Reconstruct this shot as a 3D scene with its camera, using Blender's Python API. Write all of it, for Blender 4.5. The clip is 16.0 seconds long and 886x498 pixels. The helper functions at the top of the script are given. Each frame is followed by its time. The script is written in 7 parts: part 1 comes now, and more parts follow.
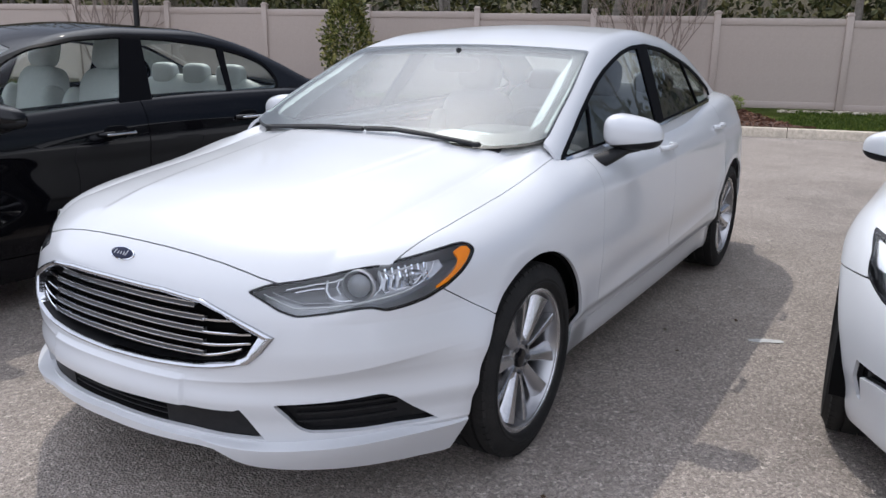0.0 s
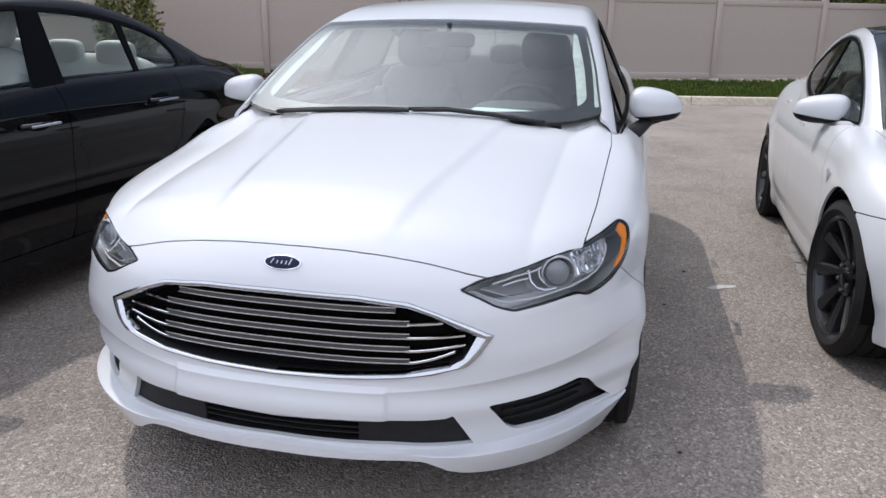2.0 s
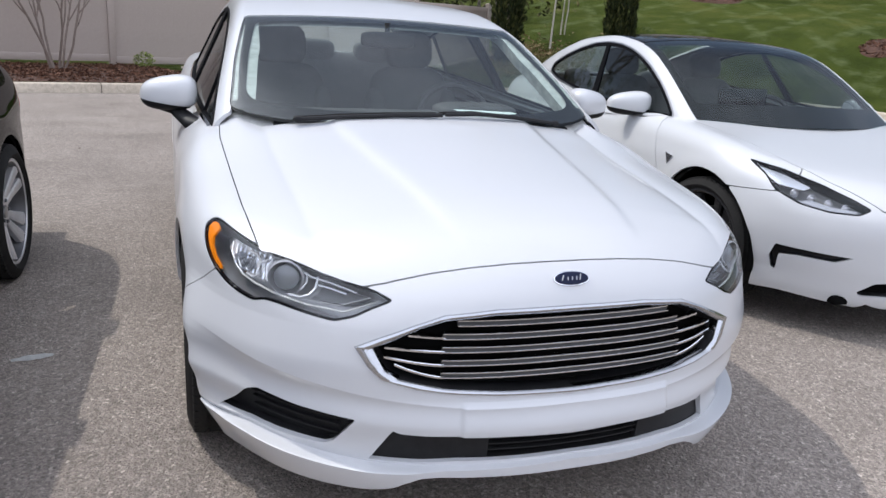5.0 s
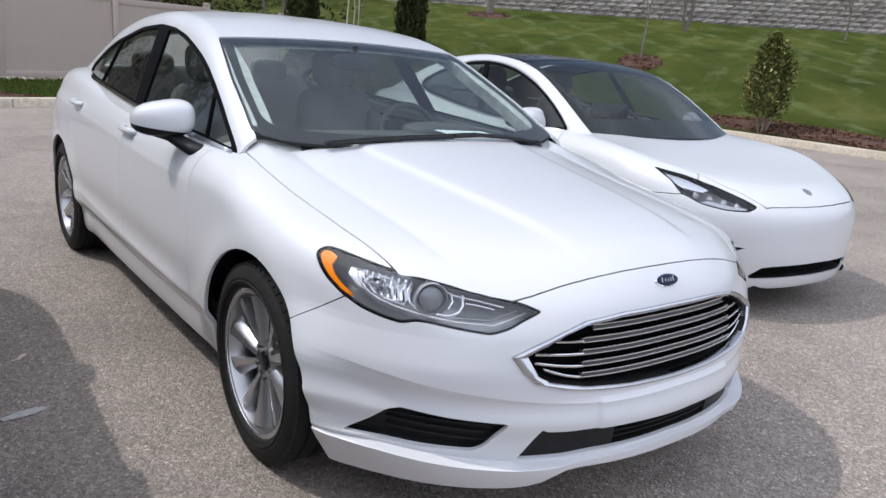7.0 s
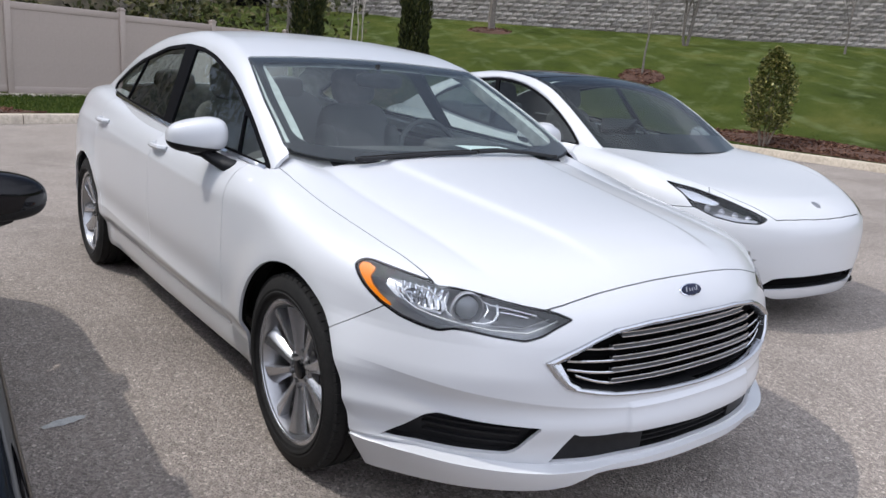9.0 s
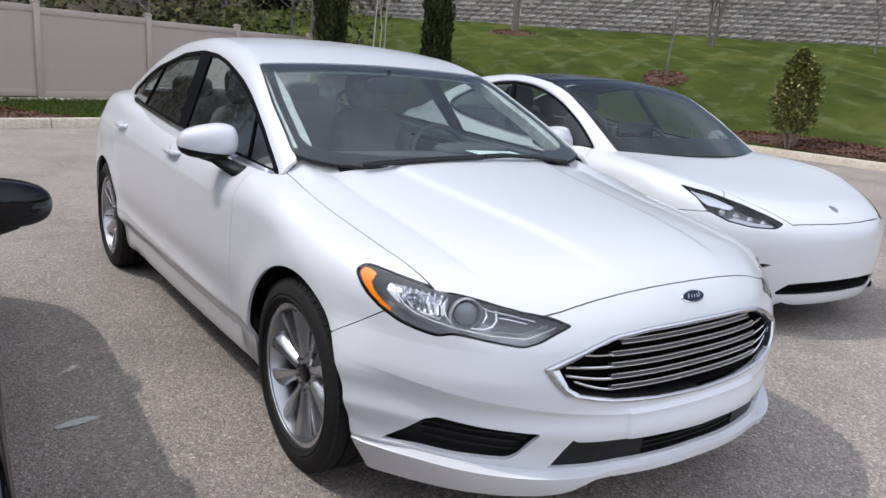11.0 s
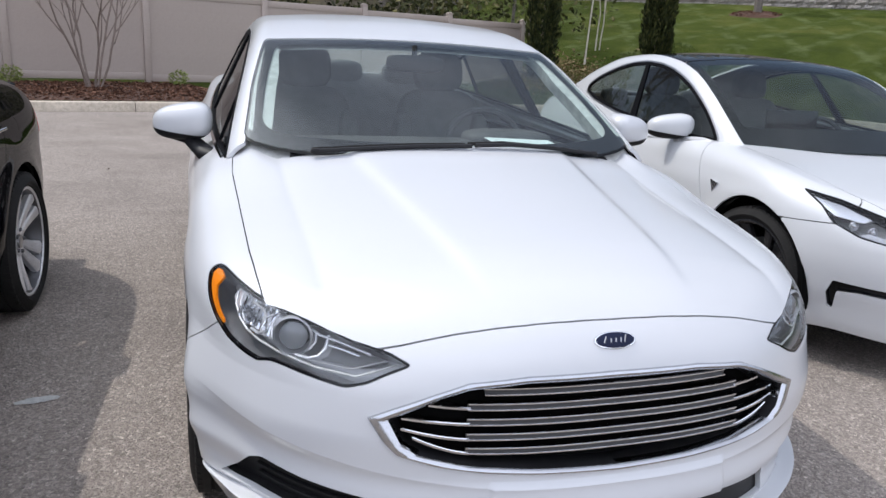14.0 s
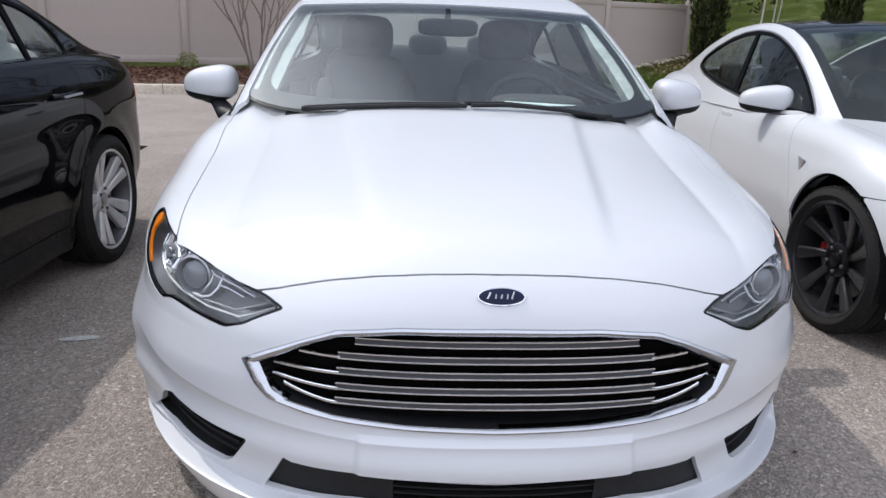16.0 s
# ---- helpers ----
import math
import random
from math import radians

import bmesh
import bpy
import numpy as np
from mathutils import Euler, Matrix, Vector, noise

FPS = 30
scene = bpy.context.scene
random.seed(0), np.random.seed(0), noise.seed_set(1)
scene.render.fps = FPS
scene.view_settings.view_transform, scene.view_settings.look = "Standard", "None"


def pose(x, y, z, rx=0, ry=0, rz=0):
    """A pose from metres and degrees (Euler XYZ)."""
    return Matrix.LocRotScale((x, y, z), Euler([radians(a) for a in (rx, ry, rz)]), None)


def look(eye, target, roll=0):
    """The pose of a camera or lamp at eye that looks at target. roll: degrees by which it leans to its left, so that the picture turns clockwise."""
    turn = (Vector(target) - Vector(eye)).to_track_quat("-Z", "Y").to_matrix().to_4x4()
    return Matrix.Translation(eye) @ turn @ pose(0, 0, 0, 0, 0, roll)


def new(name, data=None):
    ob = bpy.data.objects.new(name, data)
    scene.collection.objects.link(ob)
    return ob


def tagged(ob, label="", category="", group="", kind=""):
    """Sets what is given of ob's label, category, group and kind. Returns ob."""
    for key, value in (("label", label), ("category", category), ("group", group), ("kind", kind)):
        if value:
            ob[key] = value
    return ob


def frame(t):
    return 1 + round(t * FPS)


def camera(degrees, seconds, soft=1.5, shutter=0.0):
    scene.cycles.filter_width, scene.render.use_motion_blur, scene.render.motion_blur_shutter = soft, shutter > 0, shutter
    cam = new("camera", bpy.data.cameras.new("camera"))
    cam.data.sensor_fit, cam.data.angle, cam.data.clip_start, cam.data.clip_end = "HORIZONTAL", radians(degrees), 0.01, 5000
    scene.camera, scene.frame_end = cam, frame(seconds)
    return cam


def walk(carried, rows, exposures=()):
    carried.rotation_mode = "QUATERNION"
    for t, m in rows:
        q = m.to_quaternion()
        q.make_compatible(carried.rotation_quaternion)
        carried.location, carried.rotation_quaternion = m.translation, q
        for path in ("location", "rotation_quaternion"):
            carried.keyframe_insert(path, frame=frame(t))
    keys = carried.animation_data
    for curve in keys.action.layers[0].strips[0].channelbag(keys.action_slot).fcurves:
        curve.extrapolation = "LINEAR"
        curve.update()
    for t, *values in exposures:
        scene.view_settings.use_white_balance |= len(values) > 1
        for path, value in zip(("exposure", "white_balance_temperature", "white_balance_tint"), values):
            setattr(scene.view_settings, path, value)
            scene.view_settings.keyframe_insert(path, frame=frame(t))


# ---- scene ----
cam = camera(60.4, 16.0)
METRES, EYE, TILT, LEAN, TURN = 5.93, 1.3223, 0.0, 0.0, 31.8
ROWS = [
    (0.0, 0.0, 0.0, 0.0, 0.23, -14.59, -0.88),
    (0.5, -0.0553, -0.0028, 0.0005, -4.32, -14.98, -0.99),
    (1.0, -0.0978, 0.0148, -0.0026, -9.32, -15.4, -1.04),
    (1.5, -0.1417, 0.0356, -0.0012, -14.06, -15.89, -0.97),
    (2.0, -0.1901, 0.0415, 0.0006, -18.55, -16.36, -0.89),
    (2.5, -0.2287, 0.0582, 0.0004, -23.95, -16.75, -0.89),
    (3.0, -0.2626, 0.0918, 0.0004, -29.62, -17.05, -1.24),
    (5.5, -0.4606, 0.2387, 0.0009, -56.1, -15.61, -3.58),
    (6.0, -0.4798, 0.2744, 0.0012, -61.35, -15.04, -3.7),
    (6.5, -0.5017, 0.3062, 0.0004, -65.7, -14.57, -3.92),
    (7.0, -0.5303, 0.331, 0.0021, -68.08, -14.42, -4.19),
    (7.5, -0.5418, 0.3415, 0.0034, -68.89, -14.31, -4.35),
    (8.0, -0.5486, 0.3441, 0.0026, -68.79, -14.18, -4.39),
    (8.5, -0.5499, 0.343, 0.0034, -68.32, -13.84, -4.25),
    (9.0, -0.5502, 0.3407, 0.0034, -68.1, -13.37, -4.01),
    (11.5, -0.5418, 0.3249, 0.0089, -64.63, -13.64, -3.61),
    (12.0, -0.5126, 0.3076, 0.0108, -62.03, -14.14, -3.53),
    (12.5, -0.4819, 0.2992, 0.0091, -58.99, -14.59, -3.54),
    (13.0, -0.4456, 0.2943, 0.0056, -55.43, -14.97, -3.42),
    (13.5, -0.422, 0.2591, 0.0061, -51.94, -15.2, -3.14),
    (14.0, -0.3976, 0.2326, 0.0058, -48.37, -15.19, -3.0),
    (14.5, -0.3562, 0.2236, 0.0028, -44.22, -15.13, -2.87),
    (15.0, -0.3334, 0.1975, 0.0029, -40.29, -15.21, -2.71),
    (15.5, -0.3225, 0.1706, -0.0, -37.17, -15.66, -2.42),
    (16.0, -0.3169, 0.1684, -0.0077, -35.44, -16.49, -1.98),
]
walk(cam, [(t, pose(1.893, -2.166, EYE, TILT, LEAN, TURN) @ pose(METRES * x, METRES * y, METRES * z, 90 + pitch, roll, yaw)) for t, x, y, z, yaw, pitch, roll in ROWS])

# ---- world, sun ----
SUN_TO = Vector((0.53, -0.44, -1.0))          # the way the sunlight travels
sky_world = bpy.data.worlds.new("sky")
scene.world = sky_world
sky_world.use_nodes = True
wn = sky_world.node_tree
sky_tex = wn.nodes.new("ShaderNodeTexSky")
sky_tex.sky_type = "NISHITA"
sky_tex.sun_disc = False
sky_tex.sun_elevation = math.atan2(1.0, math.hypot(SUN_TO.x, SUN_TO.y))
sky_tex.sun_rotation = math.atan2(-SUN_TO.x, -SUN_TO.y)
sky_tex.air_density, sky_tex.dust_density, sky_tex.ozone_density = 1.0, 1.5, 1.0
# thin clouds over a blue sky, thicker away from the sun, pale glow round it
wtc = wn.nodes.new("ShaderNodeTexCoord")
wmp = wn.nodes.new("ShaderNodeMapping")
wmp.inputs["Scale"].default_value = (1.0, 1.0, 2.2)
wn.links.new(wtc.outputs["Generated"], wmp.inputs["Vector"])
wno = wn.nodes.new("ShaderNodeTexNoise")
wno.inputs["Scale"].default_value, wno.inputs["Detail"].default_value, wno.inputs["Roughness"].default_value = 2.3, 7, 0.58
wn.links.new(wmp.outputs["Vector"], wno.inputs["Vector"])
wnm = wn.nodes.new("ShaderNodeVectorMath")
wnm.operation = "NORMALIZE"
wn.links.new(wtc.outputs["Generated"], wnm.inputs[0])


def sky_dot(direction):
    d = wn.nodes.new("ShaderNodeVectorMath")
    d.operation = "DOT_PRODUCT"
    d.inputs[1].default_value = tuple(Vector(direction).normalized())
    wn.links.new(wnm.outputs["Vector"], d.inputs[0])
    return d.outputs["Value"]


def sky_range(value, a, b, lo, hi):
    r = wn.nodes.new("ShaderNodeMapRange")
    for k, v in zip(("From Min", "From Max", "To Min", "To Max"), (a, b, lo, hi)):
        r.inputs[k].default_value = v
    wn.links.new(value, r.inputs["Value"])
    return r.outputs["Result"]


def sky_sum(a, b, op="ADD"):
    n = wn.nodes.new("ShaderNodeMath")
    n.operation, n.use_clamp = op, False
    for k, v in enumerate((a, b)):
        if hasattr(v, "is_linked"):
            wn.links.new(v, n.inputs[k])
        else:
            n.inputs[k].default_value = v
    return n.outputs["Value"]


# unseen cloud bank away from the sun, brightened to fill the cars' shaded fronts
away = sky_dot((-0.15, -1.0, 0.35))
cover = sky_sum(sky_range(wno.outputs["Fac"], 0.40, 0.70, 0.0, 0.60), sky_range(away, -0.5, 0.5, 0.05, 0.9))
cover = sky_range(cover, 0.0, 1.0, 0.0, 0.95)
wcl = wn.nodes.new("ShaderNodeMix")
wcl.data_type = "RGBA"
wcl.inputs["A"].default_value, wcl.inputs["B"].default_value = (7.6, 8.1, 9.9, 1), (19.0, 20.2, 24.0, 1)
wn.links.new(sky_range(away, -0.4, 0.6, 0.0, 1.0), wcl.inputs["Factor"])
wmx = wn.nodes.new("ShaderNodeMix")
wmx.data_type = "RGBA"
wn.links.new(cover, wmx.inputs["Factor"])
wn.links.new(sky_tex.outputs["Color"], wmx.inputs["A"])
wn.links.new(wcl.outputs["Result"], wmx.inputs["B"])
wgl = wn.nodes.new("ShaderNodeMix")
wgl.data_type, wgl.blend_type = "RGBA", "ADD"
wgl.inputs["B"].default_value = (26.0, 27.5, 30.5, 1)
wn.links.new(sky_range(sky_dot(-SUN_TO), 0.88, 0.99, 0.0, 1.0), wgl.inputs["Factor"])
wn.links.new(wmx.outputs["Result"], wgl.inputs["A"])
wn.links.new(wgl.outputs["Result"], wn.nodes["Background"].inputs["Color"])
wn.nodes["Background"].inputs["Strength"].default_value = 0.117

sun_data = bpy.data.lights.new("sun", "SUN")
sun_data.energy, sun_data.angle, sun_data.color = 3.45, radians(0.6), (1.0, 0.955, 0.90)
sun = new("sun", sun_data)
sun.matrix_world = look((0, 0, 30), Vector((0, 0, 30)) + SUN_TO)
scene.view_settings.exposure = -0.62

# ---- materials ----
def material(name, color, rough=0.5, metal=0.0, coat=0.0, spec=0.5):
    m = bpy.data.materials.new(name)
    m.use_nodes = True
    b = m.node_tree.nodes["Principled BSDF"]
    b.inputs["Base Color"].default_value = (*color, 1)
    b.inputs["Roughness"].default_value = rough
    b.inputs["Metallic"].default_value = metal
    b.inputs["Coat Weight"].default_value = coat
    b.inputs["Coat Roughness"].default_value = 0.03
    b.inputs["Specular IOR Level"].default_value = spec
    return m


def bsdf(m):
    return m.node_tree.nodes["Principled BSDF"]


def coords(m, scale=1.0, which="Object"):
    nt = m.node_tree
    tc = nt.nodes.new("ShaderNodeTexCoord")
    mp = nt.nodes.new("ShaderNodeMapping")
    mp.inputs["Scale"].default_value = (scale, scale, scale) if not hasattr(scale, "__len__") else scale
    nt.links.new(tc.outputs[which], mp.inputs["Vector"])
    return mp.outputs["Vector"]


def noise_tex(m, vec, scale, detail=4, rough=0.6):
    n = m.node_tree.nodes.new("ShaderNodeTexNoise")
    n.inputs["Scale"].default_value, n.inputs["Detail"].default_value, n.inputs["Roughness"].default_value = scale, detail, rough
    m.node_tree.links.new(vec, n.inputs["Vector"])
    return n.outputs["Fac"]


def voronoi(m, vec, scale, feature="F1", out="Distance"):
    n = m.node_tree.nodes.new("ShaderNodeTexVoronoi")
    n.feature = feature
    n.inputs["Scale"].default_value = scale
    m.node_tree.links.new(vec, n.inputs["Vector"])
    return n.outputs[out]


def ramp(m, fac, stops):
    n = m.node_tree.nodes.new("ShaderNodeValToRGB")
    e = n.color_ramp.elements
    while len(e) < len(stops):
        e.new(0.5)
    for el, (p, c) in zip(e, stops):
        el.position = p
        el.color = (*c, 1) if hasattr(c, "__len__") else (c, c, c, 1)
    m.node_tree.links.new(fac, n.inputs["Fac"])
    return n.outputs["Color"]


def mix(m, a, b, fac, mode="MIX"):
    n = m.node_tree.nodes.new("ShaderNodeMix")
    n.data_type, n.blend_type = "RGBA", mode
    for sock, v in ((n.inputs["Factor"], fac), (n.inputs["A"], a), (n.inputs["B"], b)):
        if hasattr(v, "is_linked"):
            m.node_tree.links.new(v, sock)
        elif hasattr(v, "__len__"):
            sock.default_value = (*v, 1)
        else:
            sock.default_value = v
    return n.outputs["Result"]


def bump(m, height, strength=0.3, dist=0.01):
    n = m.node_tree.nodes.new("ShaderNodeBump")
    n.inputs["Strength"].default_value, n.inputs["Distance"].default_value = strength, dist
    m.node_tree.links.new(height, n.inputs["Height"])
    m.node_tree.links.new(n.outputs["Normal"], bsdf(m).inputs["Normal"])


def set_color(m, out):
    m.node_tree.links.new(out, bsdf(m).inputs["Base Color"])


def set_rough(m, out):
    m.node_tree.links.new(out, bsdf(m).inputs["Roughness"])


def noisy(name, c0, c1, scale, rough=0.8, bump_s=0.3, bump_d=0.01, fine=None, grain=(0.62, 1.25), **kw):
    """A surface that varies between two colours at a broad and a fine scale."""
    m = material(name, c0, rough, **kw)
    v = coords(m)
    broad = ramp(m, noise_tex(m, v, scale), [(0.3, c0), (0.7, c1)])
    f = noise_tex(m, v, fine or scale * 14, 6, 0.7)
    set_color(m, mix(m, broad, ramp(m, f, [(0.3, grain[0]), (0.7, grain[1])]), 0.8, "MULTIPLY"))
    if bump_s:
        bump(m, f, bump_s, bump_d)
    return m


def car_paint(name, color, dirt=(0.35, 0.33, 0.3)):
    m = material(name, color, 0.32, 0.0, 0.7)
    v = coords(m)
    f = noise_tex(m, v, 1.2, 2)
    set_color(m, mix(m, color, mix(m, color, dirt, 0.03), ramp(m, f, [(0.45, 0.0), (0.75, 1.0)])))
    set_rough(m, ramp(m, noise_tex(m, v, 1.5, 2), [(0.3, 0.28), (0.7, 0.34)]))
    return m


def glass_mat(name, tint, rough=0.0, veil=0.0, gloss=0.045, rise=4.6):
    m = bpy.data.materials.new(name)
    m.use_nodes = True
    nt = m.node_tree
    nt.nodes.remove(nt.nodes["Principled BSDF"])
    out = nt.nodes["Material Output"]
    gl = nt.nodes.new("ShaderNodeBsdfGlossy")
    gl.inputs["Roughness"].default_value = rough
    tr = nt.nodes.new("ShaderNodeBsdfTransparent")
    tr.inputs["Color"].default_value = (*tint, 1)
    lw = nt.nodes.new("ShaderNodeLayerWeight")
    lw.inputs["Blend"].default_value = 0.5
    po = nt.nodes.new("ShaderNodeMath")
    po.operation = "POWER"
    po.inputs[1].default_value = rise
    nt.links.new(lw.outputs["Facing"], po.inputs[0])
    fr = nt.nodes.new("ShaderNodeMath")
    fr.operation = "MULTIPLY_ADD"
    fr.inputs[1].default_value, fr.inputs[2].default_value = 0.92, gloss
    nt.links.new(po.outputs["Value"], fr.inputs[0])
    mx = nt.nodes.new("ShaderNodeMixShader")
    nt.links.new(fr.outputs["Value"], mx.inputs["Fac"])
    nt.links.new(tr.outputs["BSDF"], mx.inputs[1])
    nt.links.new(gl.outputs["BSDF"], mx.inputs[2])
    last = mx
    if veil:
        # a thin pale film that imitates the veil of reflected sky
        di = nt.nodes.new("ShaderNodeBsdfDiffuse")
        di.inputs["Color"].default_value = (0.70, 0.79, 0.79, 1)
        dm = nt.nodes.new("ShaderNodeMixShader")
        film = noise_tex(m, coords(m), 2.2, 5, 0.65)
        nt.links.new(ramp(m, film, [(0.30, veil * 0.6), (0.72, veil * 1.5)]), dm.inputs["Fac"])
        nt.links.new(mx.outputs["Shader"], dm.inputs[1])
        ha = nt.nodes.new("ShaderNodeBsdfGlossy")
        ha.inputs["Roughness"].default_value = 0.36
        hm = nt.nodes.new("ShaderNodeMixShader")
        hm.inputs["Fac"].default_value = 0.5
        nt.links.new(di.outputs["BSDF"], hm.inputs[1])
        nt.links.new(ha.outputs["BSDF"], hm.inputs[2])
        nt.links.new(hm.outputs["Shader"], dm.inputs[2])
        last = dm
    nt.links.new(last.outputs["Shader"], out.inputs["Surface"])
    return m


WHITE = car_paint("white_paint", (0.582, 0.592, 0.608))
PEARL = car_paint("pearl_paint", (0.575, 0.585, 0.595))
BLACK = material("black_paint", (0.003, 0.003, 0.004), 0.5, 0.0, 0.62, 0.0)
GLASS = glass_mat("clear_glass", (0.84, 0.90, 0.87))
SCREEN_GLASS = glass_mat("veiled_screen_glass", (0.82, 0.91, 0.88), 0.0, 0.026, 0.08, 3.6)
CLEAN_SCREEN = glass_mat("clean_screen_glass", (0.78, 0.88, 0.85), 0.0, 0.006, 0.05, 4.2)
DARK_GLASS = glass_mat("privacy_glass", (0.42, 0.46, 0.45))
LENS = glass_mat("lamp_lens", (0.93, 0.94, 0.95))
ROOF_GLASS = material("roof_glass", (0.010, 0.010, 0.012), 0.05, 0.0, 0.0, 0.2)
FRIT = material("glass_frit", (0.008, 0.008, 0.009), 0.3, spec=0.15)
CHROME = material("chrome", (0.75, 0.76, 0.78), 0.09, 1.0)
RING_CHROME = material("brushed_chrome", (0.50, 0.51, 0.53), 0.16, 1.0)
SATIN = material("satin_metal", (0.42, 0.42, 0.43), 0.28, 1.0)
MIRROR = material("mirror_glass", (0.85, 0.86, 0.88), 0.01, 1.0)
ALLOY = noisy("alloy_wheel", (0.52, 0.52, 0.53), (0.60, 0.60, 0.62), 20, 0.26, 0, metal=0.9)
ALLOY_BRIGHT = noisy("bright_alloy_wheel", (0.66, 0.66, 0.67), (0.74, 0.74, 0.76), 20, 0.28, 0, metal=0.55)
ALLOY_DARK = material("dark_alloy", (0.12, 0.12, 0.125), 0.4, 0.7)
BLACK_ALLOY = material("black_alloy", (0.030, 0.030, 0.032), 0.16, 0.35)
RUBBER = noisy("tyre_rubber", (0.012, 0.012, 0.012), (0.02, 0.019, 0.018), 9, 0.75, 0.2, 0.002, spec=0.2)
PLASTIC = noisy("black_plastic", (0.010, 0.010, 0.011), (0.016, 0.016, 0.017), 30, 0.5, 0.1, 0.001, spec=0.25)
WINDOW_BLACK = material("window_black", (0.004, 0.004, 0.005), 0.5, spec=0.04)
DARK = material("dark_cavity", (0.004, 0.004, 0.004), 0.9, spec=0.05)
GLOSS_BLACK = material("gloss_black", (0.006, 0.006, 0.007), 0.12, spec=0.3)
AMBER = material("amber_lens", (0.86, 0.235, 0.010), 0.35, 0.0, 0.0, 0.1)
REFLECTOR = material("lamp_reflector", (0.62, 0.63, 0.65), 0.20, 0.9)
SILVER = material("lamp_silver", (0.66, 0.67, 0.69), 0.25, 0.45)
PROJECTOR = material("projector_glass", (0.16, 0.17, 0.18), 0.12, 0.0, 1.0)
LAMP_GREY = material("lamp_bezel", (0.40, 0.405, 0.415), 0.30, 0.7)
DIM_GREY = material("dim_bezel", (0.14, 0.142, 0.146), 0.35, 0.0)
BLUE = material("badge_blue", (0.006, 0.010, 0.035), 0.3, 0.0, 0.0, 0.2)
BAR_WEB = material("grille_bar_web", (0.05, 0.051, 0.053), 0.4, 0.3)
RED = material("tail_red", (0.35, 0.01, 0.012), 0.15, 0.0, 1.0)
CALIPER = material("red_caliper", (0.5, 0.02, 0.02), 0.35)
DISC = material("brake_disc", (0.32, 0.31, 0.30), 0.4, 0.9)
FABRIC_DARK = noisy("charcoal_cloth", (0.125, 0.128, 0.13), (0.165, 0.168, 0.17), 4, 0.9, 0.1, 0.002, fine=25)
FABRIC_LIGHT = noisy("grey_leather", (0.54, 0.54, 0.52), (0.58, 0.58, 0.56), 5, 0.55, 0.05, 0.002, fine=40, grain=(0.92, 1.05))
TRIM_LIGHT = noisy("pale_interior_trim", (0.50, 0.51, 0.49), (0.56, 0.57, 0.55), 4, 0.8, 0, 0.002, fine=20)
DASH = noisy("dashboard_plastic", (0.05, 0.05, 0.052), (0.07, 0.07, 0.072), 6, 0.7, 0.1, 0.002, fine=40)
PAPER = noisy("paper", (0.72, 0.80, 0.80), (0.78, 0.84, 0.84), 6, 0.7, 0)

# ---- mesh helpers ----
def raw_mesh(name, verts, faces, mat, smooth=True, angle=35):
    me = bpy.data.meshes.new(name)
    me.from_pydata([tuple(v) for v in verts], [], [tuple(f) for f in faces])
    me.validate()
    if smooth:
        me.shade_smooth()
        me.set_sharp_from_angle(angle=radians(angle))
    me.materials.append(mat)
    return me


def part(name, bm, mat, parent=None, label="", smooth=True, angle=35):
    """Links a bmesh, a mesh or (verts, faces) as one mesh object under a thing or part."""
    if isinstance(bm, bmesh.types.BMesh):
        me = bpy.data.meshes.new(name)
        bmesh.ops.recalc_face_normals(bm, faces=bm.faces)
        bm.to_mesh(me)
        bm.free()
        if smooth:
            me.shade_smooth()
            me.set_sharp_from_angle(angle=radians(angle))
        me.materials.append(mat)
    elif isinstance(bm, tuple):
        me = raw_mesh(name, bm[0], bm[1], mat, smooth, angle)
    else:
        me = bm
    ob = new(name, me)
    ob.parent = parent
    if label:
        ob["label"] = label
    return ob


def thing(name, label, category, m=None, group="", kind=""):
    ob = new(name)
    ob.empty_display_size = 0.1
    if m is not None:
        ob.matrix_world = m
    return tagged(ob, label, category, group, kind)


def box_bm(cx, cy, cz, sx, sy, sz, bevel=0.0, seg=2, bm=None):
    bm2 = bmesh.new()
    bmesh.ops.create_cube(bm2, size=1.0)
    bmesh.ops.scale(bm2, vec=(sx, sy, sz), verts=bm2.verts)
    if bevel:
        bmesh.ops.bevel(bm2, geom=bm2.edges[:], offset=bevel, segments=seg, profile=0.5, affect="EDGES")
    bmesh.ops.translate(bm2, vec=(cx, cy, cz), verts=bm2.verts)
    if bm is None:
        return bm2
    tmp = bpy.data.meshes.new("tmp")
    bm2.to_mesh(tmp)
    bm2.free()
    bm.from_mesh(tmp)
    bpy.data.meshes.remove(tmp)
    return bm


def lathe(profile, n=64, closed=False):
    """Revolves (axial, radius) pairs about the x axis."""
    V, F, k = [], [], len(profile)
    for i in range(n):
        a = 2 * math.pi * i / n
        V += [(p, r * math.cos(a), r * math.sin(a)) for p, r in profile]
    for i in range(n):
        j = (i + 1) % n
        for q in range(k if closed else k - 1):
            w = (q + 1) % k
            F.append((i * k + q, i * k + w, j * k + w, j * k + q))
    return V, F


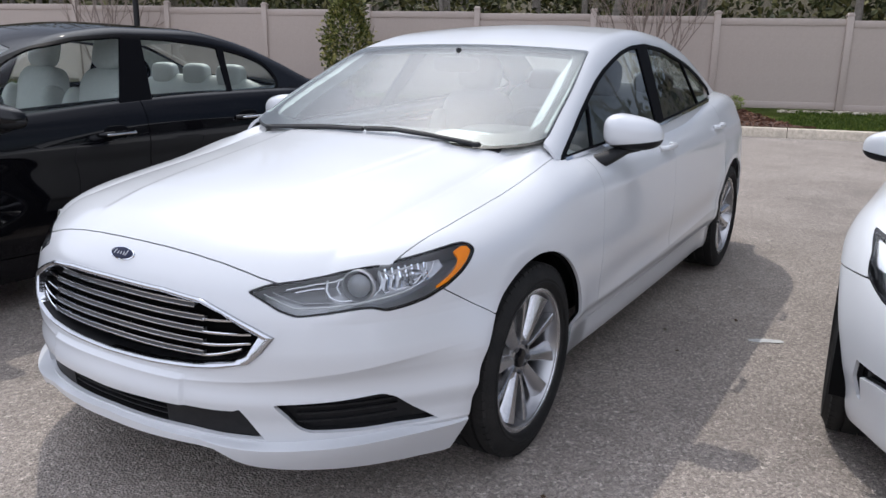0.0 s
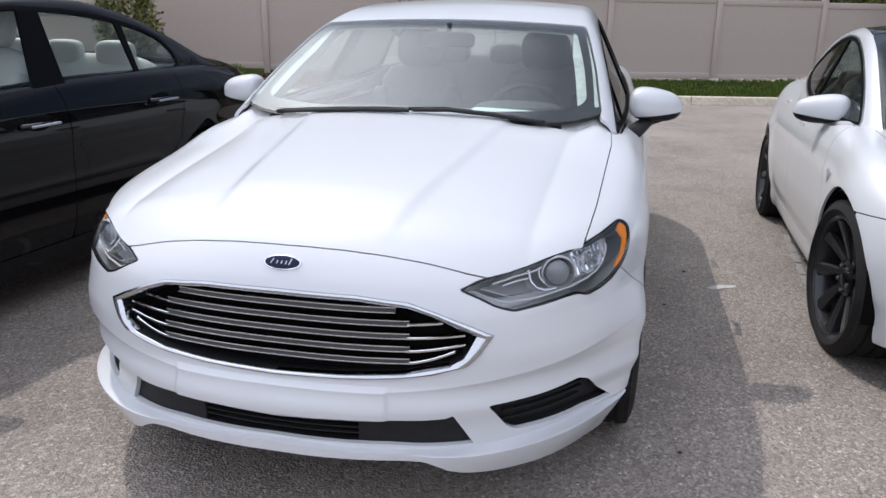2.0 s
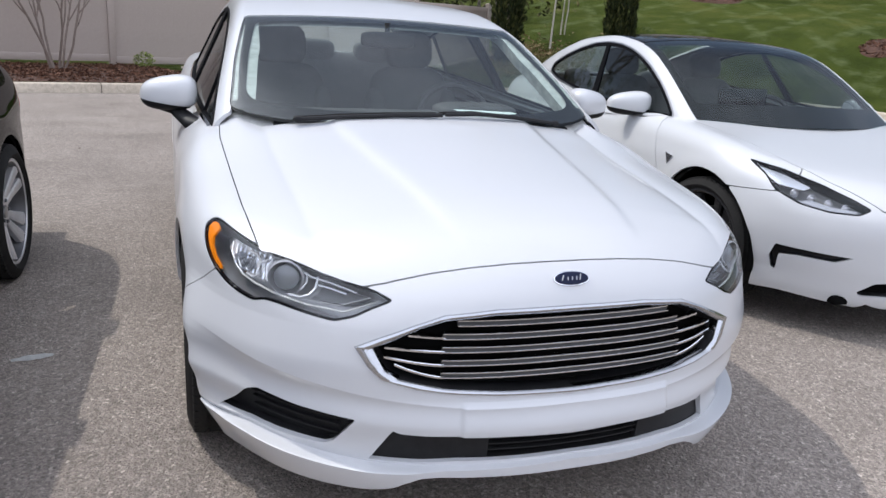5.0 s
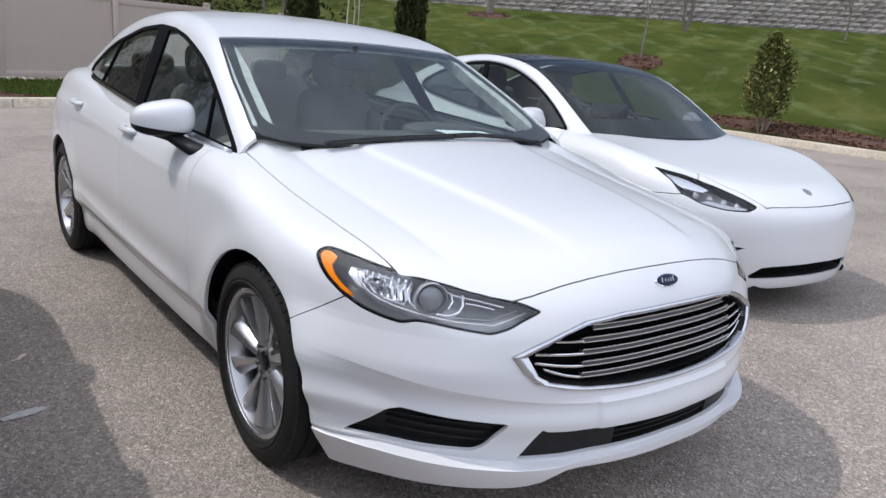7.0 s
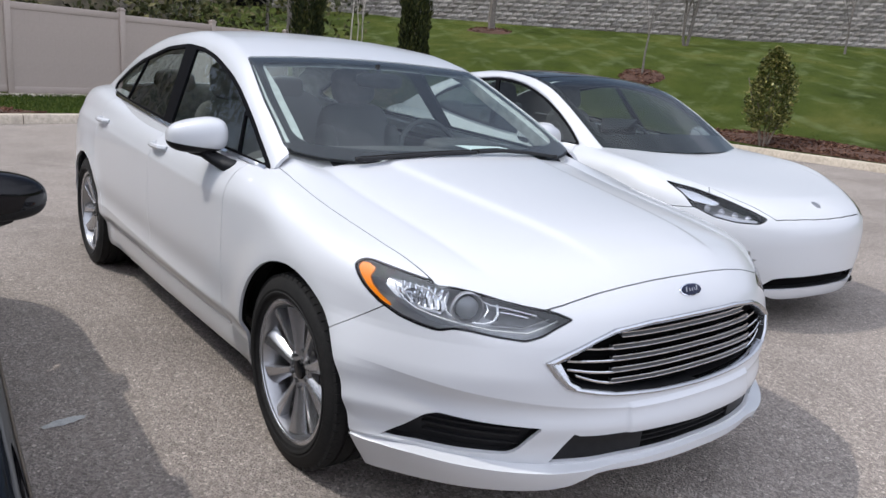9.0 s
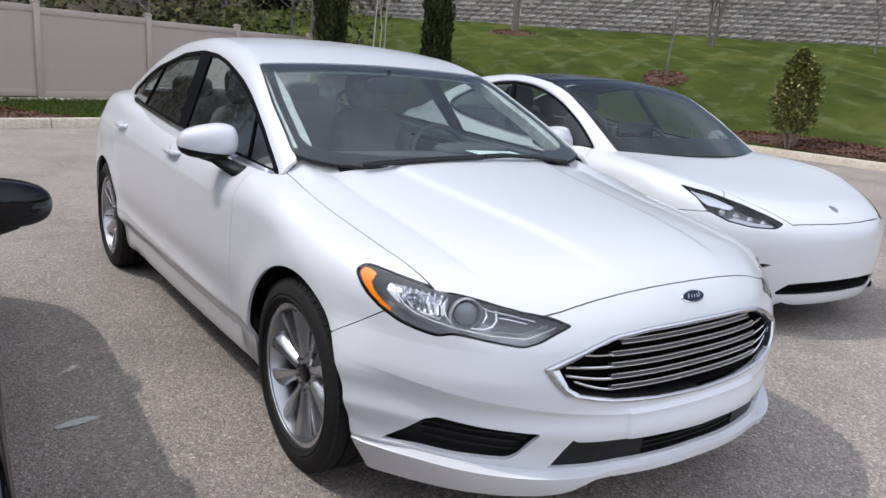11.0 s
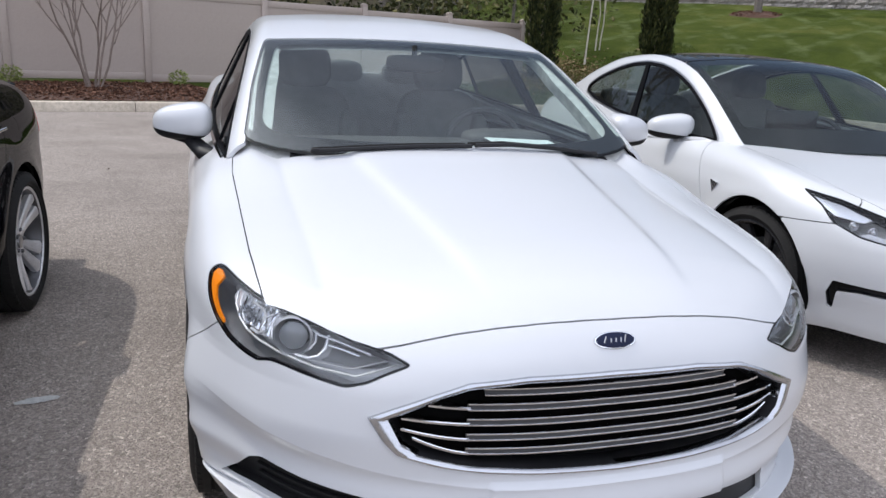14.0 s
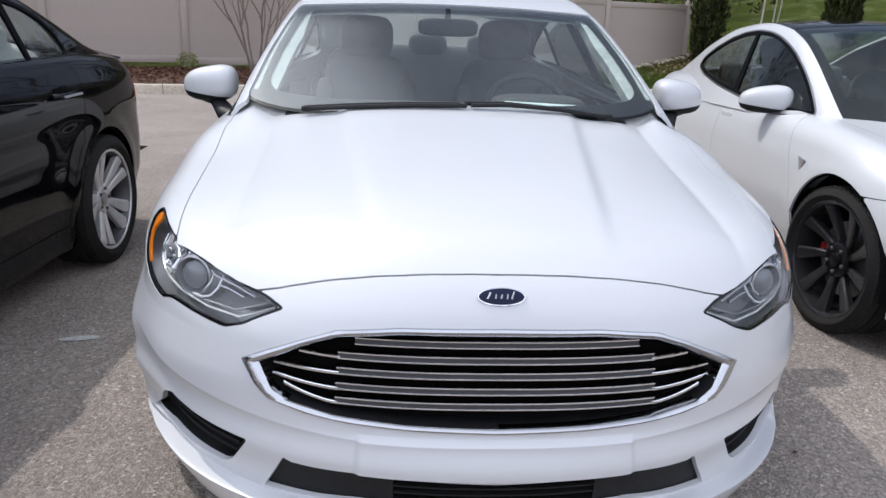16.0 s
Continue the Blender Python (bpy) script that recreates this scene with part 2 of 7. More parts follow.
def superquad(c, size, e1=0.5, e2=0.5, nu=28, nv=18):
    """A rounded cushion: a superellipsoid; small exponents are boxier."""
    def sp(v, e):
        return math.copysign(abs(v) ** e, v)
    V, F = [], []
    for i in range(nv + 1):
        p = -math.pi / 2 + math.pi * i / nv
        for j in range(nu):
            a = 2 * math.pi * j / nu
            V.append((c[0] + size[0] * sp(math.cos(p), e1) * sp(math.cos(a), e2), c[1] + size[1] * sp(math.cos(p), e1) * sp(math.sin(a), e2), c[2] + size[2] * sp(math.sin(p), e1)))
    for i in range(nv):
        for j in range(nu):
            k = (j + 1) % nu
            F.append((i * nu + j, i * nu + k, (i + 1) * nu + k, (i + 1) * nu + j))
    return V, F


def tube(points, radius, n=8, taper=None, flat=1.0, cap=True):
    """A round or flattened bar along a line of points."""
    P = [Vector(p) for p in points]
    V, F = [], []
    for i, p in enumerate(P):
        d = (P[min(i + 1, len(P) - 1)] - P[max(i - 1, 0)]).normalized()
        up = Vector((0, 0, 1)) if abs(d.z) < 0.9 else Vector((1, 0, 0))
        s = d.cross(up).normalized()
        u = s.cross(d)
        r = radius if taper is None else radius + (taper - radius) * i / (len(P) - 1)
        V += [p + s * (r * math.cos(2 * math.pi * k / n)) + u * (r * flat * math.sin(2 * math.pi * k / n)) for k in range(n)]
    for i in range(len(P) - 1):
        for k in range(n):
            w = (k + 1) % n
            F.append((i * n + k, i * n + w, (i + 1) * n + w, (i + 1) * n + k))
    if cap:
        F.append(tuple(range(n))[::-1])
        F.append(tuple((len(P) - 1) * n + k for k in range(n)))
    return V, F


def join(*pieces):
    V, F = [], []
    for v, f in pieces:
        o = len(V)
        V += list(v)
        F += [tuple(i + o for i in q) for q in f]
    return V, F


def moved(piece, m):
    return [m @ Vector(v) for v in piece[0]], piece[1]


def flipped(piece):
    """Mirror image across x = 0."""
    return [(-v[0], v[1], v[2]) for v in piece[0]], [tuple(reversed(f)) for f in piece[1]]


def both(piece):
    """A half joined with its mirror image, welded along x = 0."""
    V, F = list(piece[0]), list(piece[1])
    ids = []
    for v in piece[0]:
        if abs(v[0]) < 1e-5:
            ids.append(None)
        else:
            ids.append(len(V))
            V.append((-v[0], v[1], v[2]))
    F += [tuple(reversed([ids[i] if ids[i] is not None else i for i in f])) for f in piece[1]]
    return V, F


def curve(xs, ys):
    """A smooth monotone curve through a few knots."""
    xs, ys = np.array(xs, float), np.array(ys, float)
    h, d = np.diff(xs), np.diff(ys) / np.diff(xs)
    m = np.zeros_like(ys)
    m[0], m[-1] = d[0], d[-1]
    for i in range(1, len(xs) - 1):
        m[i] = 0 if d[i - 1] * d[i] <= 0 else 2 * d[i - 1] * d[i] / (d[i - 1] + d[i])

    def f(x):
        x = np.clip(np.asarray(x, float), xs[0], xs[-1])
        i = np.clip(np.searchsorted(xs, x) - 1, 0, len(h) - 1)
        t = (x - xs[i]) / h[i]
        return (2 * t**3 - 3 * t**2 + 1) * ys[i] + (t**3 - 2 * t**2 + t) * h[i] * m[i] + (3 * t**2 - 2 * t**3) * ys[i + 1] + (t**3 - t**2) * h[i] * m[i + 1]
    return f


def poly_sdf(px, py, poly):
    """Signed distance to a closed polygon, negative inside."""
    best, inside = np.full(px.shape, 1e9), np.zeros(px.shape, bool)
    n = len(poly)
    for i in range(n):
        (ax, ay), (bx, by) = poly[i], poly[(i + 1) % n]
        ex, ey = bx - ax, by - ay
        t = np.clip(((px - ax) * ex + (py - ay) * ey) / (ex * ex + ey * ey + 1e-12), 0, 1)
        best = np.minimum(best, np.hypot(px - ax - t * ex, py - ay - t * ey))
        if abs(ey) > 1e-12:
            inside ^= ((ay > py) != (by > py)) & (px < (by == ay) + ax + ex * (py - ay) / ey)
    return np.where(inside, -best, best)


def rounded_poly(poly, r=0.02, n=4):
    """Cuts the corners of a polygon to short arcs."""
    out, k = [], len(poly)
    for i in range(k):
        p, a, b = (np.array(poly[j % k], float) for j in (i, i - 1, i + 1))
        da, db = a - p, b - p
        ra, rb = min(r, 0.45 * np.linalg.norm(da)), min(r, 0.45 * np.linalg.norm(db))
        s, e = p + da / np.linalg.norm(da) * ra, p + db / np.linalg.norm(db) * rb
        for q in range(n + 1):
            t = q / n
            out.append(tuple((1 - t) ** 2 * s + 2 * t * (1 - t) * p + t * t * e))
    return out


def smax(a, b, k):
    h = np.clip(0.5 + 0.5 * (a - b) / k, 0, 1)
    return b * (1 - h) + a * h + k * h * (1 - h)


def clip_grid(P, f, N=None, lip=0.0, extra=None):
    """The part of a grid of points where f < 0, cut cleanly along f = 0. lip: depth of the edge turned inwards."""
    rows, cols = f.shape
    V, F, idx, nrm = [], [], {}, []

    def vert(i, j):
        k = (i, j)
        if k not in idx:
            idx[k] = len(V)
            V.append(P[i, j])
            nrm.append(N[i, j] if N is not None else None)
        return idx[k]

    def cut(i, j, a, b):
        k = ((i, j), (a, b)) if (i, j) < (a, b) else ((a, b), (i, j))
        if k not in idx:
            t = f[i, j] / (f[i, j] - f[a, b])
            idx[k] = len(V)
            V.append(P[i, j] + (P[a, b] - P[i, j]) * t)
            nrm.append(N[i, j] + (N[a, b] - N[i, j]) * t if N is not None else None)
        return idx[k]
    neg = f < 0
    any_in = neg[:-1, :-1] | neg[1:, :-1] | neg[1:, 1:] | neg[:-1, 1:]
    for i, j in zip(*np.nonzero(any_in)):
        ring = ((i, j), (i + 1, j), (i + 1, j + 1), (i, j + 1))
        face = []
        for q in range(4):
            a, b = ring[q], ring[(q + 1) % 4]
            if neg[a]:
                face.append(vert(*a))
            if neg[a] != neg[b]:
                face.append(cut(*a, *b))
        if len(face) > 2:
            F.append(tuple(face))
    if lip and F:
        seen = {}
        for q in F:
            for a, b in zip(q, q[1:] + q[:1]):
                seen[(a, b)] = True
        inner = {}

        def sunk(a):
            if a not in inner:
                inner[a] = len(V)
                n = nrm[a] / (np.linalg.norm(nrm[a]) + 1e-9)
                V.append(V[a] - n * lip)
            return inner[a]
        for a, b in list(seen):
            if (b, a) not in seen and not (abs(V[a][0]) < 1e-6 and abs(V[b][0]) < 1e-6):
                F.append((b, a, sunk(a), sunk(b)))
    return [tuple(v) for v in V], F


# ---- car bodies: a lower shell and a glasshouse, each a smooth closed form cut into panels ----
class Shell:
    def __init__(s, form):
        s.form = form

    def normals(s, P):
        e, g = 1e-4, []
        for k in range(3):
            d = np.zeros(3)
            d[k] = e
            g.append(s.form(P + d) - s.form(P - d))
        g = np.stack(g, -1)
        return g / (np.linalg.norm(g, axis=-1, keepdims=True) + 1e-12)

    def cast(s, O, D, far):
        """Where rays from inside leave the form."""
        lo, hi = np.zeros(O.shape[:-1]), np.full(O.shape[:-1], far)
        for _ in range(34):
            mid = (lo + hi) / 2
            out = s.form(O + D * mid[..., None]) > 0
            hi, lo = np.where(out, mid, hi), np.where(out, lo, mid)
        return O + D * hi[..., None]


class Body:
    """Lower body of a car: front axle at y = 0, nose at negative y, tail at positive y."""

    def __init__(s, y0, y1, W, taper, yF, yR, nF, nR, Hc, drop, pw, xe, kr=0.10, fold=None, flare=(), extra=None, relief=None):
        s.y0, s.y1, s.W, s.taper, s.yF, s.yR, s.nF, s.nR, s.Hc, s.drop, s.pw, s.xe, s.kr, s.fold, s.flare, s.extra, s.relief = y0, y1, W, taper, yF, yR, nF, nR, Hc, drop, pw, xe, kr, fold, flare, extra, relief
        s.shell, s.plain = Shell(s.form), Shell(lambda P: s.form(P, False))

    def top(s, x, y):
        h = s.Hc(y) - s.drop(y) * (np.abs(x) / s.xe) ** s.pw
        return h + s.fold(np.abs(x), y) if s.fold else h

    def form(s, P, pressed=True):
        x, y, z = np.abs(P[..., 0]), P[..., 1], P[..., 2]
        W = s.W(z) * s.taper(y)
        for yc, zc, r, amp in s.flare:
            rr = np.hypot(y - yc, z - zc)
            W = W + amp * np.exp(-((rr - r) / 0.075) ** 2)
        if s.extra:
            W = W + s.extra(y, z)
        u = np.clip((s.y0 - y) / (s.y0 - s.yF(z)), 0, None)
        v = np.clip((y - s.y1) / (s.yR(z) - s.y1), 0, None)
        n = np.where(y < s.y0, s.nF(z), s.nR)
        g = ((x / W) ** n + np.maximum(u, v) ** n) ** (1 / n)
        skin = (g - 1) * W
        if s.relief and pressed:
            skin = skin - np.where(y < 0.0, s.relief(np.arctan2(x / 0.93, s.y0 - y), z), 0.0)
        return smax(skin, (z - s.top(x, y)) * 0.95, s.kr)

    def wall_grid(s, front=150, side=120, rear=50, rise=120, lo=-62, hi=88, zc=0.52, inset=0.26):
        """Points of the outside from the front centre round one side to the rear centre."""
        W, yf, yr = float(s.W(0.55)) - inset, float(s.yF(0.55)) + inset, float(s.yR(0.55)) - inset
        O, D = [], []
        for k in range(front + 1):
            a = (math.pi / 2) * k / front
            e = 2 / 3.0
            O.append((W * math.sin(a) ** e, s.y0 - (s.y0 - yf) * math.cos(a) ** e))
        for k in range(1, side + 1):
            O.append((W, s.y0 + (s.y1 - s.y0) * k / side))
        for k in range(1, rear + 1):
            a = (math.pi / 2) * k / rear
            O.append((W * math.cos(a) ** (2 / 3.0) if k < rear else 0.0, s.y1 + (yr - s.y1) * math.sin(a) ** (2 / 3.0)))
        O = np.array(O)
        T = np.gradient(O, axis=0)
        T /= np.linalg.norm(T, axis=1, keepdims=True) + 1e-9
        Nn = np.stack([T[:, 1], -T[:, 0]], 1)
        Nn[0], Nn[-1] = (0, -1), (0, 1)
        # smooth directions
        for _ in range(12):
            Nn[1:-1] = (Nn[:-2] + 2 * Nn[1:-1] + Nn[2:]) / 4
        Nn /= np.linalg.norm(Nn, axis=1, keepdims=True)
        ph = np.radians(lo + (hi - lo) * np.linspace(0, 1, rise + 1))
        c, sn = np.cos(ph), np.sin(ph)
        Dg = np.stack([Nn[:, None, 0] * c, Nn[:, None, 1] * c, np.broadcast_to(sn, (len(O), len(ph)))], -1)
        Og = np.broadcast_to(np.stack([O[:, 0], O[:, 1], np.full(len(O), zc)], -1)[:, None, :], Dg.shape)
        P = s.shell.cast(Og, Dg, 1.2)
        P[0, :, 0] = 0
        P[-1, :, 0] = 0
        return P, s.plain.normals(P)

    def top_grid(s, xa, ya, yb, nx=70, ny=120):
        X, Y = np.meshgrid(np.linspace(0, xa, nx), np.linspace(ya, yb, ny), indexing="ij")
        O = np.stack([X, Y, np.full(X.shape, 0.45)], -1)
        P = s.shell.cast(O, np.broadcast_to(np.array([0, 0, 1.0]), O.shape), 1.2)
        return P, s.shell.normals(P)

    def ang(s, P):
        return np.arctan2(np.abs(P[..., 0]) / 0.93, s.y0 - P[..., 1])

    def at(s, a, z, sink=0.0):
        """Surface points of the front at plan angle a and height z, sunk inwards."""
        a, z = np.broadcast_arrays(np.asarray(a, float), np.asarray(z, float))
        O = np.stack([0 * a, s.y0 + 0 * a, z], -1)
        D = np.stack([0.93 * np.sin(a), -np.cos(a), 0 * a], -1)
        P = s.shell.cast(O, D, 1.6)
        N = s.plain.normals(P)
        return P - N * (np.asarray(sink)[..., None] if np.ndim(sink) else sink), N

    def angle_of(s, x, z):
        """Plan angle at which the front surface has the half-width x."""
        lo, hi = np.zeros(np.shape(x)), np.full(np.shape(x), 1.5)
        for _ in range(30):
            m = (lo + hi) / 2
            big = s.at(m, z)[0][..., 0] > x
            hi, lo = np.where(big, m, hi), np.where(big, lo, m)
        return (lo + hi) / 2


class House:
    """Glasshouse of a car: windscreen, roof, backlight and tumbling sides."""

    def __init__(s, xb, zb, tum, Zc, bow, crown, kr=0.06):
        s.xb, s.zb, s.tum, s.Zc, s.bow, s.crown, s.kr = xb, zb, tum, Zc, bow, crown, kr
        s.shell = Shell(s.form)

    def form(s, P):
        x, y, z = np.abs(P[..., 0]), P[..., 1], P[..., 2]
        side = (x - (s.xb(y) - s.tum * (z - s.zb))) * 0.88
        top = (z - s.Zc(y - s.bow(y) * x * x) + s.crown(y) * x * x) * 0.9
        return smax(side, top, s.kr)

    def grid(s, ya, yb, ny=230, nphi=110, zo=0.86):
        Y, PH = np.meshgrid(np.linspace(ya, yb, ny), np.radians(np.linspace(0, 90, nphi)), indexing="ij")
        O = np.stack([0 * Y, Y, np.full(Y.shape, zo)], -1)
        D = np.stack([np.cos(PH), 0 * Y, np.sin(PH)], -1)
        P = s.shell.cast(O, D, 1.3)
        P[:, -1, 0] = 0
        return P, s.shell.normals(P)

    def side_at(s, y, z):
        y, z = np.broadcast_arrays(np.asarray(y, float), np.asarray(z, float))
        O = np.stack([0 * y, y, z], -1)
        P = s.shell.cast(O, np.broadcast_to(np.array([1.0, 0, 0]), O.shape), 1.2)
        return P, s.shell.normals(P)


def inward(P, N, d):
    return P - N * d


def strip(A, B, closed=True):
    """Faces between two lines of points."""
    n = len(A)
    V = [tuple(p) for p in A] + [tuple(p) for p in B]
    F = [(i, (i + 1) % n, n + (i + 1) % n, n + i) for i in range(n if closed else n - 1)]
    return V, F


def dense(poly, step=0.012):
    out = []
    for (a, b), (c, d) in zip(poly, poly[1:] + poly[:1]):
        k = max(1, int(math.hypot(c - a, d - b) / step))
        out += [(a + (c - a) * i / k, b + (d - b) * i / k) for i in range(k)]
    return out


def wheel(parent, x, y, z, side, R, rim_r, width, spokes, style, mats, yaw=0.0, steer=0.0):
    """One road wheel on the side +1 or -1: tyre, rim, spokes, hub cap, nuts, disc."""
    face_m, back_m = mats
    w = thing("wheel", "", "")
    for key in ("label", "category"):
        if key in w:
            del w[key]
    w.parent = parent
    w.location, w.rotation_euler = (x, y, z), (yaw, 0, (0 if side > 0 else math.pi) + steer)
    h = width / 2
    prof = [(-h * 0.80, rim_r - 0.004), (-h * 0.96, rim_r + 0.012), (-h * 1.03, rim_r + (R - rim_r) * 0.45), (-h * 0.99, R - 0.035), (-h * 0.90, R - 0.014), (-h * 0.78, R - 0.004)]
    tread = []
    for g in (-0.5, 0.0, 0.5):
        c = g * h
        tread += [(c - 0.006, R), (c - 0.005, R - 0.008), (c + 0.005, R - 0.008), (c + 0.006, R)]
    full = prof + [(-h * 0.7, R)] + tread + [(h * 0.7, R)] + [(-a, b) for a, b in prof[::-1]]
    tv, tf = lathe(full, 72)
    # raised bands on the sidewall
    band = lathe([(h * 1.010, rim_r + 0.020), (h * 1.035, rim_r + 0.024), (h * 1.045, rim_r + 0.030), (h * 1.02, rim_r + 0.033)], 72)
    blocks = []
    for k in range(64):
        a = 2 * math.pi * k / 64
        for sx in (-0.80, 0.80):
            v, f = [], []
            bx = [(sx * h - 0.012, R - 0.012), (sx * h + 0.012, R - 0.014), (sx * h + 0.008, R - 0.003), (sx * h - 0.010, R - 0.0015)]
            for q in (-0.040, 0.040):
                v += [(p, r * math.cos(a + q), r * math.sin(a + q)) for p, r in bx]
            f = [(0, 1, 5, 4), (1, 2, 6, 5), (2, 3, 7, 6), (3, 0, 4, 7), (0, 3, 2, 1), (4, 5, 6, 7)]
            blocks.append((v, f))
    part("tyre", join((tv, tf), band, *blocks), RUBBER, w, angle=30)
    barrel = lathe([(h * 0.86, rim_r + 0.006), (h * 0.90, rim_r - 0.002), (h * 0.84, rim_r - 0.012), (h * 0.55, rim_r - 0.022), (-h * 0.2, rim_r - 0.035), (-h * 0.9, rim_r - 0.02), (-h * 0.9, rim_r + 0.004)], 72)
    part("rim", barrel, SATIN if face_m is ALLOY else ALLOY_DARK if face_m is ALLOY_BRIGHT else face_m, w)
    part("rim_lip", lathe([(h * 0.84, rim_r - 0.009), (h * 0.89, rim_r - 0.007), (h * 0.915, rim_r - 0.002), (h * 0.90, rim_r + 0.006), (h * 0.86, rim_r + 0.007)], 72), face_m, w)
    part("brake_disc", lathe([(h * 0.10, 0.04), (h * 0.10, rim_r * 0.66), (-h * 0.06, rim_r * 0.66), (-h * 0.06, 0.04)], 48), DISC, w)
    cal = []
    for q in range(9):
        a = math.radians(150 + q * (3 if style == "turbine" else 7))
        cal.append((h * 0.10, rim_r * 0.62 * math.cos(a), rim_r * 0.62 * math.sin(a)))
    part("brake_caliper", tube(cal, 0.015 if style == "turbine" else 0.026, 8), CALIPER if style == "turbine" else ALLOY_DARK, w)
    well = lathe([(-h * 0.3, 0.03), (-h * 0.3, rim_r - 0.036)], 48)
    part("backing_plate", well, DARK, w)
    for k in range(spokes):
        a = 2 * math.pi * k / spokes if style != "twin" else 2 * math.pi * (k // 2) / (spokes // 2)
        V, F = [], []
        n = 12
        for i in range(n + 1):
            t = i / n
            r = 0.052 + (rim_r - 0.020 - 0.052) * t
            if style == "blade":
                off, hw, xo = (0.006 if k % 2 else -0.006) * t, 0.015 + 0.021 * t ** 1.6, h * (0.60 + 0.22 * t)
            elif style == "twin":
                off, hw, xo = (1 if k % 2 else -1) * (0.018 + 0.034 * t ** 1.2), 0.017 + 0.018 * t, h * (0.52 + 0.32 * t ** 1.3)
            else:
                off, hw, xo = 0.045 * t ** 1.5, 0.014 + 0.020 * t ** 1.2, h * (0.40 + 0.40 * t ** 1.2)
            ca, sa = math.cos(a), math.sin(a)
            section = ((-1, -0.030), (-1, -0.006), (-0.62, 0.0), (0.62, 0.0), (1, -0.006), (1, -0.030))
            if style == "blade":       # one sharp proud edge, the other flank falling away
                tw = 1 if k % 2 else -1
                section = [(tw * p, q * (0.4 + 0.6 * t)) for p, q in ((-1, -0.034), (-0.96, -0.003), (-0.86, 0.0), (0.10, -0.006), (0.80, -0.024), (1, -0.036))]
                section = section if tw > 0 else section[::-1]
            for dv, dx in section:
                q = off + dv * hw
                V.append((xo + dx, r * ca - q * sa, r * sa + q * ca))
        for i in range(n):
            for j in range(5):
                F.append((i * 6 + j, i * 6 + j + 1, i * 6 + 7 + j, i * 6 + 6 + j))
        part("spoke", (V, F), face_m, w, angle=25)
    part("hub", lathe([(h * 0.30, 0.085), (h * 0.50, 0.080), (h * 0.56, 0.066), (h * 0.52, 0.036), (h * 0.52, 0.0)], 40), back_m if style == "turbine" else face_m, w)
    part("hub_cap", lathe([(h * 0.52, 0.033), (h * 0.60, 0.031), (h * 0.62, 0.024), (h * 0.62, 0.0)], 32), GLOSS_BLACK if style != "twin" else SATIN, w)
    for k in range(5):
        a = 2 * math.pi * (k + 0.5) / 5
        nut = lathe([(h * 0.42, 0.011), (h * 0.60, 0.010), (h * 0.63, 0.006), (h * 0.63, 0.0)], 6)
        part("lug_nut", moved(nut, Matrix.Translation((0, 0.056 * math.cos(a), 0.056 * math.sin(a)))), ALLOY_DARK, w)
    return w


def arch_liner(parent, yc, zc, r, x_out, x_in):
    """Dark wheel well over a wheel."""
    for sgn in (1, -1):
        V, F, n = [], [], 40
        for i in range(n + 1):
            a = math.radians(-12 + 204 * i / n)
            V += [(x_out * sgn, yc + r * math.cos(a), zc + r * math.sin(a)), (x_in * sgn, yc + r * math.cos(a), zc + r * math.sin(a)), (x_in * sgn, yc + 0.1 * r * math.cos(a), zc + 0.1 * r * math.sin(a))]
        for i in range(n):
            F += [(3 * i, 3 * i + 1, 3 * i + 4, 3 * i + 3), (3 * i + 1, 3 * i + 2, 3 * i + 5, 3 * i + 4)]
        part("wheel_arch_liner", (V, F), DARK, parent)

# ---- white sedan: its forms ----
LIP_TOP = curve((0.0, 0.40, 0.47, 0.56, 0.9, 1.1, 1.4), (0.303, 0.288, 0.284, 0.281, 0.285, 0.277, 0.270))
LIP_LOW = curve((0.0, 0.40, 0.44, 0.48, 0.55, 0.74, 0.95, 1.14, 1.25), (0.268, 0.264, 0.250, 0.228, 0.210, 0.190, 0.170, 0.156, 0.156))
LIP_OUT = curve((0.0, 0.34, 0.45, 0.55, 0.75, 0.95, 1.08, 1.18, 1.3), (0.016, 0.018, 0.034, 0.040, 0.043, 0.036, 0.018, 0.004, 0.002))
CREASE = curve((0.0, 0.30, 0.43, 0.55, 0.74, 0.94, 1.14, 1.4), (0.450, 0.449, 0.455, 0.464, 0.486, 0.510, 0.525, 0.530))


def bumper_relief(a, z):
    """Pressed lines of the front bumper: a fold under the grille, the plate panel, the chin lip."""
    zc, zt = CREASE(a), LIP_TOP(a)
    out = 0.013 * np.where(z > zc, np.exp(-(z - zc) / 0.075), np.exp(-(zc - z) / 0.028)) * np.clip((1.16 - a) / 0.30, 0, 1)
    out = out + 0.007 * np.clip((0.318 - a) / 0.014, 0, 1) * np.clip((z - 0.372) / 0.004, 0, 1) * np.clip((0.462 - z) / 0.012, 0, 1)
    k = np.clip((zt - z) / 0.0055, 0, 1)
    out = out + LIP_OUT(a) * k * (1 - 0.30 * np.clip((zt - z) / 0.12, 0, 1))
    # ledge that runs out from the fog-lamp pocket's point to the wheel arch
    out = out + 0.010 * np.clip((a - 0.93) / 0.08, 0, 1) * np.clip((1.18 - a) / 0.10, 0, 1) * np.exp(-np.abs(z - zt - 0.012) / 0.014)
    return out


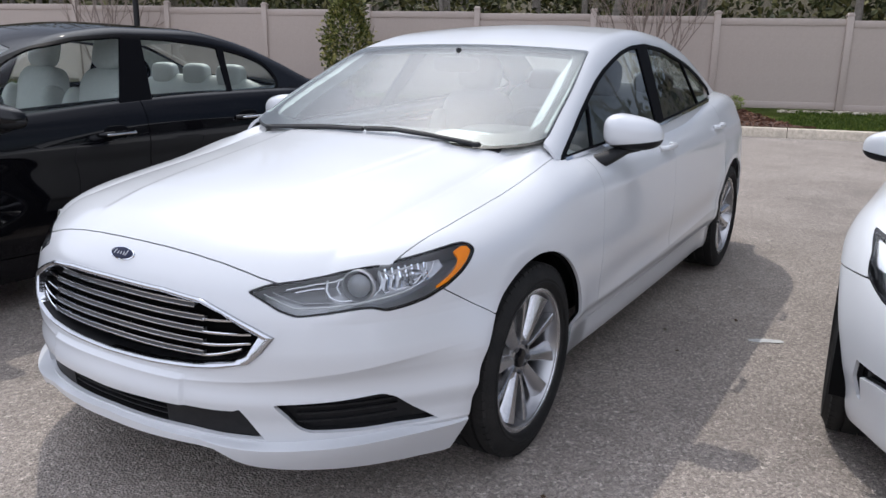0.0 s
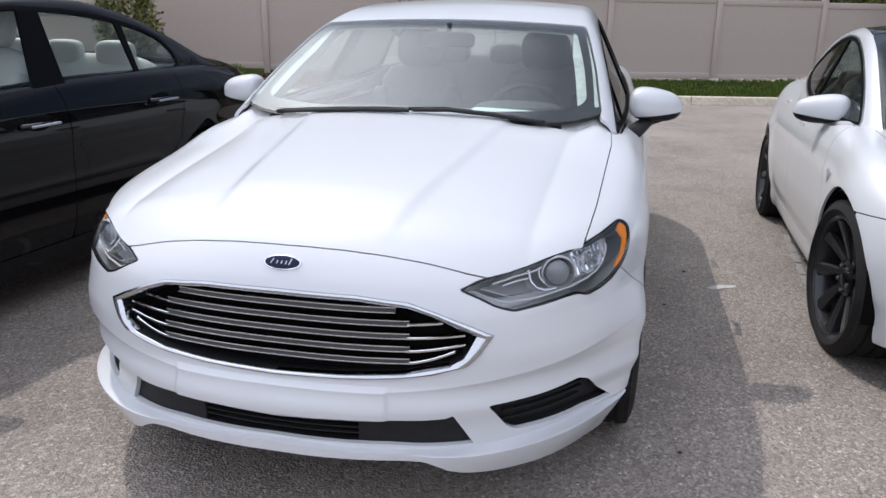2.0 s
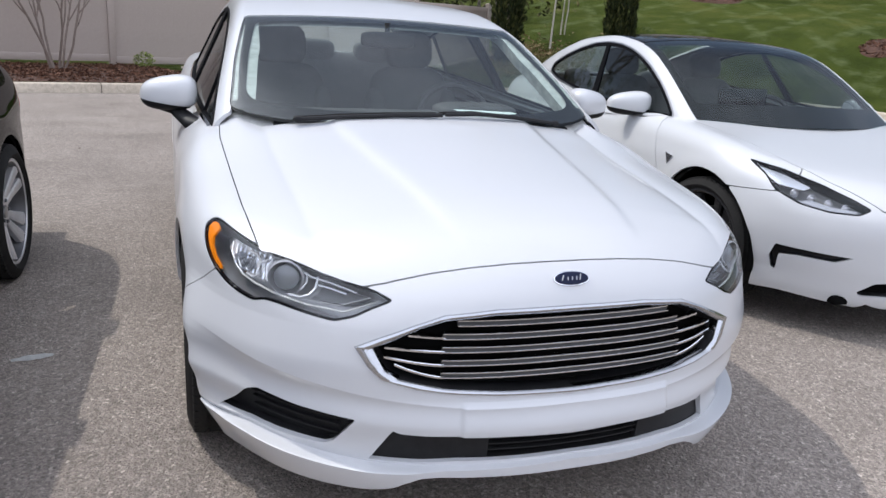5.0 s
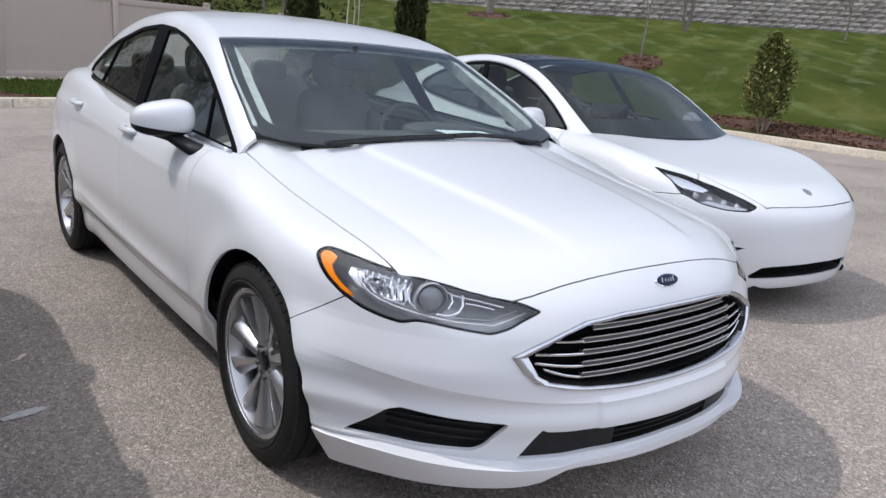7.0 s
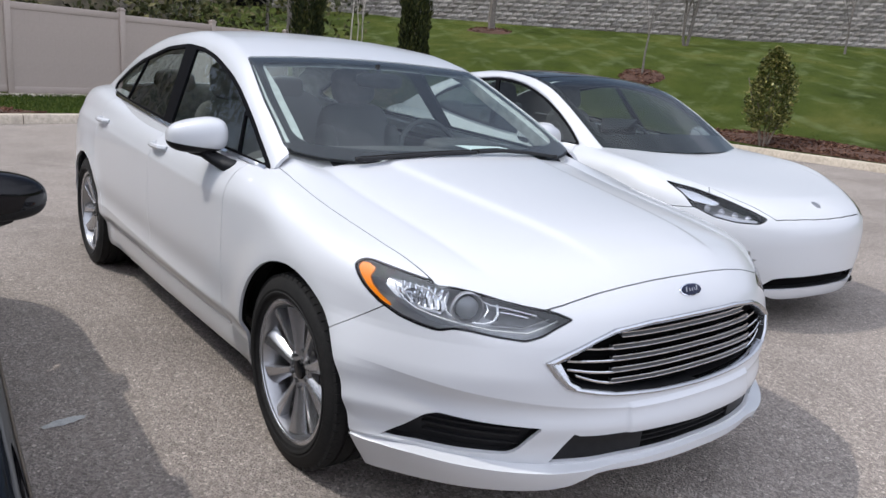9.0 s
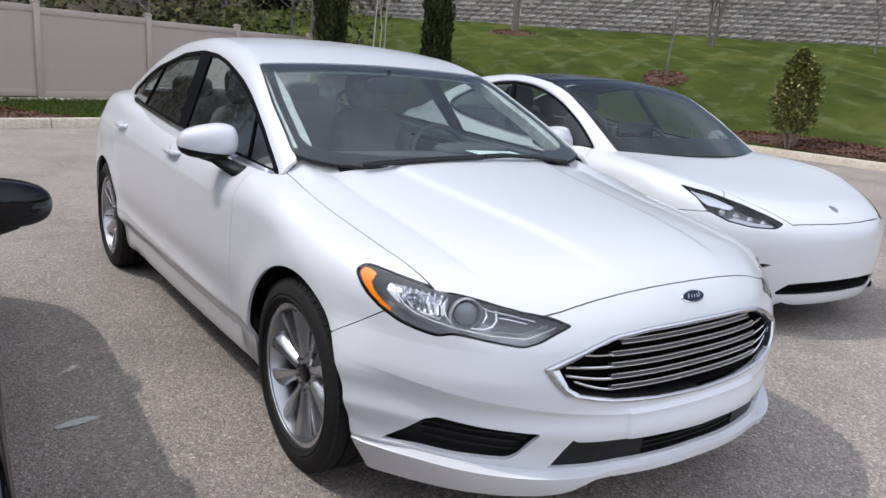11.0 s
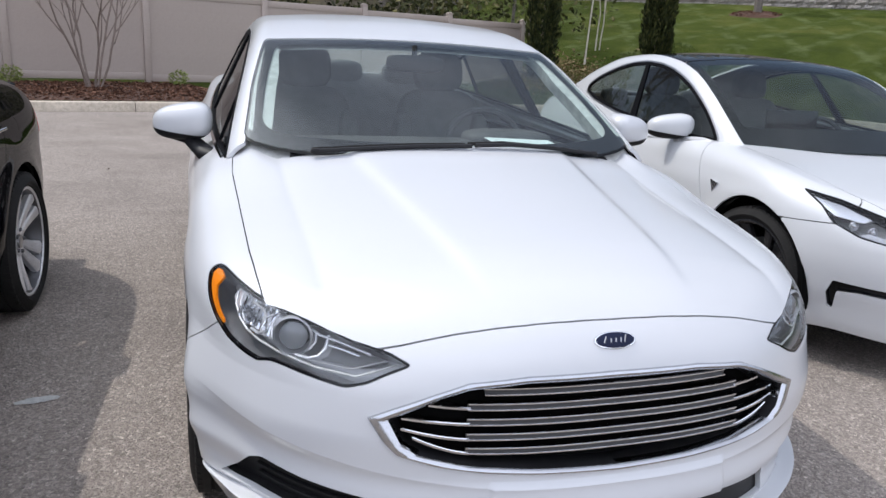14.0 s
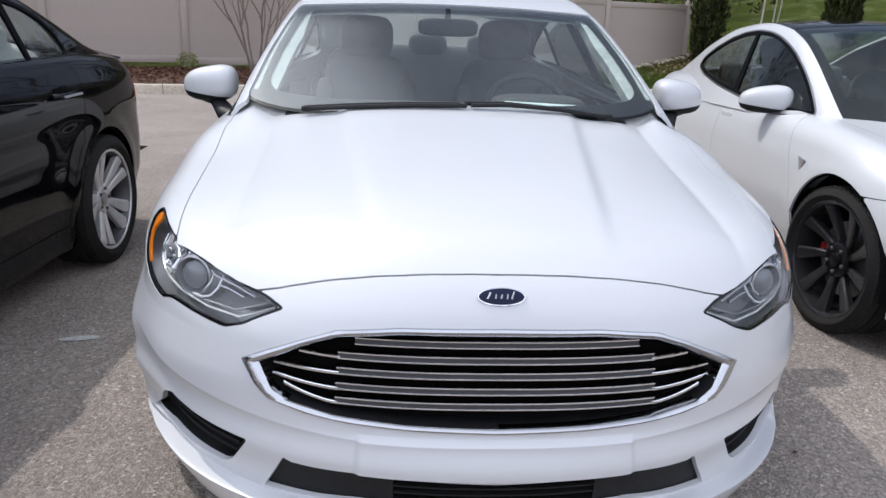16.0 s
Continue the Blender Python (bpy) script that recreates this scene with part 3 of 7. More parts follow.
def white_sedan_forms():
    hood_line = curve((-1.0, 0.35), (0.22, 0.40))

    def fold(x, y):
        k = np.clip((0.5 - y) / 0.12, 0, 1)
        dome = 0.011 * 0.5 * (1 + np.tanh((hood_line(y) - x) / 0.015))
        valley = -0.010 * np.exp(-np.abs(x - 0.615 - 0.03 * y) / 0.045)
        cowl_corner = 0.024 * np.exp(-((x - 0.71) / 0.05) ** 2 - ((y - 0.42) / 0.13) ** 2)
        return k * np.clip((y + 0.80) / 0.25, 0, 1) * (dome + valley - 0.003) + cowl_corner

    def flank(y, z):
        line = 0.009 * np.exp(-np.abs(z - 0.795 - 0.036 * y) / 0.05) - 0.010 * np.exp(-((z - 0.44 - 0.02 * y) / 0.07) ** 2)
        low_line = 0.006 * np.exp(-np.abs(z - 0.36 - 0.035 * y) / 0.03)
        front = 0.030 * np.exp(-((z - 0.315) / 0.075) ** 2) * np.clip((0.0 - y) / 0.3, 0, 1) + 0.020 * np.clip((0.62 - z) / 0.14, 0, 1) * np.clip((-0.1 - y) / 0.2, 0, 1) + 0.024 * np.exp(-((y + 0.37) / 0.12) ** 2) * np.clip((0.64 - z) / 0.14, 0, 1)
        return (line + low_line) * np.clip((y - 0.40) / 0.4, 0, 1) * np.clip((3.5 - y) / 0.5, 0, 1) + front
    body = Body(
        y0=0.05, y1=2.95,
        W=curve((0.15, 0.24, 0.33, 0.40, 0.55, 0.70, 0.82, 0.90, 0.97, 1.10), (0.84, 0.875, 0.888, 0.925, 0.932, 0.928, 0.918, 0.895, 0.866, 0.84)),
        taper=curve((-1.0, -0.3, -0.12, 0.25, 0.9, 1.4, 2.8, 3.9), (0.984, 0.977, 0.976, 0.988, 0.998, 1.0, 0.985, 0.94)),
        yF=curve((0.16, 0.20, 0.262, 0.345, 0.39, 0.465, 0.55, 0.69, 0.745, 0.795, 0.90), (-0.905, -0.925, -0.940, -0.945, -0.950, -0.922, -0.914, -0.885, -0.862, -0.835, -0.75)),
        yR=curve((0.2, 0.35, 0.6, 0.85, 1.1), (3.78, 3.86, 3.87, 3.85, 3.75)),
        nF=curve((0.2, 0.42, 0.55, 0.8), (2.25, 2.3, 2.55, 2.6)), nR=2.8,
        Hc=curve((-1.0, -0.86, -0.7, -0.5, -0.2, 0.1, 0.35, 0.55, 1.0, 2.0, 2.6, 3.0, 3.5, 3.9), (0.74, 0.795, 0.848, 0.888, 0.932, 0.975, 1.01, 1.022, 1.030, 1.062, 1.108, 1.132, 1.115, 1.06)),
        drop=curve((-1.0, -0.86, -0.78, -0.57, -0.3, 0.0, 0.3, 0.5, 1.0, 3.0, 3.9), (0.30, 0.25, 0.20, 0.10, 0.085, 0.08, 0.062, 0.060, 0.05, 0.05, 0.08)),
        pw=2.2, xe=0.735, kr=0.09, fold=fold, flare=((0.0, 0.325, 0.38, 0.012), (2.85, 0.325, 0.38, 0.014)), extra=flank, relief=bumper_relief)
    house = House(
        xb=curve((0.2, 0.4, 0.66, 0.93, 1.2, 1.7, 2.4, 3.0, 3.6), (0.765, 0.786, 0.817, 0.836, 0.846, 0.85, 0.835, 0.775, 0.70)), zb=0.95, tum=0.50,
        Zc=curve((0.0, 0.25, 0.7, 1.07, 1.45, 1.8, 2.2, 2.6, 3.0, 3.4, 3.8), (0.89, 1.0, 1.200, 1.354, 1.438, 1.468, 1.45, 1.385, 1.27, 1.13, 1.02)),
        bow=curve((0.3, 0.5, 0.75, 1.1, 1.7, 2.3, 3.0), (0.22, 0.14, 0.08, 0.05, 0.0, -0.15, -0.25)), crown=curve((0.4, 1.1, 1.8, 2.6), (0.035, 0.045, 0.09, 0.10)), kr=0.05)
    return body, house

# ---- the two neighbours: their forms ----
PEARL_AT = (2.64, 0.81, -0.018, -1.05, 0, -3.44)
BLACK_AT = (-2.75, -1.22, 0, 0, 0, -2.9)


def pearl_forms():
    body = Body(
        y0=0.05, y1=2.95,
        W=curve((0.14, 0.22, 0.30, 0.38, 0.55, 0.70, 0.80, 0.88, 0.95, 1.10), (0.84, 0.875, 0.885, 0.905, 0.925, 0.922, 0.905, 0.88, 0.855, 0.82)),
        taper=curve((-0.9, 0.0, 1.4, 2.8, 3.9), (0.985, 0.99, 1.0, 0.98, 0.90)),
        yF=curve((0.12, 0.18, 0.25, 0.35, 0.48, 0.58, 0.64, 0.69, 0.80), (-0.76, -0.815, -0.83, -0.84, -0.838, -0.825, -0.80, -0.755, -0.60)),
        yR=curve((0.2, 0.35, 0.6, 0.85, 1.1), (3.76, 3.83, 3.85, 3.84, 3.74)),
        nF=curve((0.2, 0.5, 0.8), (2.35, 2.45, 2.45)), nR=2.7,
        Hc=curve((-0.9, -0.80, -0.70, -0.5, -0.2, 0.1, 0.35, 0.6, 1.2, 2.2, 3.0, 3.5, 3.9), (0.60, 0.665, 0.715, 0.765, 0.825, 0.885, 0.93, 0.97, 1.02, 1.08, 1.10, 1.08, 1.04)),
        drop=curve((-0.9, -0.75, -0.6, -0.4, -0.1, 0.3, 0.6, 1.5, 3.9), (0.16, 0.08, 0.035, 0.0, -0.012, 0.01, 0.03, 0.06, 0.07)),
        pw=2.4, xe=0.74, kr=0.10, fold=None, flare=((0.0, 0.334, 0.385, 0.012), (2.875, 0.334, 0.385, 0.014)))
    house = House(
        xb=curve((0.1, 0.55, 0.765, 1.0, 1.26, 1.7, 2.2, 2.6, 3.0, 3.6), (0.70, 0.752, 0.795, 0.833, 0.852, 0.856, 0.83, 0.79, 0.73, 0.64)), zb=0.95, tum=0.50,
        Zc=curve((0.0, 0.31, 0.56, 0.82, 1.084, 1.36, 1.8, 2.2, 2.7, 3.2, 3.5, 3.85), (0.82, 0.974, 1.105, 1.238, 1.354, 1.412, 1.440, 1.425, 1.335, 1.18, 1.08, 1.02)),
        bow=curve((0.3, 0.45, 0.65, 0.9, 1.7, 2.3, 3.0), (0.27, 0.24, 0.15, 0.08, 0.0, -0.1, -0.2)), crown=curve((0.4, 1.4, 1.9, 2.6), (0.08, 0.085, 0.11, 0.13)), kr=0.05)
    return body, house


def black_forms():
    body = Body(
        y0=0.05, y1=3.05,
        W=curve((0.14, 0.22, 0.30, 0.42, 0.58, 0.72, 0.80, 0.84, 0.92, 1.00, 1.12), (0.84, 0.875, 0.885, 0.915, 0.925, 0.922, 0.926, 0.922, 0.905, 0.865, 0.82)),
        taper=curve((-0.9, 0.0, 1.4, 2.9, 4.05), (0.985, 0.995, 1.0, 0.99, 0.928)),
        yF=curve((0.12, 0.2, 0.35, 0.5, 0.68, 0.80), (-0.75, -0.82, -0.835, -0.83, -0.80, -0.72)),
        yR=curve((0.2, 0.35, 0.6, 0.85, 0.98, 1.1), (3.95, 4.04, 4.05, 4.02, 4.0, 3.9)),
        nF=curve((0.2, 0.5, 0.8), (2.5, 2.6, 2.6)), nR=3.3,
        Hc=curve((-0.9, -0.75, -0.5, -0.1, 0.3, 0.6, 1.2, 2.2, 3.0, 3.5, 3.8, 3.95, 4.1), (0.72, 0.80, 0.87, 0.93, 0.985, 1.03, 1.07, 1.12, 1.13, 1.105, 1.095, 1.087, 1.04)),
        drop=curve((-0.9, -0.6, -0.2, 0.5, 1.5, 3.2, 3.9), (0.14, 0.08, 0.06, 0.05, 0.05, 0.06, 0.09)),
        pw=2.4, xe=0.74, kr=0.06, fold=None, flare=((0.0, 0.335, 0.385, 0.012), (2.968, 0.335, 0.385, 0.014)))
    house = House(
        xb=curve((0.2, 0.6, 1.2, 1.9, 2.6, 3.2, 3.8), (0.835, 0.855, 0.865, 0.865, 0.845, 0.78, 0.70)), zb=0.97, tum=0.56,
        Zc=curve((0.2, 0.5, 0.9, 1.3, 1.6, 1.95, 2.4, 2.8, 3.2, 3.5, 3.9), (0.90, 1.03, 1.20, 1.355, 1.428, 1.460, 1.443, 1.375, 1.245, 1.125, 1.03)),
        bow=curve((0.3, 1.2, 1.8, 2.5, 3.2), (0.35, 0.25, 0.0, -0.1, -0.22)), crown=curve((1.2, 2.0, 2.5, 3.2), (0.12, 0.11, 0.06, 0.05)), kr=0.055)
    return body, house

# ---- shared car pieces ----
def mirror_pair(poly):
    """A half outline (first coordinate >= 0) completed with its mirror image."""
    return poly + [(-a, b) for a, b in poly[::-1]]


def panel_parts(P, N, regions, mat, root, lip=0.012):
    """Cuts one half of a shell into panels. regions: name, field, 'pair' (one a side) or 'whole' (across the middle)."""
    made = {}
    for name, f, how in regions:
        piece = clip_grid(P, f, N, lip)
        if how == "whole":
            made[name] = [part(name, both(piece), mat, root, angle=40)]
        else:
            made[name] = [part(name, piece, mat, root, angle=40), part(name, flipped(piece), mat, root, angle=40)]
    return made


def front_patch(body, poly, sink=0.0, na=90, nz=40, lip=0.0, grow=0.0, hole=None):
    """A patch of the front surface inside an outline of plan angle and height."""
    A = [p[0] for p in poly]
    Z = [p[1] for p in poly]
    lo = max(0.0, min(A) - 0.03) if min(A) >= -1e-6 else 0.0
    ga, gz = np.meshgrid(np.linspace(lo, max(A) + 0.03, na), np.linspace(min(Z) - 0.03, max(Z) + 0.03, nz), indexing="ij")
    P, N = body.at(ga, gz, sink)
    if lo == 0.0:
        P[0, :, 0] = 0
    f = poly_sdf(ga, gz, poly) - grow
    if hole is not None:
        f = np.maximum(f, -poly_sdf(ga, gz, hole))
    return clip_grid(P, f, N, lip)


def front_wall(body, poly, depth, start=0.0, step=0.012):
    """The side walls of a pocket sunk into the front."""
    pts = dense(poly, step)
    a, z = np.array([p[0] for p in pts]), np.array([p[1] for p in pts])
    sg = np.sign(a) + (a == 0)
    A, N = body.at(np.abs(a), z, start)
    B = A - N * depth
    A, B = A.copy(), B.copy()
    A[:, 0] *= sg
    B[:, 0] *= sg
    return strip(A, B)


def front_bar(body, a0, a1, z, sink, height, depth, n=24, zdrop=0.0, sgn=1):
    """A bar that follows the front surface from plan angle a0 to a1."""
    V, F = [], []
    t = np.linspace(0, 1, n + 1)
    aa = a0 + (a1 - a0) * t
    P, N = body.at(np.abs(aa), z - zdrop * t ** 1.6, sink)
    N = N * np.array([1, 1, 0.0])
    N /= np.linalg.norm(N, axis=1, keepdims=True)
    h = height / 2
    for a, p, nn in zip(aa, P, N):
        s = -1 if a < 0 else 1
        for dh, dd in ((-h, depth), (-h, 0.002), (-h * 0.6, 0), (h * 0.6, 0), (h, 0.002), (h, depth)):
            q = p - nn * dd + np.array([0, 0, dh])
            V.append((q[0] * s * sgn, q[1], q[2]))
    for i in range(n):
        for j in range(5):
            F.append((i * 6 + j, i * 6 + j + 1, i * 6 + 7 + j, i * 6 + 6 + j))
    F += [tuple(range(6)), tuple(n * 6 + j for j in range(6))[::-1]]
    return V, F


def seat(root, x, y, z, mat, width=0.27, lean=12, headrest=True, posts=True, name="front_seat"):
    """A car seat: cushion, reclined back with bolsters, headrest on two posts."""
    s = part(name, superquad((0, 0, 0), (width * 0.95, 0.26, 0.09), 0.6, 0.5), mat, root)
    s.location = (x, y, z)
    m = Matrix.Translation((0, 0.20, 0.04)) @ Matrix.Rotation(radians(-lean), 4, "X")
    part("backrest", moved(superquad((0, 0.02, 0.32), (width * 0.92, 0.075, 0.33), 0.45, 0.55), m), mat, s)
    for sg in (-1, 1):
        part("bolster", moved(superquad((sg * width * 0.84, -0.03, 0.26), (0.055, 0.085, 0.26), 0.6, 0.7), m), mat, s)
    if headrest:
        part("headrest", moved(superquad((0, 0.0, 0.745), (0.135, 0.058, 0.105), 0.6, 0.6), m), mat, s)
        if posts:
            for sg in (-1, 1):
                part("headrest_post", moved(tube([(sg * 0.05, 0.01, 0.60), (sg * 0.05, 0.005, 0.70)], 0.006, 8), m), CHROME, s)
    return s


def steering_wheel(root, x, y, z, tilt=24):
    m = Matrix.Translation((x, y, z)) @ Matrix.Rotation(radians(-tilt), 4, "X") @ Matrix.Rotation(radians(90), 4, "Z")
    ring = []
    n, k = 40, 8
    V, F = [], []
    for i in range(n):
        a = 2 * math.pi * i / n
        for j in range(k):
            b = 2 * math.pi * j / k
            r = 0.185 + 0.015 * math.cos(b)
            V.append((0.015 * math.sin(b), r * math.cos(a), r * math.sin(a)))
    for i in range(n):
        for j in range(k):
            F.append((i * k + j, i * k + (j + 1) % k, (i + 1) % n * k + (j + 1) % k, (i + 1) % n * k + j))
    w = part("steering_wheel", moved((V, F), m), DASH, root)
    part("airbag_cover", moved(superquad((0.01, 0, -0.01), (0.03, 0.085, 0.065), 0.6, 0.6), m), DASH, w)
    for a in (0, 180, 270):
        c, s = math.cos(radians(a)), math.sin(radians(a))
        part("wheel_spoke", moved(tube([(0.01, 0.06 * c, 0.06 * s), (0, 0.18 * c, 0.18 * s)], 0.016, 6), m), DASH, w)
    return w


def house_patch(house, poly, off=0.0, ny=150, nz=70, lip=0.0, bands=(), grow=0.0):
    """A patch of the glasshouse side inside a (y, z) outline, less slanting bands (y0, z0, y1, z1, half width)."""
    ys, zs = [p[0] for p in poly], [p[1] for p in poly]
    gy, gz = np.meshgrid(np.linspace(min(ys) - 0.04, max(ys) + 0.04, ny), np.linspace(min(zs) - 0.04, max(zs) + 0.04, nz), indexing="ij")
    P, N = house.side_at(gy, gz)
    f = poly_sdf(gy, gz, poly) - grow
    for g in bands:
        f = np.maximum(f, g(gy, gz))
    return clip_grid(P - N * off, f, N, lip)


def before(a, b, gap=0.0):
    """A field that is negative ahead (towards the nose) of the line from a up to b in side view."""
    def f(y, z):
        return y - (a[0] + (b[0] - a[0]) * (z - a[1]) / (b[1] - a[1])) + gap
    return f


def behind(a, b, gap=0.0):
    g = before(a, b)
    return lambda y, z: -g(y, z) + gap


def door_mirror(root, x, y, z, sgn, paint, size=(0.112, 0.075, 0.078), stalk=(-0.085, -0.20, -0.085), arm=(0.030, 0.046), arm_mat=None):
    """A wing mirror: painted cap, black base and arm, mirror glass facing the rear."""
    def place(piece):
        return flipped(piece) if sgn < 0 else piece
    V, F = superquad((0, 0, 0), size, 0.72, 0.66, 40, 28)
    # a teardrop: full and blunt by the car, thinner and swept back at the tip, flat to the rear
    W = []
    for vx, vy, vz in V:
        u = vx / size[0]
        yy = vy * (1 - 0.22 * u) if vy < 0 else vy * 0.62
        W.append((x + vx, y + yy + 0.022 * u + 0.012 * u * u, z + vz * (1 - 0.14 * u) * (1.0 if vz > 0 else 0.92) - 0.010 * u))
    V = W
    halves = []
    for upper in (True, False):
        bm = bmesh.new()
        vs = [bm.verts.new(p if upper else (x + (p[0] - x) * 0.985, y + (p[1] - y) * 0.985, p[2])) for p in V]
        for f in F:
            if len(set(f)) > 2:
                bm.faces.new([vs[i] for i in f])
        bmesh.ops.bisect_plane(bm, geom=bm.verts[:] + bm.edges[:] + bm.faces[:], plane_co=(x, y, z - size[2] * 0.46), plane_no=(-0.10, -0.06, 1.0), clear_inner=upper, clear_outer=not upper)
        bm.verts.ensure_lookup_table()
        bm.verts.index_update()
        halves.append(([tuple(v.co) for v in bm.verts], [tuple(v.index for v in f.verts) for f in bm.faces]))
        bm.free()
    m = part("door_mirror", place(halves[0]), paint, root)
    part("mirror_base", place(halves[1]), PLASTIC, m)
    foot = (x + stalk[0], y + stalk[1], z + stalk[2])
    part("mirror_arm", place(tube([(x + size[0] * 0.25, y + 0.004, z - size[2] * 0.70), (x - size[0] * 0.20, y - 0.010, z - size[2] * 0.86), (0.45 * x + 0.55 * foot[0] - 0.01, y + stalk[1] * 0.45, z - size[2] * 0.5 + stalk[2] * 0.42), (foot[0], foot[1] * 0.6 + (y + stalk[1] * 0.6) * 0.4, foot[2] + 0.012), (foot[0] - 0.035, foot[1], foot[2])], arm[0], 14, arm[1], 0.72)), arm_mat or PLASTIC, m)
    g = superquad((x - 0.010, y + size[1] * 0.58, z + 0.002), (size[0] * 0.68, 0.008, size[2] * 0.62), 0.3, 0.6)
    part("mirror_glass", place(g), MIRROR, m)
    return m


def door_handle(root, P, sgn, mat, size=0.09):
    """A pull handle that stands off the door over a scooped cup."""
    x, y, z = P
    s = sgn
    h = part("door_handle", join(tube([(s * (x + 0.002), y - size, z), (s * (x + 0.028), y - size * 0.75, z + 0.002), (s * (x + 0.034), y, z + 0.003), (s * (x + 0.028), y + size * 0.75, z + 0.004), (s * (x + 0.002), y + size, z + 0.004)], 0.013, 8, flat=1.0)), mat, root)
    return h


def disc_patch(c, n, r, depth=0.004, seg=28, squash=1.0, up=(0, 0, 1)):
    """A small domed oval facing n."""
    n = Vector(n).normalized()
    s = Vector(up).cross(n).normalized()
    u = n.cross(s)
    V, F = [], []
    for q, (rr, dd) in enumerate(((1.0, 0), (0.97, depth * 0.6), (0.8, depth * 0.9), (0.4, depth))):
        for i in range(seg):
            a = 2 * math.pi * i / seg
            V.append(Vector(c) + s * (r * rr * math.cos(a)) + u * (r * squash * rr * math.sin(a)) + n * dd)
    for q in range(3):
        for i in range(seg):
            j = (i + 1) % seg
            F.append((q * seg + i, q * seg + j, (q + 1) * seg + j, (q + 1) * seg + i))
    F.append(tuple(3 * seg + i for i in range(seg)))
    return V, F


# ---- the white sedan in the middle ----
def build_white_sedan():
    root = thing("sedan_car", "white four-door sedan with a chrome-barred grille parked on asphalt", "car")
    body, house = white_sedan_forms()
    P, N = body.wall_grid(front=230, side=150, rear=40, rise=190)
    x, y, z, a = np.abs(P[..., 0]), P[..., 1], P[..., 2], body.ang(P)

    hood_poly = mirror_pair([(0.0, -0.823), (0.1, -0.8215), (0.2, -0.816), (0.30, -0.805), (0.40, -0.789), (0.46, -0.777), (0.51, -0.762), (0.556, -0.728), (0.616, -0.673), (0.675, -0.615), (0.730, -0.556), (0.742, -0.45), (0.752, -0.315), (0.765, 0.05), (0.775, 0.25), (0.768, 0.42), (0.72, 0.455), (0.64, 0.385), (0.5, 0.325), (0.3, 0.305), (0.0, 0.305)][::-1])
    lamp = rounded_poly([(1.200, 0.770), (1.172, 0.745), (1.135, 0.719), (1.080, 0.690), (1.010, 0.664), (0.945, 0.651), (0.888, 0.645), (0.850, 0.657), (0.810, 0.656), (0.723, 0.646), (0.650, 0.639), (0.600, 0.654), (0.565, 0.673), (0.505, 0.699), (0.560, 0.717), (0.725, 0.743), (0.843, 0.761), (0.906, 0.767), (0.990, 0.777), (1.070, 0.786), (1.132, 0.792), (1.169, 0.793), (1.192, 0.785)], 0.014)
    grille_out = mirror_pair([(0.0, 0.688), (0.233, 0.686), (0.375, 0.673), (0.449, 0.648), (0.537, 0.613), (0.592, 0.588), (0.556, 0.544), (0.523, 0.516), (0.437, 0.496), (0.338, 0.485), (0.203, 0.478), (0.0, 0.473)])
    grille_in = mirror_pair([(0.0, 0.672), (0.233, 0.671), (0.368, 0.659), (0.431, 0.640), (0.547, 0.587), (0.514, 0.536), (0.477, 0.516), (0.361, 0.497), (0.203, 0.489), (0.0, 0.485)])
    fog = rounded_poly([(1.052, 0.296), (0.972, 0.349), (0.914, 0.398), (0.874, 0.412), (0.754, 0.404), (0.579, 0.398), (0.643, 0.324), (0.674, 0.307), (0.829, 0.299), (0.935, 0.298)], 0.012)
    inlet = mirror_pair([(0.0, 0.366), (0.316, 0.376), (0.409, 0.373), (0.466, 0.374), (0.486, 0.381), (0.550, 0.287), (0.414, 0.294), (0.321, 0.303), (0.0, 0.308)])
    hoodf = poly_sdf(x, y, hood_poly)
    lampf = poly_sdf(a, z, lamp)
    front_cut = np.minimum.reduce([lampf, poly_sdf(a, z, grille_in), poly_sdf(a, z, fog), poly_sdf(a, z, inlet)])
    low = LIP_LOW
    split = ((z - 0.584) * 0.156 + (y + 0.294) * 0.099) / 0.185       # seam between bumper and wing
    wheel_f = np.where(z < 0.325, np.abs(y), np.hypot(y, z - 0.325)) - 0.375
    wheel_r = np.hypot(y - 2.85, z - 0.325) - 0.375
    sill = 0.20 - z
    cabin = np.where(y > 0.58, 0.80 - x - np.clip(y - 2.35, 0, 0.6) * 0.26 - np.clip(z - 0.95, 0, 0.2) * 0.3, -1.0)
    gap = 0.0016
    wing_end = y - 0.56
    b_seam = y - 1.50
    rear_seam = np.maximum(y - (2.56 - 0.0 * z), -(np.hypot(y - 2.85, z - 0.325) - 0.435) * (z < 0.76) - 9 * (z >= 0.76))
    rear_seam = np.where(z > 0.60, y - 2.60, np.maximum(y - 2.60, -(wheel_r - 0.055)))
    rocker_f = z - (0.325 + 0.012 * (y - 1.4))

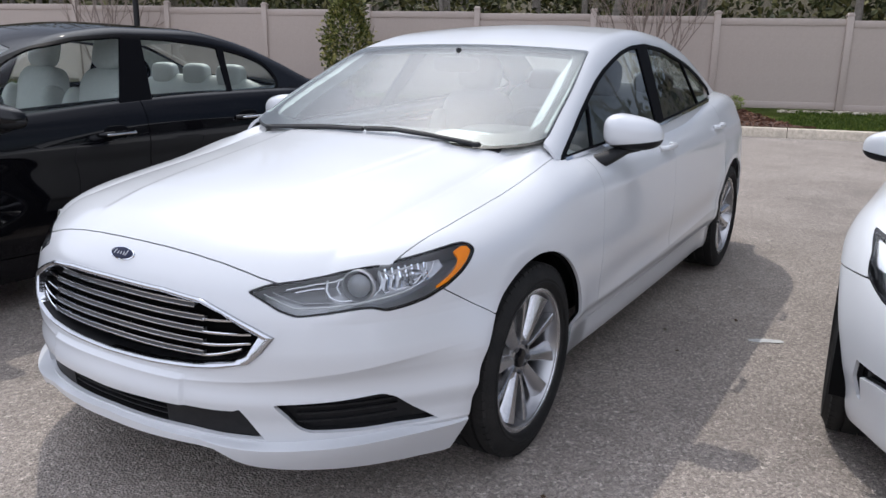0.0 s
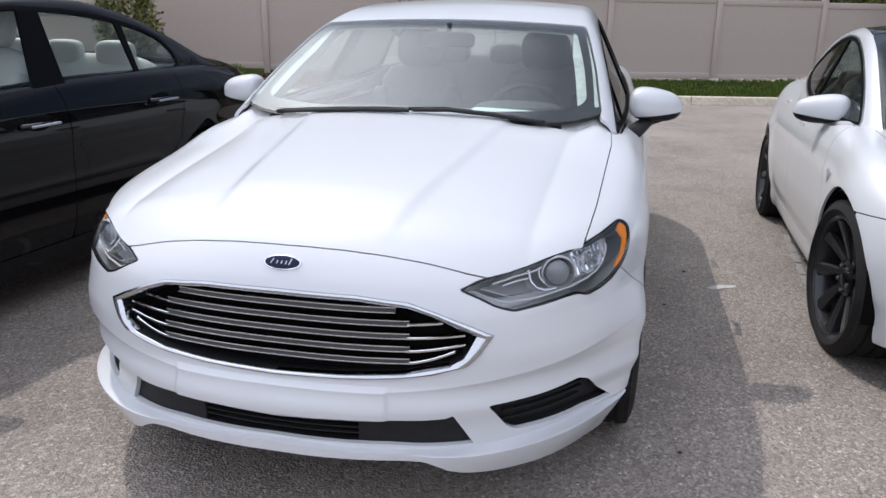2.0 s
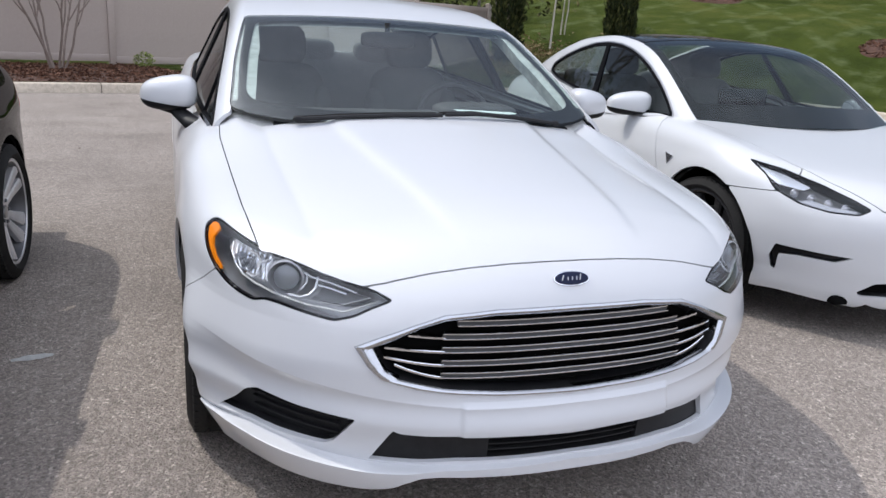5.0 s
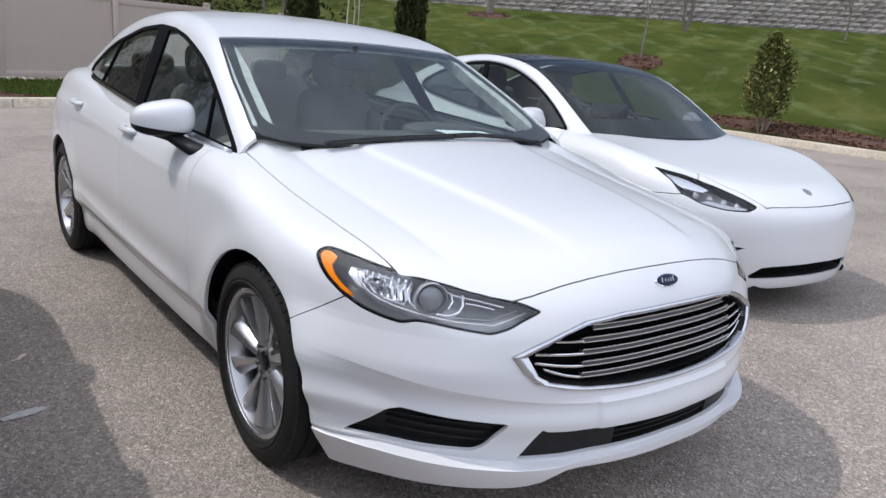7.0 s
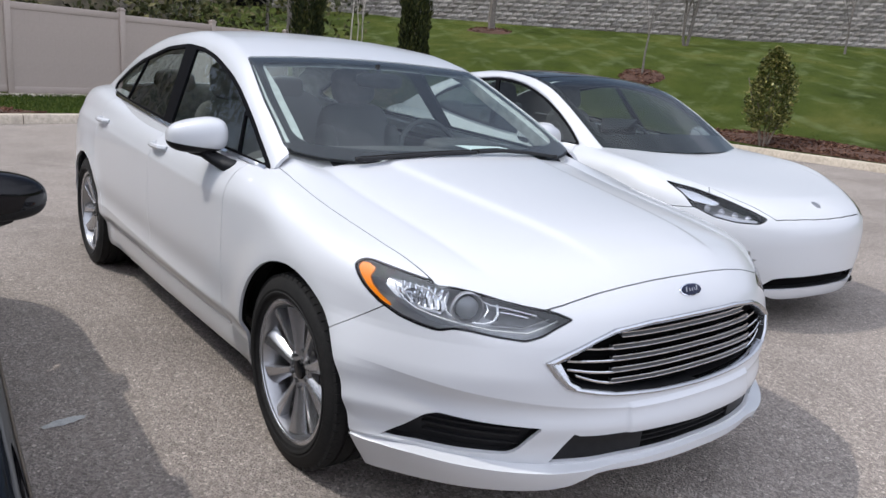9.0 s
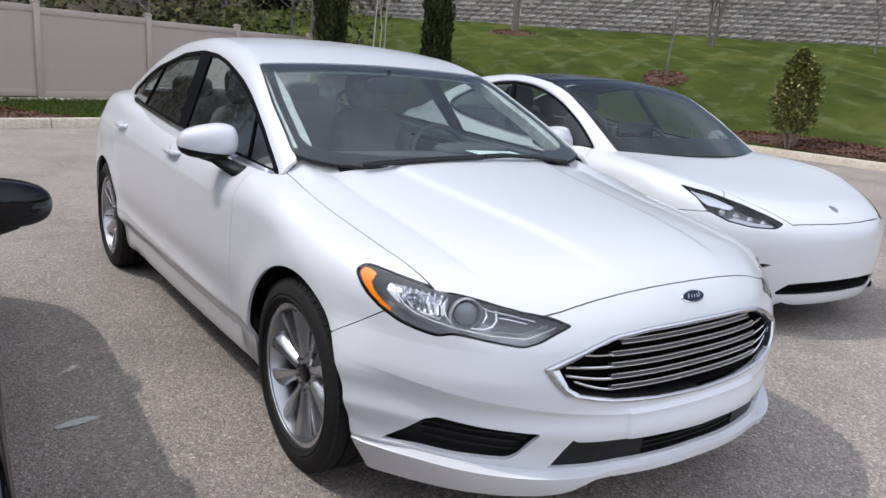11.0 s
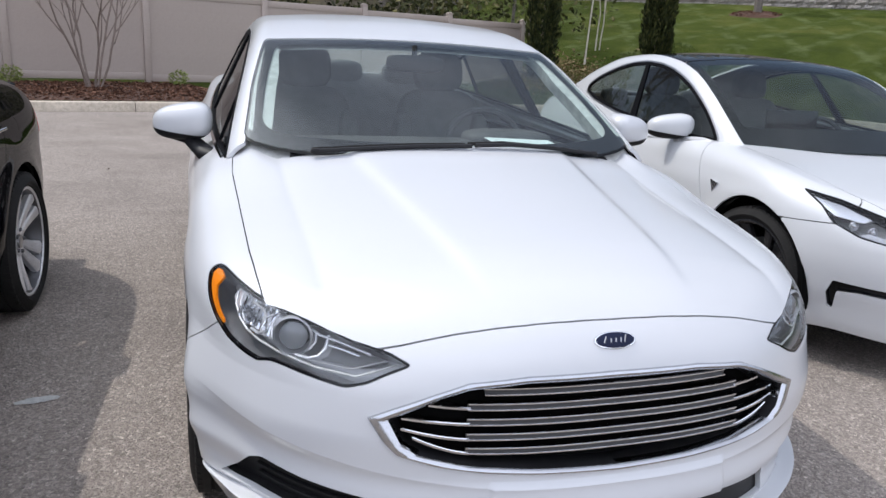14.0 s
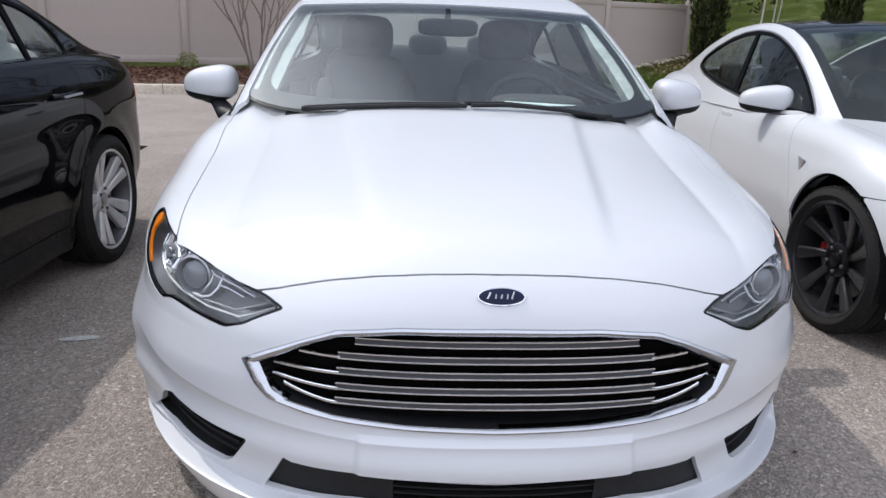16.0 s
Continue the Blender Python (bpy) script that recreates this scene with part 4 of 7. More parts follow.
    regions = [
        ("front_wing", np.maximum.reduce([-split + gap, -hoodf + gap, -lampf, -wheel_f, wing_end + gap, 0.20 - z, cabin, np.where(y > 0.40, 0.70 - x, -1.0)]), "pair"),
        ("front_door", np.maximum.reduce([-wing_end + gap, b_seam + gap, -rocker_f + gap, cabin]), "pair"),
        ("rear_door", np.maximum.reduce([-b_seam + gap, rear_seam + gap, -rocker_f + gap, cabin]), "pair"),
        ("rocker_panel", np.maximum.reduce([rocker_f + gap, sill, -wheel_f, -wheel_r, 0.2 - y, y - 2.6]), "pair"),
        ("rear_quarter", np.maximum.reduce([-rear_seam + gap, -wheel_r, y - 3.45 + gap, 0.22 - z, np.where(y > 2.95, -1.0, cabin), 2.3 - y]), "pair"),
        ("rear_bumper", np.maximum.reduce([3.45 + gap - y, 0.24 - z]), "whole"),
    ]
    made = panel_parts(P, N, regions, WHITE, root)
    # bumper skin on its own lattice of plan angle and height
    rows = np.concatenate([np.linspace(0.12, 0.262, 44), np.linspace(0.264, 0.300, 40), np.linspace(0.302, 0.44, 60), np.linspace(0.442, 0.475, 24), np.linspace(0.478, 0.70, 70), np.linspace(0.702, 0.83, 80)])
    ba, bz = np.meshgrid(np.linspace(0.0, 1.34, 330), rows, indexing="ij")
    # the lattice bends with the lip and the fold
    bz = bz + (LIP_TOP(ba) - 0.285) * np.exp(-((bz - 0.283) / 0.035) ** 2) + (CREASE(ba) - 0.458) * np.exp(-((bz - 0.458) / 0.07) ** 2)
    BP, BN = body.at(ba, bz)
    BP[0, :, 0] = 0
    bx, by = np.abs(BP[..., 0]), BP[..., 1]
    bcut = np.minimum.reduce([poly_sdf(ba, bz, q) + d for q, d in ((lamp, 0.0), (grille_out, 0.005), (fog, 0.0), (inlet, 0.0))])
    bf = np.maximum.reduce([((bz - 0.584) * 0.156 + (by + 0.294) * 0.099) / 0.185 + gap, -poly_sdf(bx, by, hood_poly) + gap, -bcut, -(np.where(bz < 0.325, np.abs(by), np.hypot(by, bz - 0.325)) - 0.375), low(ba) - bz, by + 0.25])
    part("front_bumper", both(clip_grid(BP, bf, BN, 0.014)), WHITE, root, angle=40)
    # near-black shell behind the seams: their shade put into its colour
    inner = np.maximum.reduce([-hoodf - 0.02, -wheel_f - 0.01, -wheel_r - 0.01, -front_cut + 0.004, low(a) + 0.03 - z, 0.24 - z, cabin + 0.03, y - 2.7])
    part("inner_shell", both(clip_grid(P - N * 0.022 - np.stack([0 * x, np.where(z < 0.34, -0.05 * np.clip(-y / 0.3, 0, 1), 0), 0 * x], -1), inner, N)), DARK, root)

    # bonnet
    TP, TN = body.top_grid(0.80, -0.86, 0.50, 90, 150)
    TP[0, :, 0] = 0
    bonnet = part("bonnet", both(clip_grid(TP, poly_sdf(TP[..., 0], TP[..., 1], hood_poly) + gap, TN, 0.012)), WHITE, root, angle=50)
    DP, DN = body.top_grid(0.84, 3.0, 3.86, 50, 60)
    DP[0, :, 0] = 0
    part("boot_lid", both(clip_grid(DP + DN * 0.001, np.maximum.reduce([DP[..., 0] - 0.80 + 0.07 * (DP[..., 1] - 3), DP[..., 1] - 3.84, 3.02 - DP[..., 1]]), DN, 0.012)), WHITE, root, angle=50)
    # near-black sheet below the bonnet paints the shade of its shut lines
    under = clip_grid(TP - TN * 0.03, np.maximum(poly_sdf(TP[..., 0], TP[..., 1], hood_poly) - 0.010, -poly_sdf(body.ang(TP), TP[..., 2], lamp)), TN)
    part("bonnet_liner", both(under), DARK, root)

    # glasshouse
    GP, GN = house.grid(0.10, 3.60, 300, 170)
    gx, gy, gz = np.abs(GP[..., 0]), GP[..., 1], GP[..., 2]
    dlo = rounded_poly([(0.405, 0.937), (0.50, 0.992), (0.663, 1.083), (0.80, 1.150), (0.926, 1.206), (1.06, 1.254), (1.20, 1.293), (1.35, 1.328), (1.52, 1.355), (1.75, 1.369), (2.05, 1.350), (2.45, 1.270), (2.70, 1.198), (2.92, 1.113), (2.86, 1.062), (2.62, 1.055), (1.95, 1.024), (1.465, 0.997), (0.71, 0.961)], 0.04)
    side_edge = curve((0.2, 0.386, 0.562, 0.725, 0.854, 0.979, 1.1, 1.3), (0.755, 0.735, 0.710, 0.687, 0.662, 0.636, 0.610, 0.58))
    base_edge = curve((0.0, 0.35, 0.49, 0.605, 0.70, 0.76), (0.235, 0.262, 0.290, 0.335, 0.395, 0.47))
    screen = smax(smax(gx - side_edge(gy), gy - 1.075, 0.02), base_edge(gx) - gy, 0.03)
    back = np.maximum(gx - curve((2.5, 2.8, 3.2, 3.6), (0.48, 0.53, 0.60, 0.62))(gy), 2.62 + 0.10 * gx - gy)
    dlof = np.where(gx > 0.5, poly_sdf(gy, gz, dlo), 1.0)
    belt = np.maximum(0.90 - gz, np.where(gy > 2.9, (1.06 - gz), -1))
    roof = np.maximum.reduce([-screen + 0.002, -back + 0.002, -dlof, belt, (0.945 - gz) * (gy < 0.55) - 1 * (gy >= 0.55), 0.395 - gy, np.where(gy < 0.50, side_edge(gy) - 0.004 - gx, -1.0)])
    part("roof", both(clip_grid(GP, roof, GN, 0.014)), WHITE, root, angle=45)
    g1 = part("windscreen", both(clip_grid(GP - GN * 0.003, np.maximum(screen + 0.001, 0.955 - gz), GN)), SCREEN_GLASS, root, "clear windscreen with a pale veil")
    g1.visible_shadow = False
    inner_scr = smax(smax(gx - side_edge(gy) + 0.052, gy - 1.025, 0.06), 0.300 + 0.36 * gx ** 2.2 - gy, 0.09)
    part("windscreen_frit", both(clip_grid(GP - GN * 0.007, np.maximum.reduce([screen - 0.01, -inner_scr, 0.94 - gz]), GN)), FRIT, root)
    g2 = part("rear_window", both(clip_grid(GP - GN * 0.003, np.maximum(back + 0.001, 1.06 - gz), GN)), GLASS, root)
    g2.visible_shadow = False
    part("roof_lining", both(clip_grid(GP - GN * 0.03, np.maximum.reduce([-screen - 0.05, -back - 0.02, -dlof + 0.01, 0.95 - gz]), GN)), TRIM_LIGHT, root)
    py = np.linspace(0.46, 1.10, 24)
    A = house.shell.cast(np.stack([side_edge(py) - 0.050, py, 0 * py + 0.86], -1), np.broadcast_to(np.array([0, 0, 1.0]), (24, 3)), 0.8)
    A = A - np.array([0, 0, 0.012])
    D = A - np.stack([0.040 * np.clip((1.12 - py) / 0.3, 0.4, 1), 0 * py, 0 * py + 0.004], -1)
    B = D + np.stack([0 * py + 0.012, 0.090 + 0 * py, -0.026 + 0 * py], -1)
    C = A + np.stack([0 * py + 0.040, 0 * py, 0 * py], -1)
    trim = join(strip(C, A, False), strip(A, D, False), strip(D, B, False))
    for sg in (1, -1):
        part("pillar_trim", trim if sg > 0 else flipped(trim), TRIM_LIGHT, root, "pale windscreen-pillar trim")
    # side windows in their black surround
    wins = [
        [before((0.680, 0.97), (0.775, 1.115), 0.006), lambda y, z: z - 1.105],
        [lambda y, z: np.minimum(behind((0.680, 0.97), (0.775, 1.115), 0.006)(y, z), 1.118 - z), before((1.47, 1.005), (1.615, 1.35), 0.0)],
        [behind((1.585, 1.00), (1.775, 1.345), 0.0), before((2.37, 1.045), (2.355, 1.25), 0.010)],
        [behind((2.37, 1.045), (2.355, 1.25), 0.010)],
    ]
    for sg in (1, -1):
        ys = np.linspace(0.35, 2.95, 330)
        zs = np.linspace(0.88, 1.42, 110)
        fy, fz = np.meshgrid(ys, zs, indexing="ij")
        HP, HN = house.side_at(fy, fz)
        base = poly_sdf(fy, fz, dlo)
        win_f = [np.maximum.reduce([base + 0.016 * np.clip(HN[..., 0], 0.2, 1) ** 1.6, 0.60 - HN[..., 0]] + [b(fy, fz) for b in w]) for w in wins]
        fr = clip_grid(HP + HN * 0.002, np.maximum(base - 0.004, -np.minimum.reduce(win_f)), HN, 0.014)
        surround = part("window_surround", fr if sg > 0 else flipped(fr), WINDOW_BLACK, root)
        for wf, nm in zip(win_f, ("quarter_light", "door_window", "door_window", "quarter_light")):
            pc = clip_grid(HP - HN * 0.004, wf - 0.004, HN)
            ob = part(nm, pc if sg > 0 else flipped(pc), DARK_GLASS if nm == "door_window" and wf is win_f[2] else GLASS, root)
            ob.visible_shadow = False
        belt_line = [(0.435, 0.940), (0.71, 0.958), (1.465, 0.994), (1.95, 1.021), (2.45, 1.046), (2.68, 1.054), (2.82, 1.064)]
        f = curve([b[0] for b in belt_line], [b[1] for b in belt_line])
        yy = np.linspace(0.44, 2.84, 70)
        A, An = house.side_at(yy, f(yy) + 0.006)
        B, Bn = house.side_at(yy, f(yy) - 0.006)
        ch = join(strip(A + An * 0.008, B + Bn * 0.011, False), strip(B + Bn * 0.011, B - Bn * 0.004, False), strip(A - An * 0.004, A + An * 0.008, False))
        part("belt_moulding", ch if sg > 0 else flipped(ch), CHROME, root, "bright window-line moulding")
    # front: grille
    gr = part("grille", both(front_patch(body, grille_in, 0.060, grow=0.03)), DARK, root, "black grille with chrome bars")
    part("grille_wall", front_wall(body, grille_in, 0.060), PLASTIC, gr)
    part("grille_surround", swept_ring(body, grille_out, grille_in, (0.0, 0.583)), RING_CHROME, gr, "chrome surround")
    for zb in (0.652, 0.620, 0.588, 0.556, 0.524):
        end = 0.335 if zb > 0.64 else 0.372
        for dz in (-0.0062, 0.0062):
            part("grille_bar", front_bar(body, -end, end, zb + dz, 0.012, 0.0042, 0.018, 36), CHROME, gr)
        part("bar_web", front_bar(body, -end, end, zb, 0.016, 0.010, 0.012, 36), BAR_WEB, gr)
    for zb, a1, dz in ((0.620, 0.462, -0.004), (0.586, 0.520, -0.006), (0.553, 0.520, -0.016), (0.521, 0.492, -0.030)):
        for sg in (1, -1):
            part("grille_bar", front_bar(body, 0.366, a1, zb - 0.004, 0.014, 0.0075, 0.018, 14, dz, sg), CHROME, gr)
    # badge: a plain oval
    c, n = body.at(0.0, 0.745)
    badge = part("badge", disc_patch(c, n, 0.051, 0.006, 40, 0.40), CHROME, root, "blue oval badge with a bright rim")
    part("badge_face", disc_patch(np.array(c) + np.array(n) * 0.003, n, 0.0475, 0.005, 40, 0.375), BLUE, badge)
    nv = Vector(n).normalized()
    up = (Vector((0, 0, 1)) - nv * nv.z).normalized()
    for dx, dz, ln, tilt in ((-0.026, 0.001, 0.0075, 0.5), (-0.012, -0.001, 0.0045, 0.2), (0.000, -0.001, 0.0045, 0.3), (0.012, -0.001, 0.0050, 0.2), (0.023, 0.002, 0.0085, 0.35)):
        mid = Vector(c) + nv * 0.0072 + Vector((dx, 0, 0)) + up * dz
        lean = (up + Vector((tilt, 0, 0))).normalized() * ln
        part("badge_bar", tube([tuple(mid - lean), tuple(mid + lean)], 0.0021, 6), SATIN, badge)
    # lower intake, slats and blanking plates
    li = part("lower_intake", both(front_patch(body, inlet, 0.055, grow=0.03)), DARK, root)
    part("intake_wall", front_wall(body, inlet, 0.05, 0.0145), PLASTIC, li)
    for zb in (0.322, 0.338, 0.354):
        part("intake_slat", front_bar(body, -0.24, 0.24, zb, 0.020, 0.005, 0.03, 20), PLASTIC, li)
    for sg in (1, -1):
        cover = front_patch(body, [(0.235, 0.30), (0.235, 0.385), (0.50, 0.390), (0.56, 0.28), (0.40, 0.285)], 0.016, 60, 30, 0.02)
        part("intake_cover", cover if sg > 0 else flipped(cover), PLASTIC, li)
        pocket = front_patch(body, fog, 0.035, grow=0.003)
        fp = part("fog_pocket", pocket if sg > 0 else flipped(pocket), PLASTIC, root, "black fog-lamp blank")
        wall = front_wall(body, fog, 0.03, 0.0145)
        part("pocket_wall", wall if sg > 0 else flipped(wall), PLASTIC, fp)
        for zb in (0.330, 0.352, 0.374):
            rib = front_bar(body, 0.64, 0.93, zb, 0.024, 0.006, 0.02, 16)
            part("pocket_rib", rib if sg > 0 else flipped(rib), PLASTIC, fp)
        head_lamp(body, root, lamp, sg)
    # wheels and wells
    for sg in (1, -1):
        for yy in (0.0, 2.85):
            wheel(root, sg * 0.800, yy, 0.328, sg, 0.330, 0.238, 0.225, 10, "blade", (ALLOY, ALLOY_DARK), 0.4 + yy)
    arch_liner(root, 0.0, 0.325, 0.378, 0.86, 0.55)
    arch_liner(root, 2.85, 0.325, 0.378, 0.86, 0.55)
    part("underbody", box_bm(0, 1.45, 0.235, 1.10, 4.5, 0.05, 0.02), DARK, root)
    for sg in (1, -1):
        door_mirror(root, 0.936, 0.786, 1.020, sg, WHITE, (0.108, 0.080, 0.070), (-0.080, -0.140, -0.112), (0.026, 0.044))
        for yy in (1.40, 2.47):
            O = np.array([[0.3, yy, 0.905 + 0.018 * (yy > 2)]])
            H = body.shell.cast(O, np.array([[1.0, 0, 0]]), 1.0)[0]
            door_handle(made["front_door" if yy < 2 else "rear_door"][0 if sg > 0 else 1], (H[0], H[1], H[2]), sg, WHITE)
    # wipers on the cowl
    cowl = []
    for k in range(25):
        xx = -0.58 + 1.16 * k / 24
        cowl.append((xx, 0.335 + 0.10 * abs(xx) ** 2 * 0 + 0.22 * max(0, abs(xx) - 0.45) ** 1.5 * 2, 0.968 - 0.02 * abs(xx)))
    part("cowl", tube(cowl, 0.045, 8, flat=0.45), PLASTIC, root)
    for pts in ([(0.035, 0.244, 1.020), (0.17, 0.250, 1.024), (0.33, 0.262, 1.012), (0.51, 0.285, 0.990)], [(-0.51, 0.262, 0.992), (-0.34, 0.252, 1.004), (-0.16, 0.245, 1.014), (0.02, 0.240, 1.018)]):
        w = part("wiper_arm", tube(pts, 0.011, 8, flat=0.7), PLASTIC, root)
        part("wiper_blade", tube([(p[0] * 0.98 - 0.02, p[1] + 0.016, p[2] + 0.003) for p in pts], 0.007, 6), RUBBER, w)
        part("wiper_pivot", superquad(tuple(pts[-1] if pts[-1][0] > 0.3 else pts[0]), (0.018, 0.013, 0.010), 0.7, 0.7, 16, 10), PLASTIC, w)
    # cabin
    part("cabin_floor", box_bm(0, 1.9, 0.30, 1.5, 3.2, 0.06, 0.02), DARK, root)
    dv, df = superquad((0, 0.62, 0.86), (0.74, 0.34, 0.115), 0.4, 0.35)
    part("dashboard", (dv, df), DASH, root)
    part("instrument_hood", superquad((0.36, 0.78, 0.97), (0.19, 0.12, 0.045), 0.6, 0.6), DASH, root)
    steering_wheel(root, 0.36, 1.02, 0.90)
    for xx in (0.36, -0.36):
        seat(root, xx, 1.50, 0.43, FABRIC_DARK, 0.255)
    bench = part("rear_bench", superquad((0, 2.42, 0.52), (0.66, 0.27, 0.11), 0.4, 0.4), FABRIC_DARK, root)
    part("backrest", moved(superquad((0, 0, 0.30), (0.66, 0.09, 0.34), 0.35, 0.4), Matrix.Translation((0, 2.66, 0.52)) @ Matrix.Rotation(radians(-20), 4, "X")), FABRIC_DARK, bench)
    for xx in (-0.38, 0.0, 0.38):
        part("headrest", superquad((xx, 2.82, 1.13), (0.125, 0.05, 0.085), 0.6, 0.6), FABRIC_DARK, bench)
    part("parcel_shelf", box_bm(0, 3.05, 1.04, 1.15, 0.42, 0.03, 0.01), FABRIC_DARK, root)
    rv = part("interior_mirror", superquad((0, 0.98, 1.262), (0.125, 0.022, 0.036), 0.5, 0.6), PLASTIC, root)
    part("mirror_stem", tube([(0, 0.985, 1.27), (0, 1.0, 1.335)], 0.012, 8), PLASTIC, rv)
    return body, house


def swept_ring(body, outer, inner, mid):
    """A raised band on the front between two closed outlines round a middle point (plan angle, height)."""
    def reach(poly, th):
        d, best = (math.cos(th), math.sin(th)), 0.0
        for (ax, ay), (bx, by) in zip(poly, poly[1:] + poly[:1]):
            ax, ay, bx, by = ax - mid[0], ay - mid[1], bx - mid[0], by - mid[1]
            det = (bx - ax) * -d[1] + d[0] * (by - ay)
            if abs(det) > 1e-12:
                r = ((bx - ax) * -ay + ax * (by - ay)) / det
                u = (d[0] * -ay + d[1] * ax) / det
                if r > 0 and -1e-6 <= u <= 1 + 1e-6:
                    best = max(best, r)
        return best
    ths = sorted(set([2 * math.pi * k / 300 for k in range(300)] + [math.atan2(z - mid[1], a - mid[0]) % (2 * math.pi) for a, z in outer + inner]))
    cut = ((0.0, -0.012), (0.0, 0.004), (0.12, 0.008), (0.45, 0.0095), (0.80, 0.006), (1.0, 0.001), (1.0, -0.022))
    V, F, n, k = [], [], len(ths), len(cut)
    ro, ri = np.array([reach(outer, th) for th in ths])[:, None], np.array([reach(inner, th) for th in ths])[:, None]
    f, lift = np.array([c[0] for c in cut])[None], np.array([c[1] for c in cut])[None]
    r = ro + (ri - ro) * f
    a, z = mid[0] + r * np.cos(ths)[:, None], mid[1] + r * np.sin(ths)[:, None]
    P, N = body.at(np.abs(a), z, -np.broadcast_to(lift, a.shape))
    P[..., 0] = np.copysign(P[..., 0], a)
    V = [tuple(p) for p in P.reshape(-1, 3)]
    for i in range(n):
        for q in range(k - 1):
            F.append((i * k + q, i * k + q + 1, (i + 1) % n * k + q + 1, (i + 1) % n * k + q))
    return V, F


def head_lamp(body, root, lamp, sg):
    def place(pc):
        return pc if sg > 0 else flipped(pc)

    def at(a, z, sink):
        p, n = body.at(a, z, sink)
        return np.array(p), np.array(n)
    hl = part("headlamp", place(front_patch(body, lamp, 0.085, 110, 50, grow=0.004)), LAMP_GREY, root, "clear headlamp with an amber outer corner")
    part("lamp_wall", place(front_wall(body, lamp, 0.075, 0.0145)), LAMP_GREY, hl)
    ga, gz = np.meshgrid(np.linspace(0.46, 1.24, 220), np.linspace(0.61, 0.82, 170), indexing="ij")
    P, N = body.at(ga, gz, 0.001)
    f = poly_sdf(ga, gz, lamp)
    rim = 0.0075 * np.clip(1 - N[..., 2] ** 2, 0.40, 1)          # an even width along the surface
    part("lamp_gasket", place(clip_grid(P, np.maximum(f + 0.0012, -(f + rim)), N, 0.01)), GLOSS_BLACK, hl)
    ob = part("lens", place(clip_grid(P, f + rim * 0.9, N)), LENS, hl)
    ob.visible_shadow = False
    amber = [(1.186, 0.772), (1.163, 0.750), (1.126, 0.725), (1.078, 0.699), (1.040, 0.686), (1.046, 0.695), (1.084, 0.714), (1.114, 0.734), (1.132, 0.754), (1.124, 0.777), (1.155, 0.785), (1.178, 0.784)]
    part("turn_signal", place(front_patch(body, amber, 0.007, 60, 40, 0.006)), AMBER, hl, "amber turn-signal lens")
    # projector in its bowl
    c, n = at(0.820, 0.724, 0.030)
    d = Vector((n[0] * 0.45, n[1], 0.05)).normalized()
    m = Matrix.Translation(c) @ Vector((1, 0, 0)).rotation_difference(d).to_matrix().to_4x4()
    part("reflector_bowl", place(moved(lathe([(0.000, 0.047), (0.010, 0.046), (0.012, 0.042), (0.002, 0.037), (-0.02, 0.033)], 40), m)), LAMP_GREY, hl)
    part("projector", place(moved(lathe([(-0.012, 0.035), (0.004, 0.032), (0.012, 0.022), (0.015, 0.010), (0.0155, 0)], 36), m)), PROJECTOR, hl)
    # high-beam reflector: a bright panel of upright facets round a small bowl
    panel = front_patch(body, [(0.880, 0.764), (0.970, 0.772), (1.090, 0.779), (1.096, 0.752), (1.050, 0.720), (0.965, 0.696), (0.900, 0.690), (0.885, 0.720)], 0.045, 70, 40, 0.02)
    part("reflector_panel", place(panel), SILVER, hl)
    for q in range(7):
        a0 = 0.905 + 0.021 * q
        line = [at(a0, 0.768 + 0.001 * q, 0.036)[0], at(a0 + 0.006, 0.740, 0.046)[0], at(a0 - 0.004, 0.700 + 0.003 * q, 0.034)[0]]
        part("reflector_facet", place(tube(line, 0.0055, 4, flat=0.5)), REFLECTOR if q % 2 else CHROME, hl)
    c, n = at(0.985, 0.735, 0.034)
    d = Vector((n[0] * 0.75, n[1], 0.05)).normalized()
    m = Matrix.Translation(c) @ Vector((1, 0, 0)).rotation_difference(d).to_matrix().to_4x4() @ Matrix.Diagonal((1, 1.2, 1, 1))
    part("high_beam_bowl", place(moved(lathe([(0.010, 0.024), (0.006, 0.022), (-0.006, 0.018), (-0.018, 0.008)], 32), m)), REFLECTOR, hl)
    part("bulb", place(superquad(tuple(at(0.985, 0.734, 0.034)[0]), (0.007, 0.010, 0.007), 0.9, 0.9, 14, 8)), PROJECTOR, hl)
